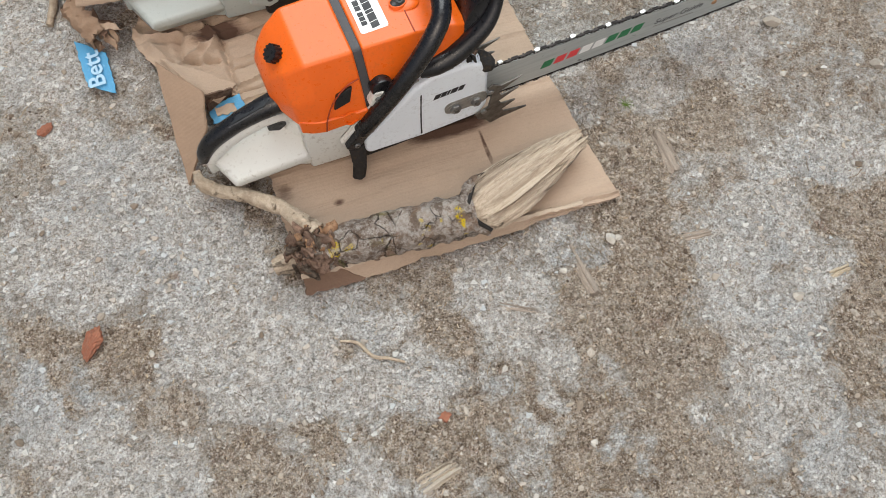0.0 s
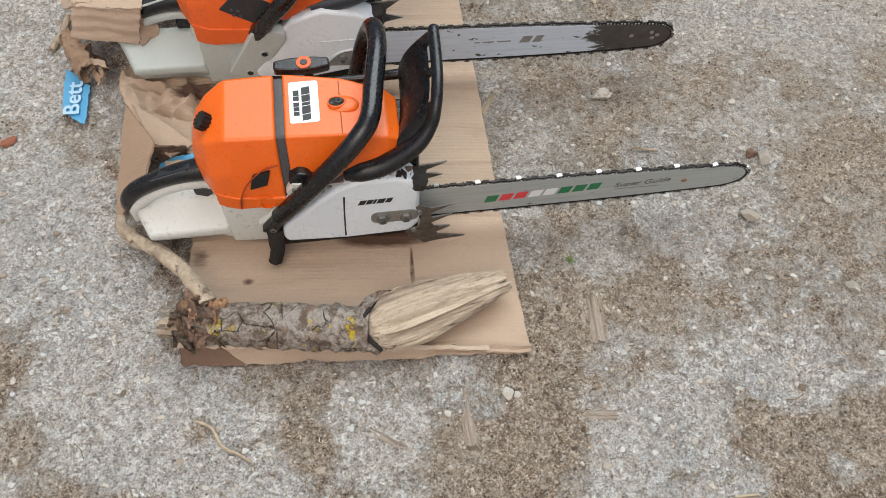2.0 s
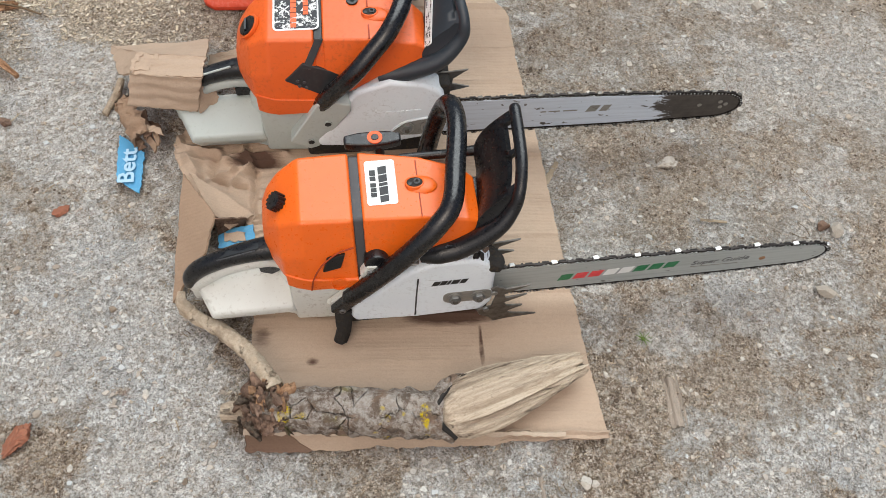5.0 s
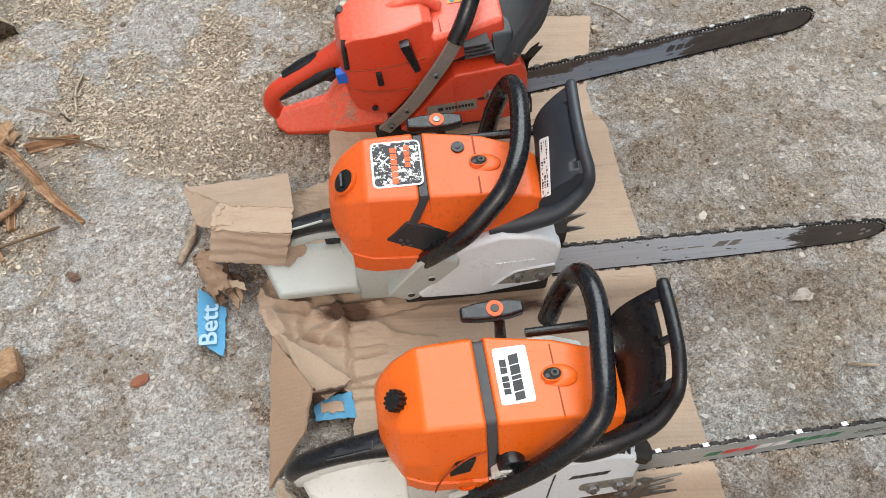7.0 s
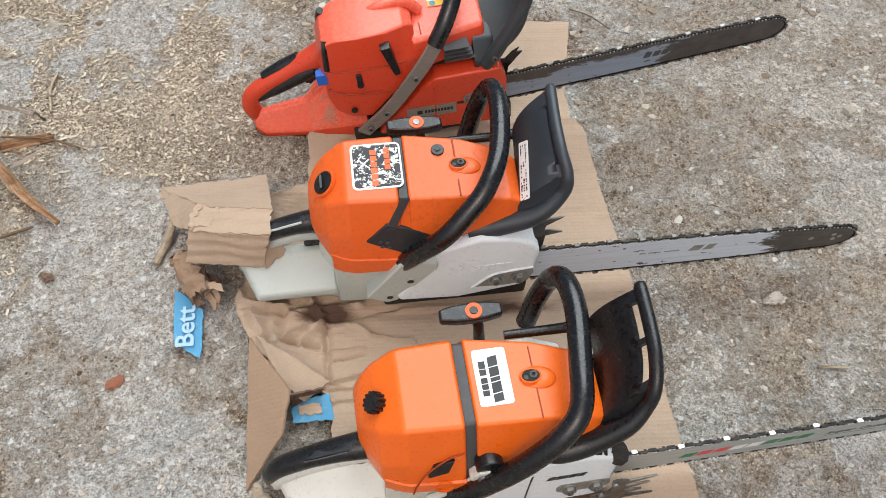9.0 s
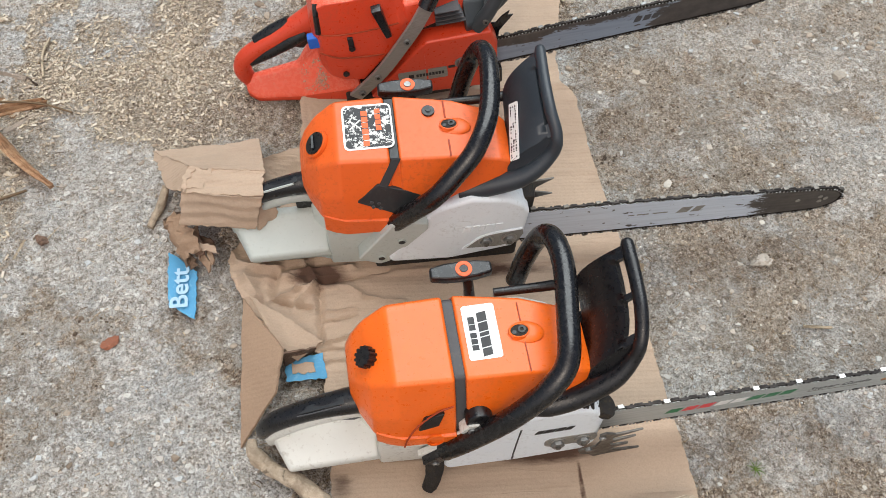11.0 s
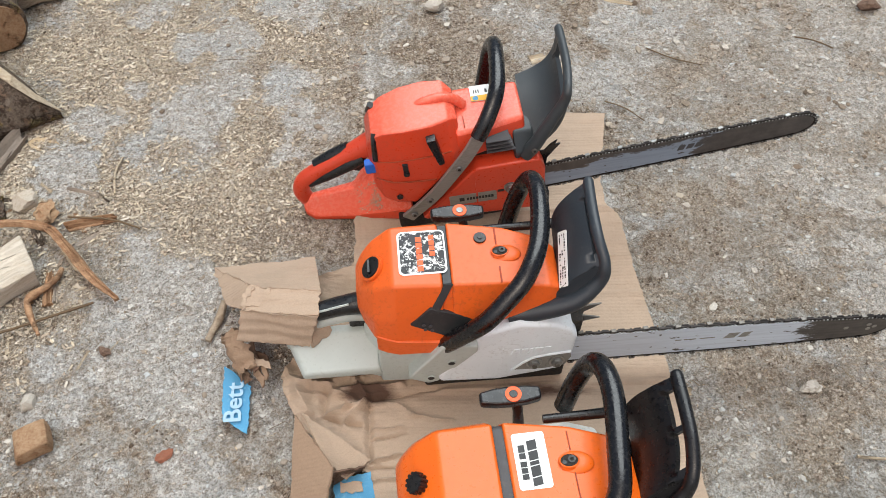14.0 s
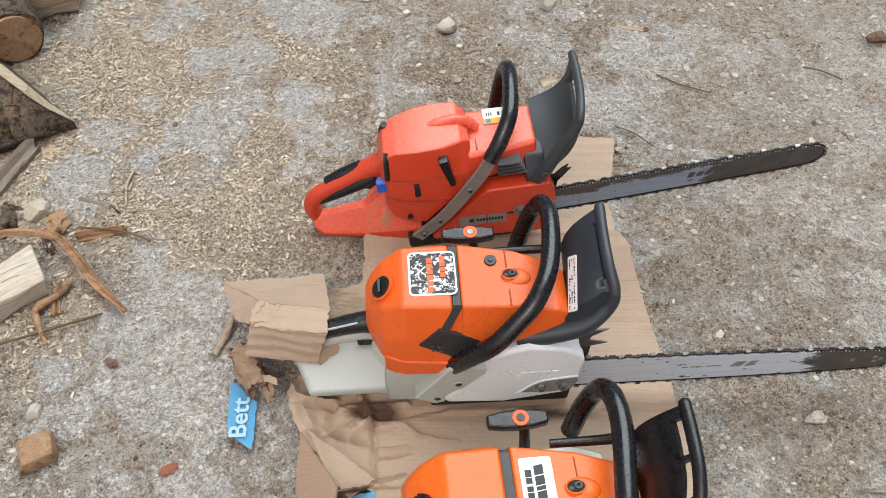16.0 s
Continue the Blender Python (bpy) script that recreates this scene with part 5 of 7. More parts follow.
        marks("cross", [(-0.011, -0.001, 0.022, 0.002)], (1, -1, 0), (1, 1, 0), (-0.1810, 0.046, 0.2512), M_STICKER, lab, 0.0008, 0.0004)
        panel = part("side_panel", loft([[(x, y - k, z + 0.25 * k) for x, y, z in ((-0.188, -0.046, 0.193), (-0.157, -0.036, 0.219), (-0.092, -0.043, 0.196), (-0.100, -0.050, 0.174), (-0.136, -0.053, 0.166))] for k in (-0.010, 0.0018)], 0.0015), M_GREY, saw, "dark grey side panel")
        for x, z in ((-0.168, 0.193), (-0.158, 0.190), (-0.166, 0.184), (-0.156, 0.181)):
            part("vent_dot", disc((x, -0.0495 + 0.24 * (z - 0.19), z), (0, -1, 0.25), 0.0026, 0.002, 10), M_STRIP, panel)
        part("seam_strip", loft([[(x, y - 0.8 * k, z + 0.6 * k) for x, y, z in ((-0.135, -0.015, 0.2495), (-0.122, -0.016, 0.2495), (-0.146, -0.040, 0.209), (-0.159, -0.039, 0.210))] for k in (-0.008, 0.0022)], 0.001), M_GREY, saw, "diagonal dark seam")
    else:
        lab = sticker("sticker", (-0.1155, 0.003, 0.2505), (1, 0, 0), (0, 1, 0), 0.042, 0.073, M_STICKER, shroud, "white model sticker", r=0.004)
        marks("bold_print", [(0.0, -0.011, 0.0125, 0.012), (0.0140, -0.011, 0.0115, 0.012), (0.0270, -0.011, 0.0050, 0.012), (0.0335, -0.011, 0.0130, 0.012), (0.048, -0.011, 0.0100, 0.012)], (0, -1, 0), (1, 0, 0), (-0.0865, 0.066, 0.2512), M_INK, lab, 0.0002, 0.0004, -0.15)
        marks("small_print", [(0.0, 0, 0.0095, 0.0082), (0.0105, 0, 0.0075, 0.0082), (0.0215, 0, 0.0068, 0.0082), (0.0295, 0, 0.0068, 0.0082), (0.0375, 0, 0.0068, 0.0082)], (0, -1, 0), (1, 0, 0), (-0.1095, 0.060, 0.2512), M_INK, lab, 0.0002, 0.0004)
        # latch on the cover's side
        side = Vector((0, -0.93, 0.36)).normalized()
        part("latch", loft([[Vector((x, -0.050 + 0.27 * (z - 0.175), z)) + side * k for x, z in ((-0.186, 0.174), (-0.160, 0.180), (-0.152, 0.206), (-0.178, 0.200))] for k in (-0.004, 0.0035)], 0.002), M_BLACK, filter_cover, "black diamond-shaped latch")
        part("embossed_ring", disc((-0.165, -0.060, 0.150), (0, -1, 0.25), 0.012, 0.003, 24, 0.001, 0.0102), orange, filter_cover)
        part("curved_groove", tube([(-0.205, -0.0605, 0.139), (-0.200, -0.0575, 0.165), (-0.186, -0.050, 0.190), (-0.162, -0.042, 0.208), (-0.140, -0.038, 0.212)], 0.0012, 8, 6), M_GROOVE, filter_cover)
    # dark engine between shroud and cover
    part("engine", loft([ring(-0.135, [(-0.040, 0.02), (-0.040, 0.17), (0.085, 0.20), (0.085, 0.02)]), ring(0.050, [(-0.034, 0.02), (-0.034, 0.165), (0.060, 0.19), (0.060, 0.02)])], 0.004), M_GRIME, saw, "oily dark engine")
    for i in range(5):
        part("cooling_fin", block((-0.09 + 0.001 * i, -0.052, 0.128 + 0.010 * i), (0.03, -0.02, 0.131 + 0.010 * i), 0.0008, 1), M_ALU, saw)
    part("base_plate", block((-0.17, -0.060, 0.008), (0.060, 0.090, 0.046), 0.006), M_GRIME, saw, "oil-blackened crankcase base")
    part("muffler", block((0.030, -0.020, 0.09), (0.066, 0.070, 0.205), 0.008, 2), M_BLACK, saw)
    # clutch cover, nuts and spikes
    cover_mat = M_COVER
    poly = [(-0.155, 0.066), (-0.150, 0.052), (-0.054, 0.046), (0.046, 0.049), (0.060, 0.070), (0.061, 0.143), (0.051, 0.168), (0.032, 0.179), (-0.028, 0.180), (-0.063, 0.166), (-0.151, 0.090)]
    if second:
        poly = [(-0.150, 0.068), (-0.146, 0.056), (-0.054, 0.050), (0.046, 0.068), (0.060, 0.088), (0.066, 0.150), (0.056, 0.166), (0.032, 0.181), (-0.024, 0.189), (-0.080, 0.170), (-0.110, 0.130)]
    cover = part("clutch_cover", lean_prism(poly, -0.020, 0.007), cover_mat, saw, "silver grey clutch cover" if second else "white clutch cover with a black pen stroke")
    if second:
        part("recess", loft([[lean(x, z, k) for x, z in ((-0.032, 0.076), (-0.008, 0.098), (0.012, 0.106), (0.058, 0.112), (0.060, 0.100), (0.052, 0.080), (0.02, 0.074))] for k in (-0.004, 0.0006)]), M_RECESS, cover, "dirty nut recess")
        part("recess_lip", tube([lean(x, z, 0.001) for x, z in ((-0.034, 0.075), (-0.008, 0.100), (0.012, 0.108), (0.058, 0.114))], 0.002, 8, 5), cover_mat, cover)
        marks("embossed_mark", [(0.0, 0, 0.010, 0.013), (0.0125, 0, 0.010, 0.013), (0.025, 0, 0.005, 0.013), (0.033, 0, 0.012, 0.013), (0.048, 0, 0.010, 0.013)], (1, 0, 0.04), LEAN_V, lean(-0.036, 0.116), cover_mat, cover, 0.0, 0.0018, 0.3)
        part("ridge", loft([[lean(x, z, k) for x, z in ((-0.0495, 0.066), (-0.047, 0.066), (-0.047, 0.134), (-0.0495, 0.134))] for k in (-0.002, 0.0012)]), cover_mat, cover)
    else:
        marks("bold_print", [(0.0, 0, 0.010, 0.0095), (0.0115, 0, 0.009, 0.0095), (0.022, 0, 0.004, 0.0095), (0.028, 0, 0.011, 0.0095), (0.041, 0, 0.009, 0.0095)], (1, 0, 0.03), LEAN_V, lean(-0.034, 0.128), M_INK, cover, 0.0001, 0.0005, 0.5)
        part("pen_stroke", tube([lean(x, z, -0.0004) for x, z in ((-0.058, 0.056), (-0.057, 0.08), (-0.0555, 0.11), (-0.053, 0.150))], 0.0015, 6, 4, 1.0, 0.4), M_INK, cover, "hand-drawn black line")
        part("nut_recess", loft([[lean(-0.016 + u, 0.080 + v, k) for u, v in rounded(0.074, 0.026, 0.011)] for k in (-0.003, 0.0008)]), M_ALU, cover)
    for x, z in ((0.002, 0.0915), (0.038, 0.0915)):
        nut = part("bar_nut", disc(lean(x, z, 0.003), (0, -0.990, 0.139), 0.0095, 0.009, 6, 0.001), M_STEEL, cover, "hex bar nut")
        part("washer", disc(lean(x, z, 0.001), (0, -0.990, 0.139), 0.0125, 0.003, 18), M_ALU, nut)
        part("stud", disc(lean(x, z, 0.008), (0, -0.990, 0.139), 0.004, 0.004, 12), M_DOG, nut)
    def dog(y, top, pts):
        return part("spike_plate", prism(pts, "y", y - 0.0016, y + 0.0016, 0.0005, 1), M_DOG, saw, "toothed steel bucking spike plate")
    if second:
        dog(-0.020, 0, [(0.050, 0.10), (0.074, 0.105), (0.080, 0.118), (0.112, 0.127), (0.082, 0.137), (0.083, 0.149), (0.108, 0.170), (0.078, 0.166), (0.050, 0.165)])
        part("mount_block", block((0.030, -0.046, 0.120), (0.076, 0.010, 0.163), 0.004), M_GRIME, saw, "oily sawdust-caked mount")
    else:
        dog(-0.081, 0, [(0.042, 0.040), (0.056, 0.030), (0.066, 0.012), (0.084, 0.018), (0.134, 0.024), (0.090, 0.036), (0.084, 0.046), (0.108, 0.062), (0.082, 0.066), (0.076, 0.078), (0.110, 0.100), (0.078, 0.094), (0.074, 0.108), (0.112, 0.132), (0.076, 0.124), (0.060, 0.136), (0.052, 0.128), (0.062, 0.110), (0.058, 0.070), (0.036, 0.058)])
        dog(0.0, 0, [(0.050, 0.06), (0.068, 0.06), (0.078, 0.078), (0.106, 0.088), (0.078, 0.096), (0.080, 0.106), (0.112, 0.124), (0.072, 0.118), (0.050, 0.11)])
        for x, z in ((0.058, 0.118), (0.050, 0.062)):
            part("rivet", disc((x, -0.083, z), (0, -1, 0), 0.005, 0.005, 12, 0.001), M_STEEL, saw)
        bm = lump((0.022, 0.022, 0.018), 3, 3, 0.8)
        bmesh.ops.translate(bm, verts=bm.verts, vec=(0.046, -0.040, 0.150))
        part("caked_sawdust", bm, M_GRIME, saw, "caked oily sawdust")
        cake = random.Random(17)
        for i in range(26):
            f = i / 25
            bm = lump((cake.uniform(0.004, 0.010), cake.uniform(0.004, 0.009), cake.uniform(0.002, 0.006)), 40 + i, 2, 0.8)
            bmesh.ops.translate(bm, verts=bm.verts, vec=(-0.040 + 0.098 * f, -0.052 + 0.020 * cake.random(), float(np.interp(f, [0, 0.35, 0.75, 1.0], [0.178, 0.181, 0.179, 0.150])) + cake.uniform(-0.003, 0.002)))
            part("caked_sawdust", bm, cake.choice([M_GRIME, M_GRIME, M_KNOT, M_RECESS]), saw, "", 60)
    # wrap handle
    low = [(-0.136, -0.058, 0.146), (-0.113, -0.066, 0.184), (-0.081, -0.070, 0.225), (-0.050, -0.055, 0.255), (-0.020, -0.030, 0.278), (0.004, 0.020, 0.291)] if second else [(-0.152, -0.066, 0.116), (-0.126, -0.068, 0.152), (-0.088, -0.067, 0.202), (-0.058, -0.061, 0.236), (-0.027, -0.048, 0.268), (-0.005, -0.024, 0.284), (0.006, 0.030, 0.291)]
    part("front_handle", tube(low + [(0.017, 0.098, 0.289), (0.016, 0.144, 0.276), (0.008, 0.164, 0.245), (-0.006, 0.160, 0.200), (-0.018, 0.148, 0.150)], 0.0142, 18, 8), M_RUBBER, saw, "black rubber-coated wrap handle")
    if second:
        br = part("handle_bracket", prism([(-0.196, 0.066), (-0.190, 0.078), (-0.142, 0.160), (-0.128, 0.166), (-0.088, 0.156), (-0.088, 0.140), (-0.148, 0.050), (-0.164, 0.044)], "y", -0.072, -0.046, 0.0035, 3), M_PALE, saw, "pale handle bracket with two holes")
        for x, z in ((-0.128, 0.112), (-0.160, 0.066)):
            part("bolt_hole", disc((x, -0.0725, z), (0, -1, 0), 0.0055, 0.003, 16), M_INK, br)
            part("hole_rim", disc((x, -0.0728, z), (0, -1, 0), 0.0068, 0.0024, 16, 0.0005, 0.0052), M_PALE, br)
    else:
        br = part("handle_bracket", prism([(-0.184, 0.088), (-0.166, 0.076), (-0.090, 0.186), (-0.108, 0.198)], "y", -0.076, -0.062, 0.003, 2), M_BLACK, saw, "black handle bracket with a pale rim")
        part("rim", prism([(-0.189, 0.090), (-0.160, 0.068), (-0.086, 0.178), (-0.104, 0.198)], "y", -0.064, -0.054, 0.002, 1), M_WHITE, br)
        for x, z in ((-0.166, 0.093), (-0.141, 0.124)):
            screw((x, -0.0770, z), (0, -1, 0), 0.0048, br)
        part("anchor", loft([[(x, -0.058 + k, z) for x, z in ((-0.135, 0.170), (-0.126, 0.152), (-0.106, 0.178), (-0.108, 0.192), (-0.124, 0.194))] for k in (-0.004, 0.012)], 0.003), M_WHITE, saw)
        screw((-0.120, -0.0640, 0.181), (0, -1, 0.2), 0.0055, saw)
        part("rubber_mount", disc((-0.110, -0.044, 0.190), (0, -1, 0.2), 0.0175, 0.03, 20, 0.004), M_BLACK, saw)
        part("muddy_foot", tube([(-0.164, -0.062, 0.075), (-0.166, -0.076, 0.045), (-0.176, -0.092, 0.016)], [0.013, 0.0125, 0.010], 12, 6, 1, 0.5, 3), M_GRIME, saw, "mud-caked rubber foot")
    # guard
    if second:
        guard = hand_guard(saw, [(0.048, 0.108, 0.214), (0.044, 0.06, 0.214), (0.036, 0.01, 0.206), (0.016, -0.034, 0.184)], [(0.092, 0.112, 0.302), (0.088, 0.060, 0.302), (0.088, 0.012, 0.296), (0.094, -0.020, 0.278)], M_SLATE, "broad slate-dark hand guard", ((0.15, 0.8),), 0.007, 0.0085, 0.92, (-0.012, 0, 0), (((0.089, -0.030, 0.250), 0.0105), ((0.055, -0.041, 0.216), 0.014), ((0.003, -0.038, 0.192), 0.016), ((-0.040, -0.036, 0.182), 0.014)))
    else:
        guard = hand_guard(saw, [(0.050, 0.108, 0.214), (0.048, 0.06, 0.214), (0.040, 0.01, 0.202), (0.016, -0.036, 0.180)], [(0.099, 0.108, 0.302), (0.097, 0.060, 0.301), (0.094, 0.020, 0.296), (0.088, -0.012, 0.282)], M_BLACK, "broad black hand guard with two slots", ((0.08, 0.42), (0.50, 0.86)), 0.007, 0.0088, 0.84, (-0.012, 0, 0), (((0.079, -0.026, 0.258), 0.0105), ((0.057, -0.039, 0.232), 0.0135), ((0.015, -0.045, 0.202), 0.016), ((-0.020, -0.046, 0.190), 0.0165), ((-0.045, -0.040, 0.182), 0.014)))
    part("guard_arm", tube([(0.050, 0.106, 0.214), (0.0, 0.108, 0.208), (-0.062, 0.110, 0.205)], [0.008, 0.007, 0.006], 10, 5), M_BLACK, guard)
    if second:
        u, v = Vector((-0.008, -0.076, -0.0235)), Vector((0.055, 0, 0.088))
        v = (v - u * (v.dot(u) / u.dot(u)))
        lab = sticker("label", (0.049, 0.058, 0.250), u, v, 0.086, 0.019, M_STICKER, guard, "white rating label with small print", 0.0075, 0.0008, 0.002)
        rnd = random.Random(3)
        marks("small_print", [(0.005 + 0.0042 * i, 0.003 + 0.0050 * k, rnd.uniform(0.0012, 0.0036), rnd.uniform(0.0012, 0.0032)) for i in range(19) for k in range(3) if rnd.random() < 0.7], u, v, Vector((0.049, 0.058, 0.250)), M_INK, lab, 0.0084, 0.0003)
    pull_handle(saw, (-0.099, 0.151, 0.196), 0.086, 6 if second else 4)
    part("starter_housing", prism([(-0.17, 0.02), (0.02, 0.02), (0.03, 0.12), (-0.02, 0.158), (-0.13, 0.158), (-0.17, 0.10)], "y", 0.09, 0.124, 0.008, 2), white, saw, "pale starter housing")
    return saw


SAW_A = pose(0.25, 0.66, 0.006, 0, 0, 5.5)
SAW_B = pose(0.183, 0.978, 0.006, 0, 0, 3.8)
first_saw = orange_saw(SAW_A, False, "orange and white chainsaw with black wrap handle on cardboard")
bar = guide_bar(first_saw, -0.050, (0.02, 0.600, 0.090, 0.083, 0.0395, 0.028), M_BAR1, "grey bar with green and red print")
cols = [M_GREEN_INK, M_RED_INK, M_RED_INK, M_STICKER, M_STICKER, M_GREEN_INK, M_GREEN_INK, M_GREEN_INK]
for i, c in enumerate(cols):
    marks("print_block", [(0.0, 0.0, 0.0190, 0.0185)], (1, 0, 0.05), (0, 0, 1), (0.166 + 0.0238 * i, -0.0522, 0.073 + 0.0012 * i), c, bar, 0.0, 0.0003, 0.25)
line = bpy.data.curves.new("thin_print", "FONT")
line.body, line.size, line.shear, line.extrude = "Super Guide", 0.0185, 0.25, 0.0002
line_ob = new("thin_print", line)
bpy.context.view_layer.update()
line_mesh = bpy.data.meshes.new_from_object(line_ob.evaluated_get(bpy.context.evaluated_depsgraph_get()))
bpy.data.objects.remove(line_ob)
line_mesh.materials.append(M_STRIP)
line_ob = new("thin_print", line_mesh)
line_ob.parent = bar
line_ob.matrix_local = Matrix.Translation((0.378, -0.0523, 0.082)) @ pose(0, 0, 0, 90, -2, 0)
tagged(line_ob, "thin grey printed words")
marks("thin_print", [(0.0, 0.0, 0.078, 0.0018)], (1, 0, -0.015), (0, 0, 1), (0.380, -0.0522, 0.0755), M_RECESS, bar, 0.0, 0.0003)
part("bar_hole", disc((0.496, -0.0526, 0.083), (0, -1, 0), 0.005, 0.001, 14), M_STRIPBARK, bar)
second_saw = orange_saw(SAW_B, True, "worn orange chainsaw with grey tank and scuffed sticker on cardboard")
bar = guide_bar(second_saw, -0.050, (0.02, 0.592, 0.088, 0.080, 0.0395, 0.028), M_BAR2, "pale bar worn dark towards its nose", 0.0128, 4, M_DOG)
marks("faded_print", [(0.0, 0.0, 0.018, 0.016), (0.024, 0.0, 0.014, 0.016)], (1, 0, 0), (0, 0, 1), (0.315, -0.0522, 0.082), M_RECESS, bar, 0.0, 0.0003, 0.4)
marks("faded_print", [(0.0, 0.0, 0.010, 0.003), (0.014, 0.0, 0.02, 0.003), (0.040, 0, 0.025, 0.003)], (1, 0, 0), (0, 0, 1), (0.235, -0.0522, 0.086), M_RECESS, bar, 0.0, 0.0003)
for x, z in ((0.520, 0.084), (0.556, 0.090), (0.560, 0.076), (0.568, 0.083)):
    part("bar_hole", disc((x, -0.0526, z), (0, -1, 0), 0.004, 0.001, 12), M_ALU, bar)


def fade_glare_tops(ob, limit=0.55):
    """Upward faces carry fading plus painted sky glare, the rest the deep red."""
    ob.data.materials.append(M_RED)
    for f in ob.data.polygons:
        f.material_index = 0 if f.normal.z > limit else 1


def red_saw(m, label):
    """A red felling saw with a grey guard; x forward along the bar, the clutch side towards -y."""
    saw = saw_frame("chainsaw", m, label)
    part("fuel_tank", loft([
        ring(-0.308, [(0.040, 0.014), (0.040, 0.034), (0.034, 0.044), (0.024, 0.046), (0.010, 0.030), (0.008, 0.014)]),
        ring(-0.290, [(0.040, 0.010), (0.040, 0.038), (0.032, 0.050), (0.020, 0.054), (-0.004, 0.022), (-0.004, 0.008)]),
        ring(-0.205, [(0.044, 0.010), (0.044, 0.046), (0.034, 0.062), (0.016, 0.066), (-0.018, 0.022), (-0.020, 0.008)]),
        ring(-0.160, [(0.090, 0.010), (0.090, 0.080), (0.060, 0.105), (0.004, 0.104), (-0.028, 0.030), (-0.028, 0.008)]),
        ring(-0.100, [(0.094, 0.010), (0.094, 0.110), (0.070, 0.130), (-0.020, 0.128), (-0.046, 0.050), (-0.044, 0.010)])], 0.008, 3), M_RED_PALE, saw, "red fuel tank, top paled by fading and painted sky glare, dusted with sawdust")
    fade_glare_tops(saw.children[-1], 0.30)
    handle = part("rear_handle", tube([(-0.298, 0.030, 0.032), (-0.304, 0.030, 0.064), (-0.291, 0.030, 0.092), (-0.255, 0.030, 0.114), (-0.205, 0.030, 0.137), (-0.150, 0.030, 0.163)], [0.014, 0.0165, 0.0168, 0.017, 0.0185, 0.024], 16, 6, 0.95), M_RED, saw, "red rear handle")
    part("grip_inlay", tube([(-0.264, 0.036, 0.121), (-0.231, 0.036, 0.136), (-0.196, 0.036, 0.152)], [0.011, 0.0135, 0.012], 12, 5), M_BLACK, handle, "black grip inlay")
    part("side_inlay", tube([(-0.284, 0.019, 0.089), (-0.246, 0.017, 0.109), (-0.200, 0.015, 0.131), (-0.172, 0.013, 0.144)], [0.006, 0.0105, 0.0125, 0.010], 10, 5, 0.8), M_BLACK, handle)
    part("throttle_trigger", loft([[(x, 0.032 + s * 0.006, z) for s, z in ((-1, z0), (1, z0), (1, z1), (-1, z1))] for x, z0, z1 in ((-0.205, 0.104, 0.118), (-0.188, 0.094, 0.126), (-0.175, 0.106, 0.13))], 0.002), M_BLACK, handle)
    part("stop_switch", block((-0.168, -0.040, 0.158), (-0.148, -0.024, 0.182), 0.003), M_BLUE, saw, "bright blue stop switch")
    cover = part("filter_cover", loft([
        ring(-0.158, [(-0.030, 0.110), (-0.030, 0.180), (-0.016, 0.206), (0.050, 0.206), (0.066, 0.180), (0.070, 0.110)]),
        ring(-0.146, [(-0.048, 0.096), (-0.046, 0.188), (-0.030, 0.236), (0.044, 0.236), (0.074, 0.188), (0.080, 0.100)]),
        ring(-0.125, [(-0.056, 0.088), (-0.052, 0.190), (-0.036, 0.248), (0.052, 0.248), (0.080, 0.190), (0.086, 0.100)]),
        ring(-0.090, [(-0.060, 0.084), (-0.056, 0.190), (-0.042, 0.252), (0.062, 0.253), (0.084, 0.190), (0.090, 0.100)]),
        ring(-0.050, [(-0.060, 0.128), (-0.057, 0.190), (-0.040, 0.252), (0.068, 0.253), (0.086, 0.190), (0.090, 0.110)]),
        ring(-0.014, [(-0.056, 0.168), (-0.054, 0.192), (-0.024, 0.246), (0.066, 0.250), (0.084, 0.190), (0.088, 0.120)]),
        ring(0.002, [(-0.044, 0.180), (-0.042, 0.194), (-0.010, 0.230), (0.056, 0.234), (0.074, 0.190), (0.080, 0.130)])], 0.0036, 3, True, 15), M_RED_PALE, saw, "red air filter cover, top paled by fading and painted sky glare")
    fade_glare_tops(cover)
    part("raised_grip", tube([(-0.066, 0.018, 0.2495), (-0.050, 0.019, 0.2505), (-0.022, 0.023, 0.2500), (0.000, 0.026, 0.240), (0.016, 0.026, 0.222)], [0.004, 0.0085, 0.0092, 0.0092, 0.009], 14, 6), M_RED_PALE, cover, "raised ridge")
    part("seam", tube([(-0.152, -0.043, 0.150), (-0.125, -0.0560, 0.146), (-0.090, -0.0595, 0.143), (-0.048, -0.0600, 0.140)], 0.0014, 6, 5), M_GROOVE, cover)
    part("seam", tube([(-0.146, -0.0445, 0.193), (-0.125, -0.0515, 0.194), (-0.09, -0.0555, 0.195), (-0.05, -0.0555, 0.196), (-0.016, -0.0525, 0.197)], 0.0012, 6, 5), M_GROOVE, cover)
    for x, z in ((-0.118, 0.108), (-0.098, 0.166)):
        screw((x, -0.0605, z), (0, -1, 0), 0.0055, cover, M_BLACK)
    part("latch", loft([[(x, y, z) for x, y, z in ((-0.056 + a, -0.060 - k, 0.236 - 0.004 * a), (-0.040 + a, -0.058 - k, 0.236), (-0.030 + a, -0.064 - k, 0.180), (-0.040 + a, -0.065 - k, 0.178))] for k, a in ((-0.016, 0.0), (0.0, 0.0))], 0.002), M_BLACK, cover, "black cover latch")
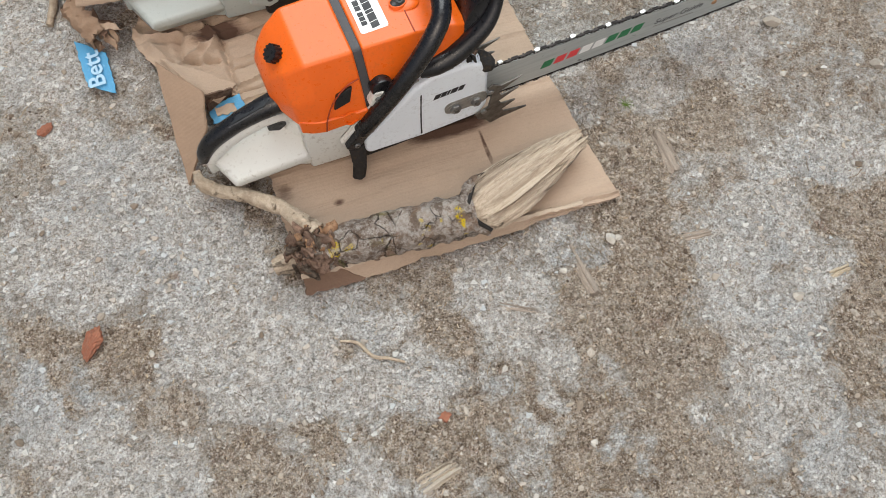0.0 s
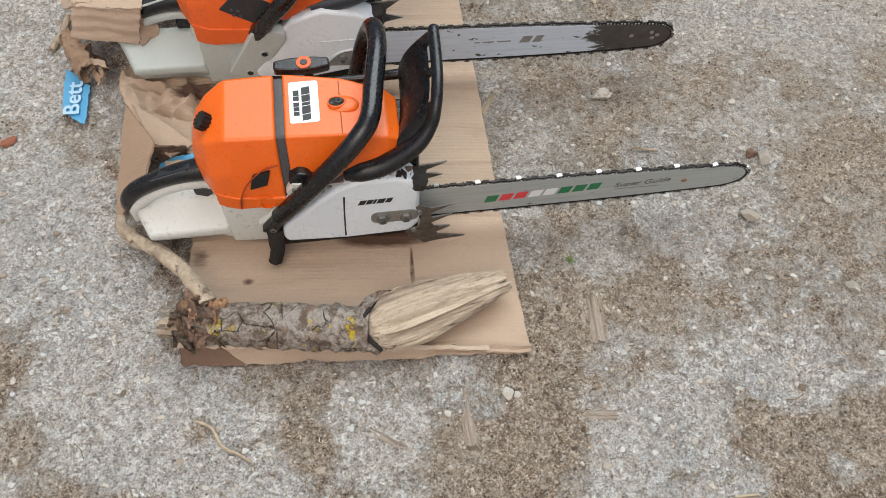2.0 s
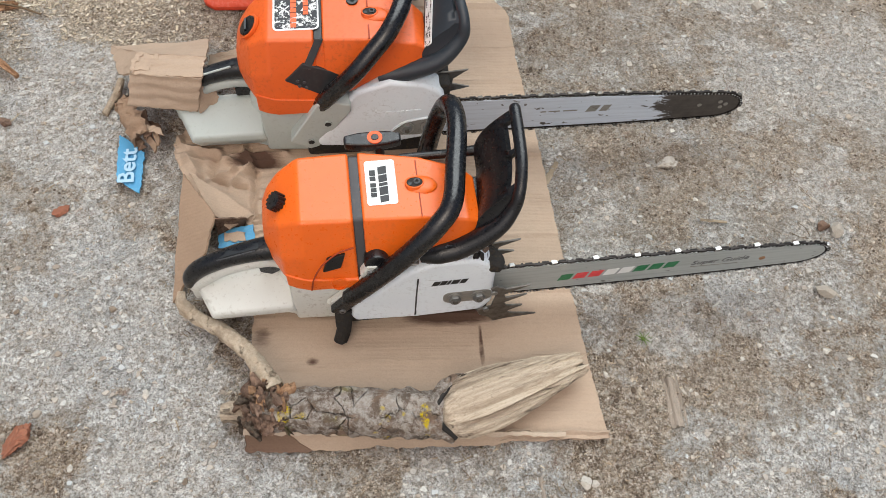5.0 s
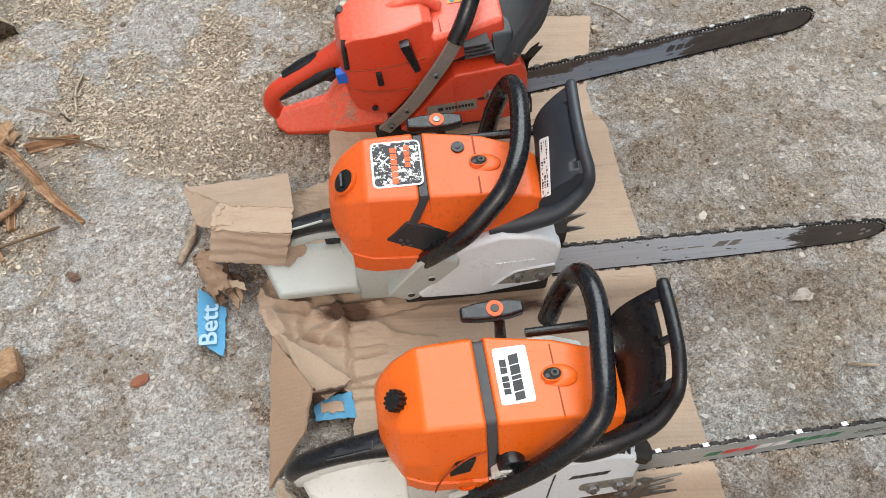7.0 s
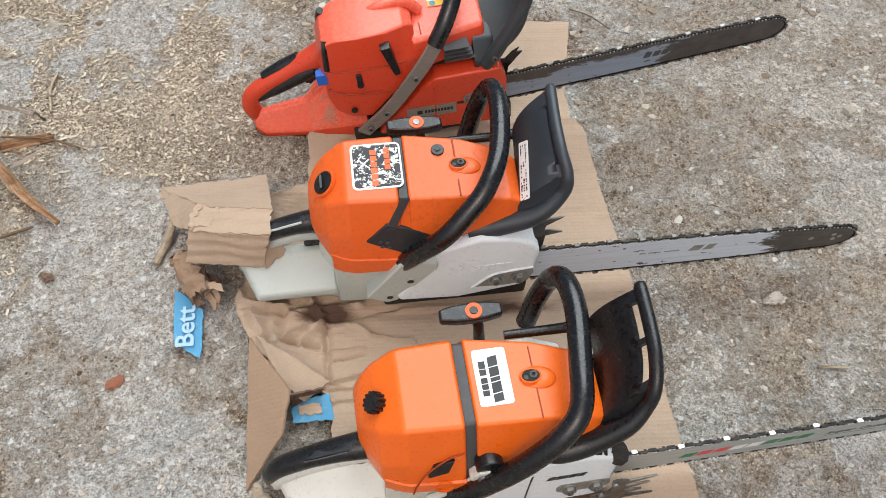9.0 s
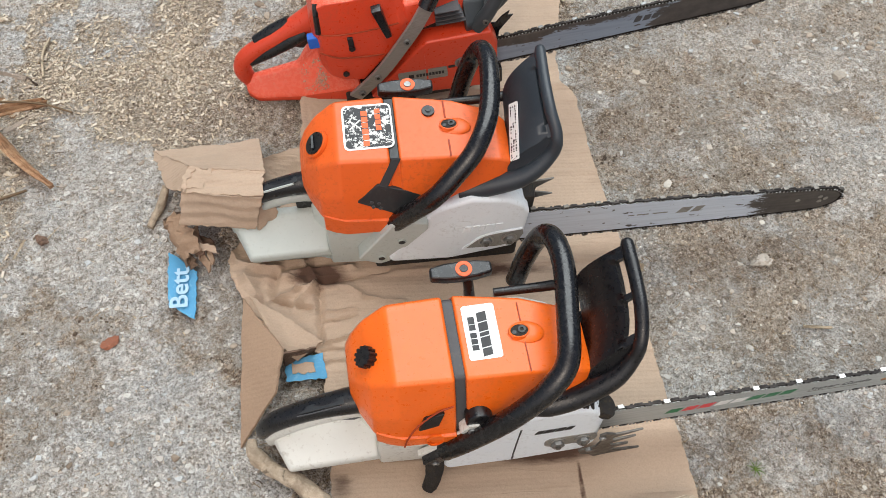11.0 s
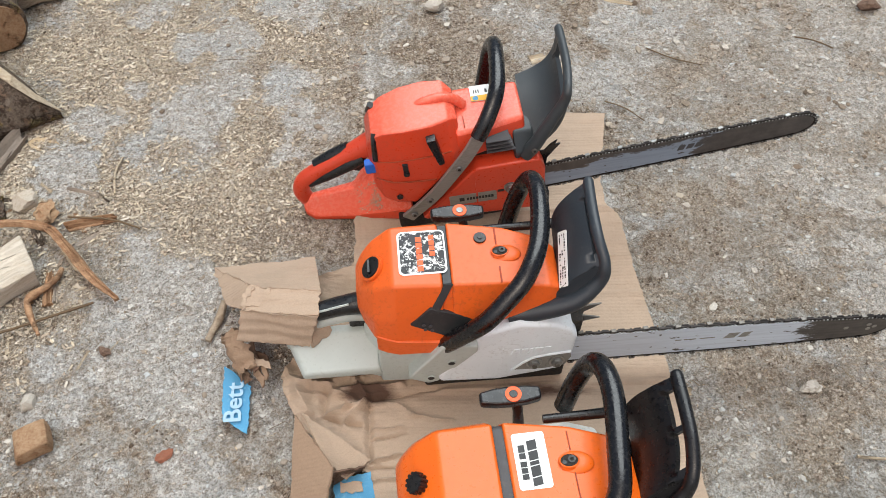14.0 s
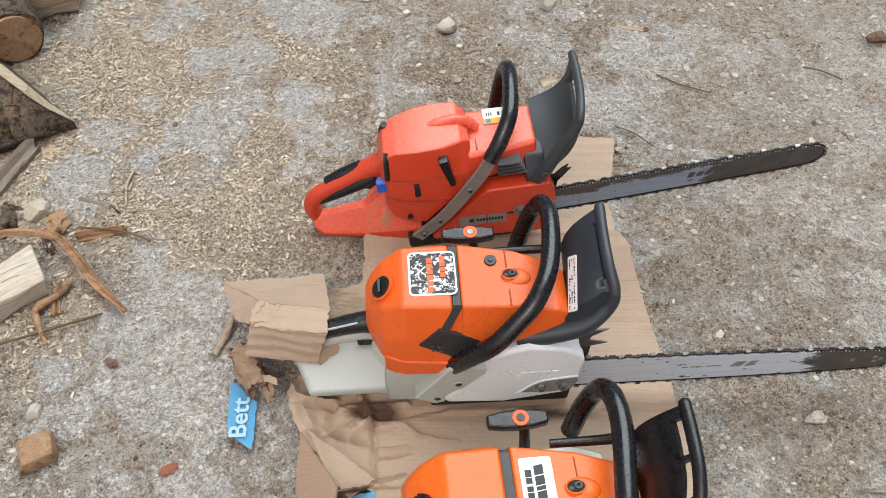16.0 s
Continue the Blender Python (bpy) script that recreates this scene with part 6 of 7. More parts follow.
    part("screw_slot", loft([[(-0.098 + a, -0.0585 - k, z) for a, z in ((-0.0045, 0.160), (0.0045, 0.160), (0.0045, 0.188), (-0.0045, 0.188))] for k in (-0.004, 0.0012)], 0.001), M_INK, cover, "dark slot round a screw")
    part("latch", tube([(-0.146, -0.044, 0.196), (-0.143, -0.034, 0.226), (-0.140, -0.024, 0.240)], 0.005, 8, 4), M_BLACK, cover)
    part("latch", tube([(-0.150, 0.050, 0.190), (-0.146, 0.046, 0.226), (-0.140, 0.040, 0.244)], 0.006, 8, 4), M_BLACK, cover)
    shroud = part("cylinder_shroud", loft([
        ring(-0.006, [(-0.050, 0.160), (-0.044, 0.198), (-0.032, 0.218), (0.066, 0.222), (0.082, 0.196), (0.086, 0.140)]),
        ring(0.050, [(-0.042, 0.170), (-0.038, 0.196), (-0.028, 0.216), (0.068, 0.221), (0.080, 0.196), (0.084, 0.140)]),
        ring(0.116, [(-0.028, 0.166), (-0.024, 0.188), (-0.012, 0.212), (0.068, 0.218), (0.078, 0.190), (0.082, 0.140)])], 0.007, 3), M_RED_PALE, saw, "red cylinder shroud, top paled by fading and painted sky glare")
    fade_glare_tops(shroud)
    lab = sticker("sticker", (0.032, 0.030, 0.2195), (1, 0, -0.03), (0, 1, 0.04), 0.052, 0.036, M_STICKER, shroud, "white and yellow certification sticker", 0.001, 0.0008, 0.002)
    sticker("yellow_strip", (0.032, 0.030, 0.2206), (1, 0, -0.03), (0, 1, 0.04), 0.052, 0.012, M_YELLOW, lab, "", 0.001, 0.0003, 0.001)
    part("blue_sign", disc((0.040, 0.036, 0.2220), (0, 0, 1), 0.005, 0.0008, 16), M_PRINT, lab)
    marks("small_print", [(0.006, 0.006, 0.002, 0.008), (0.010, 0.006, 0.002, 0.008), (0.014, 0.006, 0.002, 0.008), (0.026, 0.006, 0.004, 0.008), (0.034, 0.004, 0.003, 0.010)], (1, 0, -0.03), (0, 1, 0.04), (0.032, 0.042, 0.2206), M_INK, lab, 0.001, 0.0003)
    for y0 in (0.044, 0.0):
        part("groove", block((0.0115, y0 - 0.024, 0.2185), (0.0132, y0, 0.2212)), M_GROOVE, shroud)
    part("engine", loft([ring(-0.110, [(-0.030, 0.02), (-0.034, 0.15), (0.080, 0.18), (0.080, 0.02)]), ring(0.126, [(-0.026, 0.02), (-0.028, 0.160), (0.070, 0.18), (0.070, 0.02)])], 0.004), M_GRIME, saw, "oily dark engine")
    for i in range(4):
        part("cooling_fin", block((0.044, -0.050, 0.172 + 0.0085 * i), (0.094 - 0.003 * i, -0.01, 0.1742 + 0.0085 * i), 0.0004, 1), M_STRIP, saw)
    clutch = part("clutch_cover", prism([(-0.086, 0.036), (-0.078, 0.030), (0.130, 0.014), (0.142, 0.024), (0.144, 0.120), (0.134, 0.150), (0.022, 0.150), (0.004, 0.134)], "y", -0.062, -0.020, 0.006, 3), M_RED, saw, "red-orange clutch cover")
    sticker("badge", (-0.032, -0.0622, 0.062), (1, 0, -0.03), (0, 0, 1), 0.086, 0.026, M_ALU, clutch, "silver name badge", 0.0, 0.001, 0.003)
    marks("bold_print", [(0.020, 0, 0.009, 0.009)] + [(0.033 + 0.0056 * i, 0.001, 0.0042, 0.007) for i in range(9)], (1, 0, -0.03), (0, 0, 1), (-0.034, -0.0632, 0.071), M_INK, clutch, 0.0001, 0.0004)
    nut = part("bar_nut", disc((0.080, -0.066, 0.088), (0, -1, 0), 0.010, 0.010, 6, 0.001), M_STEEL, clutch, "hex bar nut")
    part("washer", disc((0.080, -0.0625, 0.088), (0, -1, 0), 0.0125, 0.002, 18), M_ALU, nut)
    part("stud", disc((0.080, -0.072, 0.088), (0, -1, 0), 0.0045, 0.005, 12), M_DOG, nut)
    part("slot", prism(rounded(0.012, 0.005, 0.002), "y", -0.0632, -0.060), M_INK, clutch)
    for v in clutch.children[-1].data.vertices:
        v.co.x, v.co.z = v.co.x + 0.056, v.co.z + 0.080
    part("ridge", prism([(0.016, 0.034), (0.019, 0.034), (0.021, 0.130), (0.018, 0.130)], "y", -0.0636, -0.060), M_RED, clutch)
    part("base_plate", block((-0.13, -0.056, 0.006), (0.10, 0.080, 0.036), 0.006), M_GRIME, saw)
    part("front_buffer", block((0.132, -0.060, 0.012), (0.152, -0.044, 0.050), 0.004), M_BLACK, saw, "black rubber buffer")
    br = part("handle_bracket", loft([[Vector(p) + Vector((dx, 0, dz)) + Vector((0, k, 0)) for dx, dz, k in ((-0.009, 0.008, -0.003), (0.009, -0.008, -0.003), (0.009, -0.008, 0.004), (-0.009, 0.008, 0.004))] for p in smooth_path([(-0.112, -0.068, 0.054), (-0.060, -0.072, 0.108), (-0.015, -0.071, 0.166), (0.012, -0.066, 0.200), (0.036, -0.056, 0.232)], 5)], 0.0015), M_ALU, saw, "bare aluminium handle bracket")
    for x, z in ((-0.098, 0.068), (-0.066, 0.102), (-0.008, 0.174)):
        screw((x, -0.0752, z), (0, -1, 0), 0.0062, br)
    part("front_handle", tube([(0.030, -0.058, 0.225), (0.052, -0.042, 0.256), (0.072, -0.008, 0.278), (0.082, 0.050, 0.284), (0.086, 0.100, 0.276), (0.082, 0.122, 0.254), (0.072, 0.122, 0.215), (0.058, 0.112, 0.160)], 0.0135, 18, 8), M_RUBBER, saw, "black wrap handle")
    guard = hand_guard(saw, [(0.122, 0.092, 0.205), (0.120, 0.05, 0.203), (0.114, 0.0, 0.186), (0.108, -0.046, 0.156)], [(0.200, 0.112, 0.278), (0.198, 0.066, 0.279), (0.194, 0.018, 0.279), (0.185, -0.030, 0.276)], M_GUARD, "dark grey hand guard", ((0.12, 0.86),), 0.008, 0.0078, 0.70, (0.020, 0, -0.016), (((0.178, -0.037, 0.254), 0.0090), ((0.152, -0.044, 0.214), 0.0105), ((0.128, -0.050, 0.178), 0.0125), ((0.110, -0.048, 0.152), 0.013)))
    part("guard_base", loft([ring(0.092, [(-0.050, 0.130), (-0.056, 0.165), (-0.030, 0.196), (0.075, 0.200), (0.075, 0.130)]), ring(0.128, [(-0.040, 0.128), (-0.046, 0.160), (-0.026, 0.190), (0.075, 0.196), (0.075, 0.128)])], 0.005), M_GUARD, guard)
    screw((0.124, -0.062, 0.174), (0, -1, 0.2), 0.005, guard, M_DOG)
    part("spike_plate", prism([(0.130, 0.10), (0.150, 0.10), (0.152, 0.118), (0.176, 0.150), (0.166, 0.150), (0.170, 0.160), (0.158, 0.152), (0.146, 0.138), (0.130, 0.14)], "y", -0.034, -0.031, 0.0005, 1), M_BLACK, saw, "black spike plate")
    rnd = random.Random(9)
    dust = bmesh.new()
    for _ in range(420):
        f = rnd.triangular(0.02, 0.98, 0.6)
        x = rnd.triangular(-0.205, -0.152, -0.164)
        k = min(1.15, (x + 0.205) / 0.045)
        y, z = (0.016 - 0.012 * k) * (1 - f) + (-0.018 - 0.010 * k) * f, (0.066 + 0.038 * k) * (1 - f) + (0.022 + 0.008 * k) * f
        size = rnd.uniform(0.0004, 0.0014)
        add_box(dust, Matrix.Translation((x, y - 0.0008, z + 0.0008)) @ Euler((rnd.uniform(0, 3), rnd.uniform(0, 3), 0)).to_matrix().to_4x4(), (size * 2, size, size))
    part("caught_sawdust", dust, M_DUST, saw, "sawdust caught on the tank")
    return saw


SAW_C = pose(0.10, 1.30, 0.022, 0, -6, 6)
third_saw = red_saw(SAW_C, "red chainsaw with grey guard and worn dark bar on cardboard")
bar = guide_bar(third_saw, -0.045, (0.10, 0.628, 0.080, 0.112, 0.0265, 0.022), M_BAR3, "worn dark guide bar with scraped paint", 0.0118, 5, M_STEEL)
marks("faded_print", [(0.0, 0.0, 0.012, 0.012), (0.016, 0.0, 0.012, 0.012), (0.031, 0.0, 0.012, 0.012)], (1, 0, 0.06), (0, 0, 1), (0.385, -0.0472, 0.093), M_STRIP, bar, 0.0, 0.0003, 0.3)

# ---- loose things on the yard ----
rng = random.Random(11)


def lie(name, bm, material, x, y, turn, label, category, group="", sink=0.003, tip=0.0):
    """Sets a small thing on the ground, its lowest point a little sunk in."""
    low = min(v.co.z for v in bm.verts)
    bmesh.ops.translate(bm, verts=bm.verts, vec=(0, 0, -low))
    ob = part(name, bm, material, None, label, 18 if name == "stone" else 45)
    ob.matrix_world = pose(x, y, height_at(x, y) - sink, tip, 0, turn)
    return tagged(ob, label, category, group)


def chip(l, w_, t, seed, taper=0.6):
    """A splinter of wood: a bent, tapered slab with broken ends."""
    r = random.Random(seed)
    rings = []
    ridge = [r.uniform(0.45, 1.15) for _ in range(11)]
    fray = [r.uniform(-0.06, 0.06) for _ in range(11)]
    for i in range(9):
        f = i / 8
        k = (1 - (1 - taper) * f) * r.uniform(0.92, 1.06)
        bend = 0.05 * l * math.sin(f * 3.0 + seed)
        end = (f < 0.01) + (f > 0.99)
        top = [((f - 0.5 + fray[q] * end) * l, (-1 + 0.2 * q) * w_ / 2 * k + bend * 0.3, t * ridge[q] * r.uniform(0.9, 1.1) * (1 - 0.5 * abs(-1 + 0.2 * q) ** 3) + bend * 0.1) for q in range(11)]
        rings.append(top + [((f - 0.5) * l, s * w_ / 2 * k + bend * 0.3, bend * 0.1) for s in (0.9, 0.0, -0.9)])
    return loft(rings)


for x, y, l, w_, t, a, m, lab in (
        (0.601, 0.452, 0.078, 0.033, 0.007, 92, M_GREYWOOD, "flat grey wood splinter on concrete"),
        (0.384, 0.296, 0.088, 0.022, 0.007, 98, M_GREYWOOD, "long tapered grey wood splinter on concrete"),
        (0.448, 0.878, 0.050, 0.012, 0.006, 62, M_CHIP, "tan wood splinter beside the cardboard"),
        (0.588, 0.297, 0.046, 0.018, 0.005, -6, M_GREYWOOD, "small grey wood chip in the dirt"),
        (0.063, 0.060, 0.066, 0.030, 0.010, 14, M_PALEWOOD, "pale fresh wood chip on concrete"),
        (0.785, 0.168, 0.036, 0.018, 0.006, 4, M_CHIP, "short pale wood chip in the dirt"),
        (0.828, 0.170, 0.034, 0.006, 0.004, -58, M_CHIP, "thin pale splinter in the dirt"),
        (0.842, 0.164, 0.030, 0.006, 0.004, -62, M_CHIP, "thin pale splinter in the dirt"),
        (0.262, 0.268, 0.060, 0.012, 0.005, -30, M_GREYWOOD, "dark weathered splinter on concrete"),
        (0.279, 1.714, 0.036, 0.030, 0.008, 20, M_CHIP, "pale square wood chip on gravel"),
        (0.494, 1.908, 0.066, 0.016, 0.006, -18, M_CHIP, "long pale wood chip on gravel"),
        (-0.617, 1.267, 0.090, 0.024, 0.014, 16, M_STRIPBARK, "curled brown bark chunk on sawdust"),
        (-0.612, 1.232, 0.060, 0.018, 0.006, 38, M_GREYWOOD, "flat grey splinter on sawdust"),
        (-0.660, 1.120, 0.070, 0.020, 0.010, 100, M_STRIPBARK, "tan bark shred on sawdust"),
        (-0.762, 1.050, 0.070, 0.024, 0.010, 20, M_GREYWOOD, "grey wood shred on sawdust"),
        (-0.800, 1.020, 0.060, 0.020, 0.010, 10, M_CHIP, "pale wood shred on sawdust"),
        (-0.800, 1.110, 0.060, 0.030, 0.012, -30, M_DARKBARK, "dark bark flake on sawdust"),
        (-0.520, 1.000, 0.040, 0.006, 0.004, 50, M_CHIP, "thin pale shaving on concrete"),
        (-0.565, 0.975, 0.036, 0.005, 0.004, 70, M_CHIP, "thin pale shaving on concrete"),
        (-0.842, 1.400, 0.190, 0.044, 0.030, 72, M_GREYWOOD, "grey split plank on sawdust")):
    lie("wood_chip" if l < 0.15 else "plank", chip(l, w_, t, int(abs(x * 1000)), 0.75), m, x, y, a, lab, "wood chip" if l < 0.15 else "plank", "wood chips on the yard" if l < 0.15 else "")

leaf_rings = [[((f - 0.5) * 0.070, s * k, 0.002 + 0.006 * abs(s) + dz) for s, dz in ((-1, 0.0), (-0.4, 0.0), (0.4, 0.0), (1, 0.0), (0.4, 0.0012), (-0.4, 0.0012))] for f, k in ((0, 0.001), (0.1, 0.009), (0.22, 0.016), (0.32, 0.013), (0.45, 0.019), (0.58, 0.017), (0.68, 0.011), (0.8, 0.012), (0.92, 0.007), (1.0, 0.001))]
lie("leaf", loft(leaf_rings), M_LEAF, -0.762, 1.474, -12, "dry curled tan leaf on sawdust", "leaf")

lie("stone", broken((0.017, 0.0125, 0.008), 44), M_STONE, 0.660, 0.895, 20, "pale limestone bit on dirt", "stone", "stones on the yard")
for x, y, r, m, lab in (
        (0.447, 0.330, 0.011, M_STONE, "small grey stone on concrete"), (-0.379, 0.412, 0.019, M_BRICKBIT, "crumbly reddish brick bit on concrete"),
        (-0.635, 0.894, 0.014, M_STONE, "pale bluish stone on concrete"), (-0.625, 1.563, 0.011, M_STONE, "grey stone on sawdust"), (1.082, 1.869, 0.024, M_KNOT, "brown stone on gravel"),
        (-0.397, 0.802, 0.010, M_BRICKBIT, "dark reddish bit on concrete"), (0.918, 1.286, 0.012, M_STONE, "white stone on gravel"), (0.931, 1.30, 0.007, M_STONE, "white stone on gravel"),
        (0.937, 0.754, 0.014, M_STONE, "pale grey stone in the dirt"), (0.916, 0.764, 0.012, M_KNOT, "dark brown clod in the dirt"), (1.033, 0.500, 0.011, M_STONE, "pale stone in the dirt"), (0.10, 0.14, 0.008, M_BRICKBIT, "tan clod on concrete"), (0.885, 0.635, 0.014, M_STONE, "pale stone by the bar"), (0.30, 1.99, 0.022, M_STONE, "pale stone on gravel"),
        (0.02, 1.62, 0.018, M_STONE, "grey stone on gravel"), (-0.03, 1.58, 0.014, M_STONE, "grey stone on gravel"), (0.05, 1.90, 0.024, M_STONE, "grey stone on gravel"), (-0.53, 0.99, 0.012, M_KNOT, "dark clod on concrete"), (0.70, 0.15, 0.009, M_STONE, "small stone in the dirt")):
    lie("stone", (broken if m is M_BRICKBIT else rock)((r * (1.25 if m is M_BRICKBIT else 1.0), r * rng.uniform(0.7, 1.0), r * rng.uniform(0.5, 0.7) * (0.7 if m is M_BRICKBIT else 1.0)), rng.randint(0, 999)), m, x, y, rng.uniform(0, 360), lab, "stone", "stones on the yard")


def stick(points, radius, material, label, category="twig", rough=0.3):
    bm = tube([(x, y, z) for x, y, z in points], radius, 8, 6, 1.0, rough, len(points))
    return tagged(part("twig", bm, material, None, label, 60), label, category, "twigs on the yard")


stick([(-0.020, 0.300, 0.005), (0.005, 0.288, 0.007), (0.022, 0.262, 0.005), (0.045, 0.250, 0.008), (0.066, 0.238, 0.005)], [0.002, 0.003, 0.003, 0.0025, 0.002], M_BRANCH, "curly pale twig on concrete")
stick([(-0.334, 1.076, 0.02), (-0.342, 1.045, 0.010), (-0.356, 1.004, 0.007)], [0.006, 0.008, 0.006], M_BRANCH, "short brown stick beside the cardboard")
stick([(-0.590, 1.430, 0.006), (-0.594, 1.385, 0.010), (-0.586, 1.335, 0.006)], 0.0022, M_CHIP, "dry straw stalk on sawdust")
stick([(-0.66, 1.275, 0.012), (-0.58, 1.268, 0.012), (-0.52, 1.250, 0.006)], 0.002, M_TWIG, "thin dark twig on sawdust")
stick([(-0.78, 1.00, 0.012), (-0.68, 1.04, 0.010), (-0.57, 1.085, 0.008)], 0.0025, M_TWIG, "thin dark twig on sawdust")
stick([(0.529, 1.737, 0.006), (0.583, 1.702, 0.006), (0.644, 1.679, 0.006)], 0.0014, M_TWIG, "thin brown twig on gravel")
stick([(0.878, 1.769, 0.006), (0.919, 1.756, 0.006), (0.956, 1.728, 0.006)], 0.0016, M_TWIG, "thin brown twig on gravel")
stick([(0.411, 1.570, 0.006), (0.451, 1.549, 0.006), (0.487, 1.511, 0.006)], 0.0013, M_TWIG, "thin brown twig on gravel")
stick([(0.70, 0.775, 0.006), (0.745, 0.770, 0.006)], 0.0025, M_CHIP, "pale straw on dirt")
stick([(0.10, 1.62, 0.005), (0.13, 1.585, 0.006)], 0.0022, M_CHIP, "pale straw on gravel")

stick([(-0.642, 1.157, 0.012), (-0.648, 1.128, 0.014), (-0.685, 1.096, 0.010), (-0.678, 1.068, 0.010), (-0.650, 1.022, 0.008)], [0.004, 0.006, 0.007, 0.006, 0.003], M_STRIPBARK, "torn tan bark strip on sawdust", "bark", 0.5)
# the long curled bark strip
strip = bmesh.new()
pts = smooth_path([(-0.83, 1.22, 0.03), (-0.765, 1.24, 0.035), (-0.690, 1.236, 0.03), (-0.640, 1.200, 0.022), (-0.585, 1.140, 0.014), (-0.528, 1.088, 0.010)], 8)
rings = []
for i, p in enumerate(pts):
    d = (pts[min(i + 1, len(pts) - 1)] - pts[max(i - 1, 0)]).normalized()
    s = d.cross(Vector((0, 0, 1))).normalized()
    up = s.cross(d)
    tw = radians(35 * math.sin(i * 0.16))
    s2, u2 = s * math.cos(tw) + up * math.sin(tw), up * math.cos(tw) - s * math.sin(tw)
    w_ = 0.0082 * (1 + 0.35 * noise.noise(Vector((i * 0.4, 0, 0))))
    k = 1 - 0.5 * max(0, i - 32) / 9
    rings.append([p + s2 * w_ * k * a - u2 * 0.002 for a in (-0.8, 0.0, 0.8)] + [p + s2 * w_ * k * (1 - 0.125 * q) * (1 + 0.15 * noise.noise(Vector((i * 0.6, q, 3)))) + u2 * (0.004 + 0.0035 * noise.noise(Vector((q * 1.7, i * 0.10, 1))) + 0.004 * (abs(1 - 0.125 * q) ** 2)) for q in range(17)])
strip.free()
tagged(part("bark_strip", loft(rings), M_STRIPBARK, None, "long curled tan bark strip lying on sawdust", 60), "", "bark")

lie("wood_chip", lump((0.020, 0.027, 0.012), 4.0, 3, 0.8), M_ORANGEWOOD, -0.703, 1.283, 20, "orange knotty wood chunk on sawdust", "wood chip", "wood chips on the yard")
lie("wood_chip", rock((0.021, 0.024, 0.013), 9), M_PALEWOOD, -0.750, 1.312, 60, "pale broken wood chunk on sawdust", "wood chip", "wood chips on the yard")
lie("wood_chip", lump((0.016, 0.034, 0.012), 13.0, 3, 0.9), M_DARKBARK, -0.800, 1.290, 15, "dark rough bark chunk on sawdust", "wood chip", "wood chips on the yard")
shreds = random.Random(31)
for i in range(34):
    x, y = shreds.uniform(-0.86, -0.60), shreds.uniform(0.96, 1.42)
    if y < 1.10 and x > -0.68:
        continue
    l = shreds.uniform(0.02, 0.07)
    mat, kind_ = shreds.choice([(M_STRIPBARK, "tan bark shred lying on sawdust"), (M_DARKBARK, "dark bark flake lying on sawdust"), (M_GREYWOOD, "grey wood shred lying on sawdust"), (M_CHIP, "pale wood shred lying on sawdust")])
    lie("wood_chip", chip(l, l * shreds.uniform(0.12, 0.3), shreds.uniform(0.003, 0.007), 100 + i, shreds.uniform(0.3, 0.9)), mat, x, y, shreds.uniform(0, 180), kind_, "wood chip", "wood chips on the yard")

# firewood at the edge
half = thing("split_log", pose(-0.80, 1.55, 0), "split log with dark bark and a pale cut face", "log")
sections = []
for dx, front, top, back, h in ((0.060, 0.002, 0.0, -0.002, 0.022), (0.020, -0.020, -0.004, 0.026, 0.060), (-0.013, -0.041, 0.002, 0.050, 0.092), (-0.075, -0.082, 0.046, 0.100, 0.104), (-0.16, -0.11, 0.095, 0.16, 0.108), (-0.30, -0.15, 0.170, 0.24, 0.110)):
    sec = [(dx, front, 0.0), (dx, front - 0.012 * min(1, h * 12), 0.3 * h), (dx, front * 0.7 + top * 0.3 - 0.006, 0.72 * h), (dx, top - 0.006, h * 0.97), (dx, top, h), (dx, top * 0.5 + back * 0.5, h * 0.98), (dx, back, h * 0.6), (dx, back, 0.0)]
    sections.append([(x, y + 0.006 * noise.noise(Vector((x * 30, y * 30, z * 30))), max(0, z + 0.005 * noise.noise(Vector((x * 40, y * 40, z * 40 + 3))))) for x, y, z in sec])
part("bark", loft(sections, 0.002), M_DARKBARK, half, "dark mossy bark", 50)
part("cut_face", loft([[(s[4][0] + 0.004, s[4][1] - 0.004, s[4][2] + 0.001), (s[4][0], s[4][1], s[4][2] + 0.005), (s[5][0], s[5][1], s[5][2] + 0.006), (s[5][0], s[5][1], s[5][2] - 0.004)] for s in sections], 0.001), M_CHIP, half, "pale fresh cut face")
rnd_log = thing("cut_log", pose(-0.912, 1.762, 0.062, 0, 0, -52), "sawn round log showing its orange end grain", "log")
part("bark", tube([(-0.002, 0, 0), (-0.12, 0.01, 0), (-0.30, 0, 0.01)], [0.062, 0.064, 0.066], 26, 6, 1, 0.12, 5), M_DARKBARK, rnd_log, "", 50)
part("end_grain", disc((0.0, 0, 0), (1, 0, 0), 0.056, 0.010, 30, 0.002), M_ORANGEWOOD, rnd_log, "orange end grain")
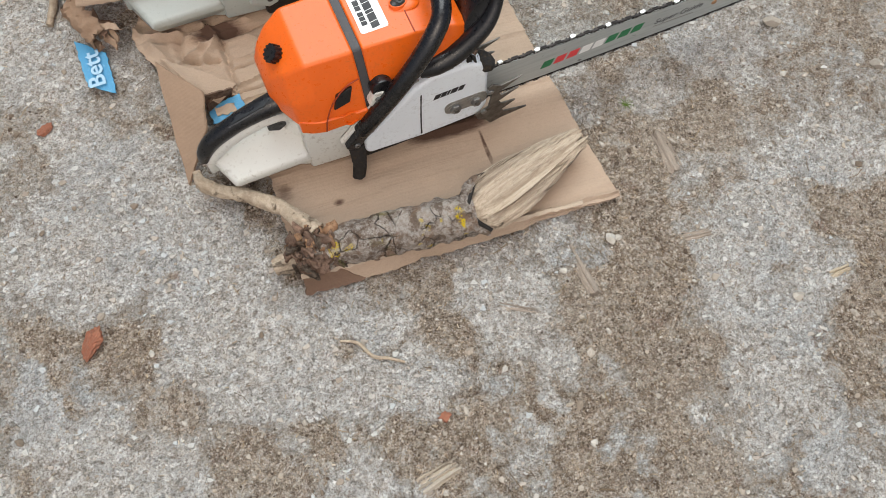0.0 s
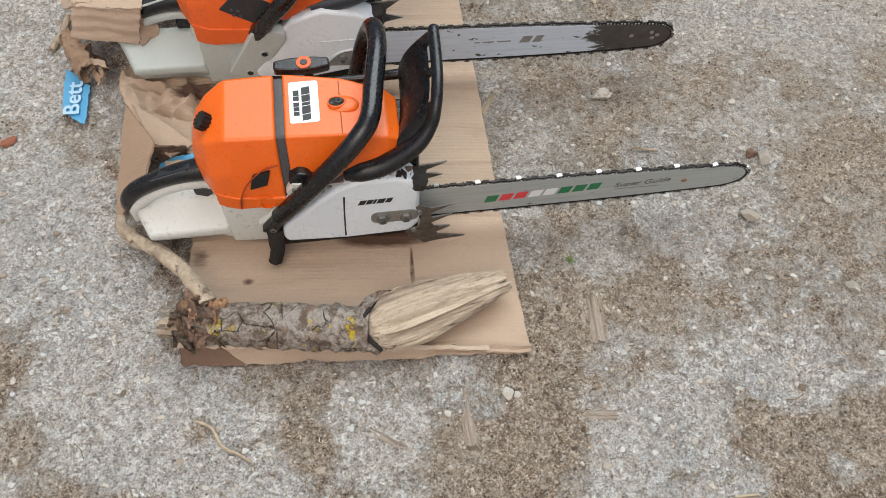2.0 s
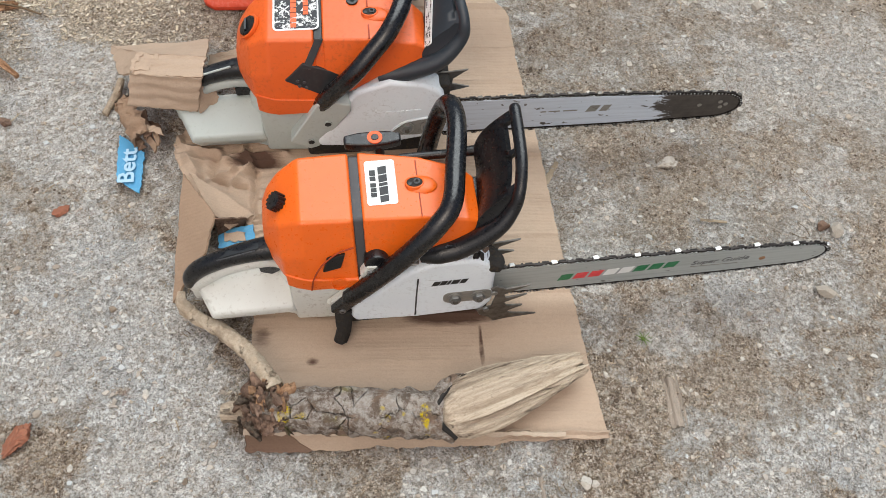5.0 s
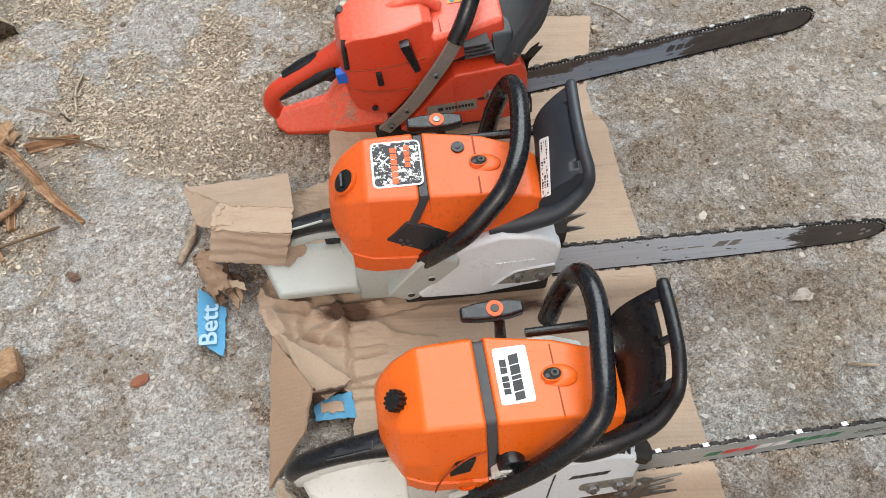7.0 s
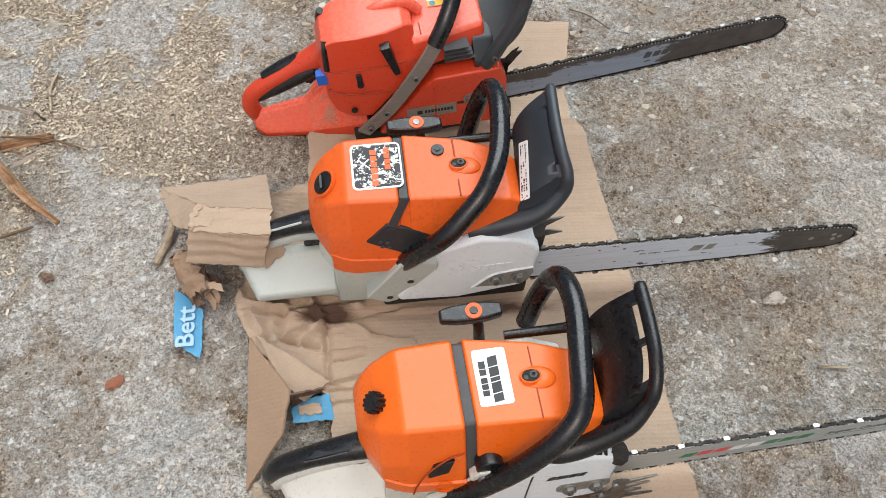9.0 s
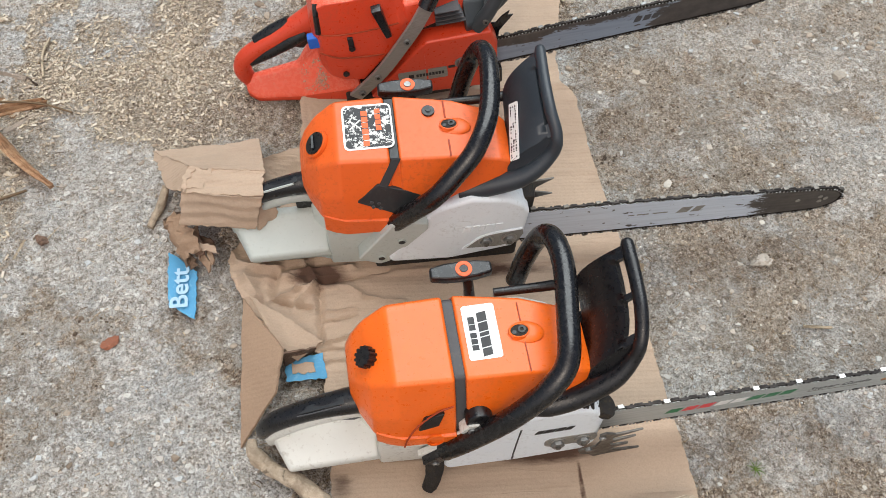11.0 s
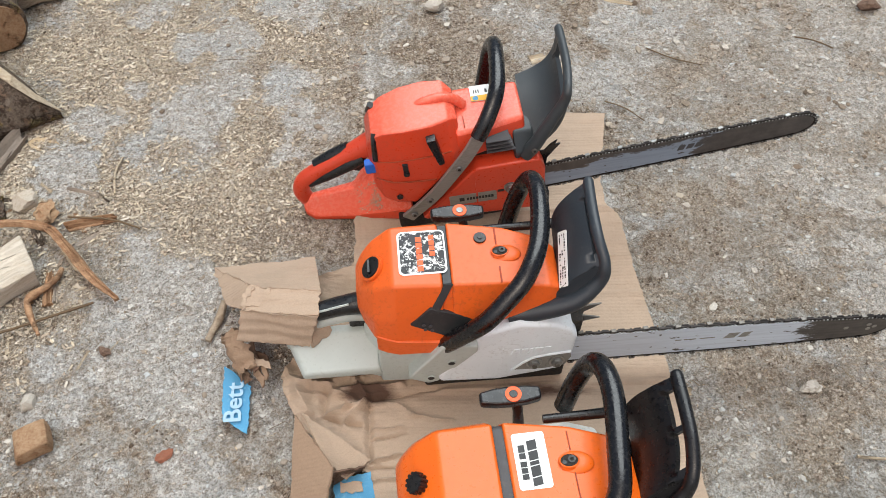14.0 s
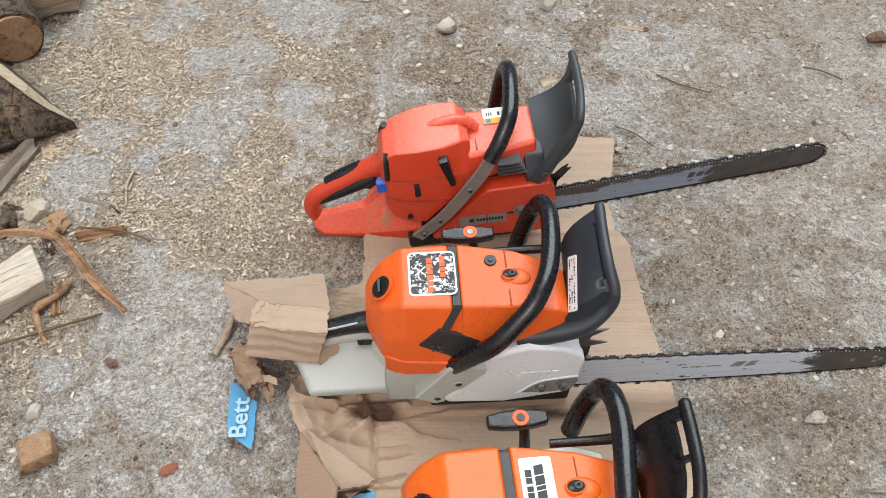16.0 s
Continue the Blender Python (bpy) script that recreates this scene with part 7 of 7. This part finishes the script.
for x, y, s, a, m, lab in ((-0.764, 1.117, (0.080, 0.046, 0.022), 38, M_PALEWOOD, "pale split firewood block on sawdust"), (-0.606, 0.822, (0.026, 0.023, 0.016), 25, M_ORANGEWOOD, "small cut wood block on concrete"), (-0.93, 1.95, (0.09, 0.05, 0.04), 20, M_WOOD, "pale split firewood piece"), (-1.02, 1.30, (0.08, 0.06, 0.035), 60, M_DARKBARK, "dark bark chunk on sawdust")):
    bm = block((-s[0], -s[1], 0), (s[0], s[1], 2 * s[2]), 0.004, 2)
    bmesh.ops.subdivide_edges(bm, edges=bm.edges, cuts=2, use_grid_fill=True)
    for v in bm.verts:
        v.co += Vector((noise.noise(v.co * 20), noise.noise(v.co * 20 + Vector((5, 0, 0))), noise.noise(v.co * 20 + Vector((0, 8, 0))))) * s[2] * 0.5
        v.co.x += 0.25 * v.co.z
    lie("wood_block", bm, m, x, y, a, lab, "wood block", "", 0.002)

# ---- gravel, flakes and bits, too many to count ----
def under_cover(x, y):
    return 0.40 < y < 1.53 and float(np.interp(y, ly, lx)) + 0.01 < x < float(np.interp(y, ry, rx)) - 0.01


def scatter(name, count, shape, place, material, label, category):
    vs, fs = [], []
    done = 0
    while done < count:
        spot = place()
        if spot is None or under_cover(*spot[:2]):
            continue
        x, y = spot[:2]
        pts, tris = shape(spot)
        k = len(vs)
        z = height_at(x, y)
        vs.extend((x + p[0], y + p[1], z + p[2]) for p in pts)
        fs.extend(tuple(k + i for i in t) for t in tris)
        done += 1
    mesh = bpy.data.meshes.new(name)
    mesh.from_pydata(vs, [], fs)
    mesh.materials.append(material)
    return tagged(new(name, mesh), label, category, kind="stuff")


G = random.Random(21)
ICO = bmesh.new()
bmesh.ops.create_icosphere(ICO, subdivisions=1, radius=1.0)
ICO_V = [v.co.copy() for v in ICO.verts]
ICO_F = [tuple(v.index for v in f.verts) for f in ICO.faces]
ICO.free()


def pebble(spot):
    r = min(0.0075, 0.0009 * G.paretovariate(2.6))
    if spot[1] > 1.3 and spot[0] > -0.25 and G.random() < 0.06:
        r = G.uniform(0.0035, 0.0105)
    s = (r * G.uniform(0.8, 1.5), r * G.uniform(0.7, 1.1), r * G.uniform(0.4, 0.75))
    a = G.uniform(0, 6.3)
    ca, sa = math.cos(a), math.sin(a)
    j = [G.uniform(0.58, 1.25) for _ in ICO_V]
    return [((v.x * s[0] * ca - v.y * s[1] * sa) * q, (v.x * s[0] * sa + v.y * s[1] * ca) * q, v.z * s[2] * q + s[2] * 0.25) for v, q in zip(ICO_V, j)], ICO_F


def anywhere():
    x, y = G.uniform(-1.15, 1.3), G.uniform(-0.25, 2.2)
    keep = 0.35 + 0.65 * max(0.0, min(1.0, dirt_at(x, y)))
    return (x, y) if G.random() < keep else None


scatter("gravel", 23000, pebble, anywhere, M_PEBBLE, "loose grey and tan gravel", "gravel")


def crumb(spot):
    r = G.uniform(0.0009, 0.0030) if G.random() < 0.96 else G.uniform(0.003, 0.005)
    j = [G.uniform(0.6, 1.3) for _ in ICO_V]
    return [(v.x * r * q, v.y * r * q, v.z * r * 0.6 * q + r * 0.15) for v, q in zip(ICO_V, j)], ICO_F


def on_soil():
    x, y = G.uniform(-1.15, 1.3), G.uniform(-0.25, 2.2)
    return (x, y) if dirt_at(x, y) > 0.45 + 0.2 * G.random() else None


def scale(spot):
    r, a = min(0.0065, 0.0014 * G.paretovariate(2.1)), G.uniform(0, 6.3)
    h = G.uniform(0.0008, 0.0022)
    ang = sorted(G.uniform(0, 6.28) for _ in range(6))
    low = [(r * 1.15 * math.cos(t), r * 0.9 * math.sin(t), -0.001) for t in ang]
    top = [(r * math.cos(t) * 0.9, r * 0.75 * math.sin(t), h * G.uniform(0.7, 1.3)) for t in ang]
    return low + top, [(6, 7, 8, 9, 10, 11)] + [(q, (q + 1) % 6, 6 + (q + 1) % 6, 6 + q) for q in range(6)]


def on_slab():
    x, y = G.uniform(-1.15, 1.3), G.uniform(-0.25, 2.2)
    return (x, y) if dirt_at(x, y) < 0.30 + 0.25 * G.random() else None


scatter("soil_crumbs", 19000, crumb, on_soil, M_CLOD, "dry brown soil crumbs", "soil")
scatter("cement_flakes", 16000, scale, on_slab, M_CEMENT, "flaking pale cement crust", "cement")


def flake(spot):
    l = min(0.0070, 0.00092 * G.paretovariate(2.3))
    w_ = min(0.0024, l * G.uniform(0.25, 0.8))
    a, tilt, lift, t = G.uniform(0, 6.3), G.uniform(-0.6, 0.6), G.uniform(0.0002, 0.0022), G.uniform(0.0003, 0.0008)
    ca, sa = math.cos(a), math.sin(a)
    pts = []
    for dz in (0, t):
        for u, v in ((-l, -w_), (l, -w_ * G.uniform(0.1, 1)), (l * G.uniform(0.5, 1.1), w_), (-l * G.uniform(0.6, 1.1), w_ * G.uniform(0.2, 1))):
            pts.append((u * ca - v * sa, u * sa + v * ca, lift + dz + u * tilt * 0.4 + abs(u) * 0.1))
    return pts, [(4, 5, 6, 7), (0, 1, 5, 4), (1, 2, 6, 5), (2, 3, 7, 6), (3, 0, 4, 7)]


def sliver(spot):
    l, a, t = G.uniform(0.0010, 0.0042), G.uniform(0, 6.3), G.uniform(0.0003, 0.0007)
    w_ = l * G.uniform(0.14, 0.34)
    ca, sa = math.cos(a), math.sin(a)
    pts = [(u * ca - v * sa, u * sa + v * ca, 0.0008 + dz) for dz in (0, t) for u, v in ((-l, -w_), (l, -w_ * 0.4), (l * 0.9, w_ * 0.6), (-l * 0.8, w_))]
    return pts, [(4, 5, 6, 7), (0, 1, 5, 4), (1, 2, 6, 5), (2, 3, 7, 6), (3, 0, 4, 7)]


def dusty():
    x, y = G.uniform(-1.15, 0.3), G.uniform(0.7, 2.2)
    return (x, y) if G.random() < dust_at(x, y) else None


scatter("sawdust", 84000, flake, dusty, M_DUST, "pale sawdust flakes and shavings", "sawdust")
scatter("wood_flakes", 9000, sliver, anywhere, M_SLIVER, "scattered pale wood flakes", "wood flakes")


def needle(spot):
    l, r, a = min(0.016, 0.0028 * G.paretovariate(2.0)), G.uniform(0.0003, 0.0008), G.uniform(0, 6.3)
    bend = G.uniform(-0.3, 0.3)
    pts = []
    for f in (-1, 0, 1):
        cx, cy = l * f, bend * l * (1 - f * f)
        for k in range(3):
            t = 2.1 * k
            u, v, z = cx, cy + r * math.cos(t), r * math.sin(t) + r + 0.001
            pts.append((u * math.cos(a) - v * math.sin(a), u * math.sin(a) + v * math.cos(a), z))
    fs = [(i * 3 + k, i * 3 + (k + 1) % 3, i * 3 + 3 + (k + 1) % 3, i * 3 + 3 + k) for i in (0, 1) for k in range(3)]
    return pts, fs + [(2, 1, 0), (6, 7, 8)]


scatter("twig_litter", 3500, needle, anywhere, M_TWIG, "tiny dry twigs and stalks", "litter")

weed = thing("weed", pose(0.566, 0.556, 0), "tiny green weed growing in the dirt", "weed")
for i in range(9):
    a = i * 0.7
    part("blade", tube([(0, 0, 0), (0.006 * math.cos(a), 0.006 * math.sin(a), 0.006), (0.014 * math.cos(a), 0.014 * math.sin(a), 0.007)], [0.0012, 0.001, 0.0003], 5, 3, 0.5), M_GRASS, weed)
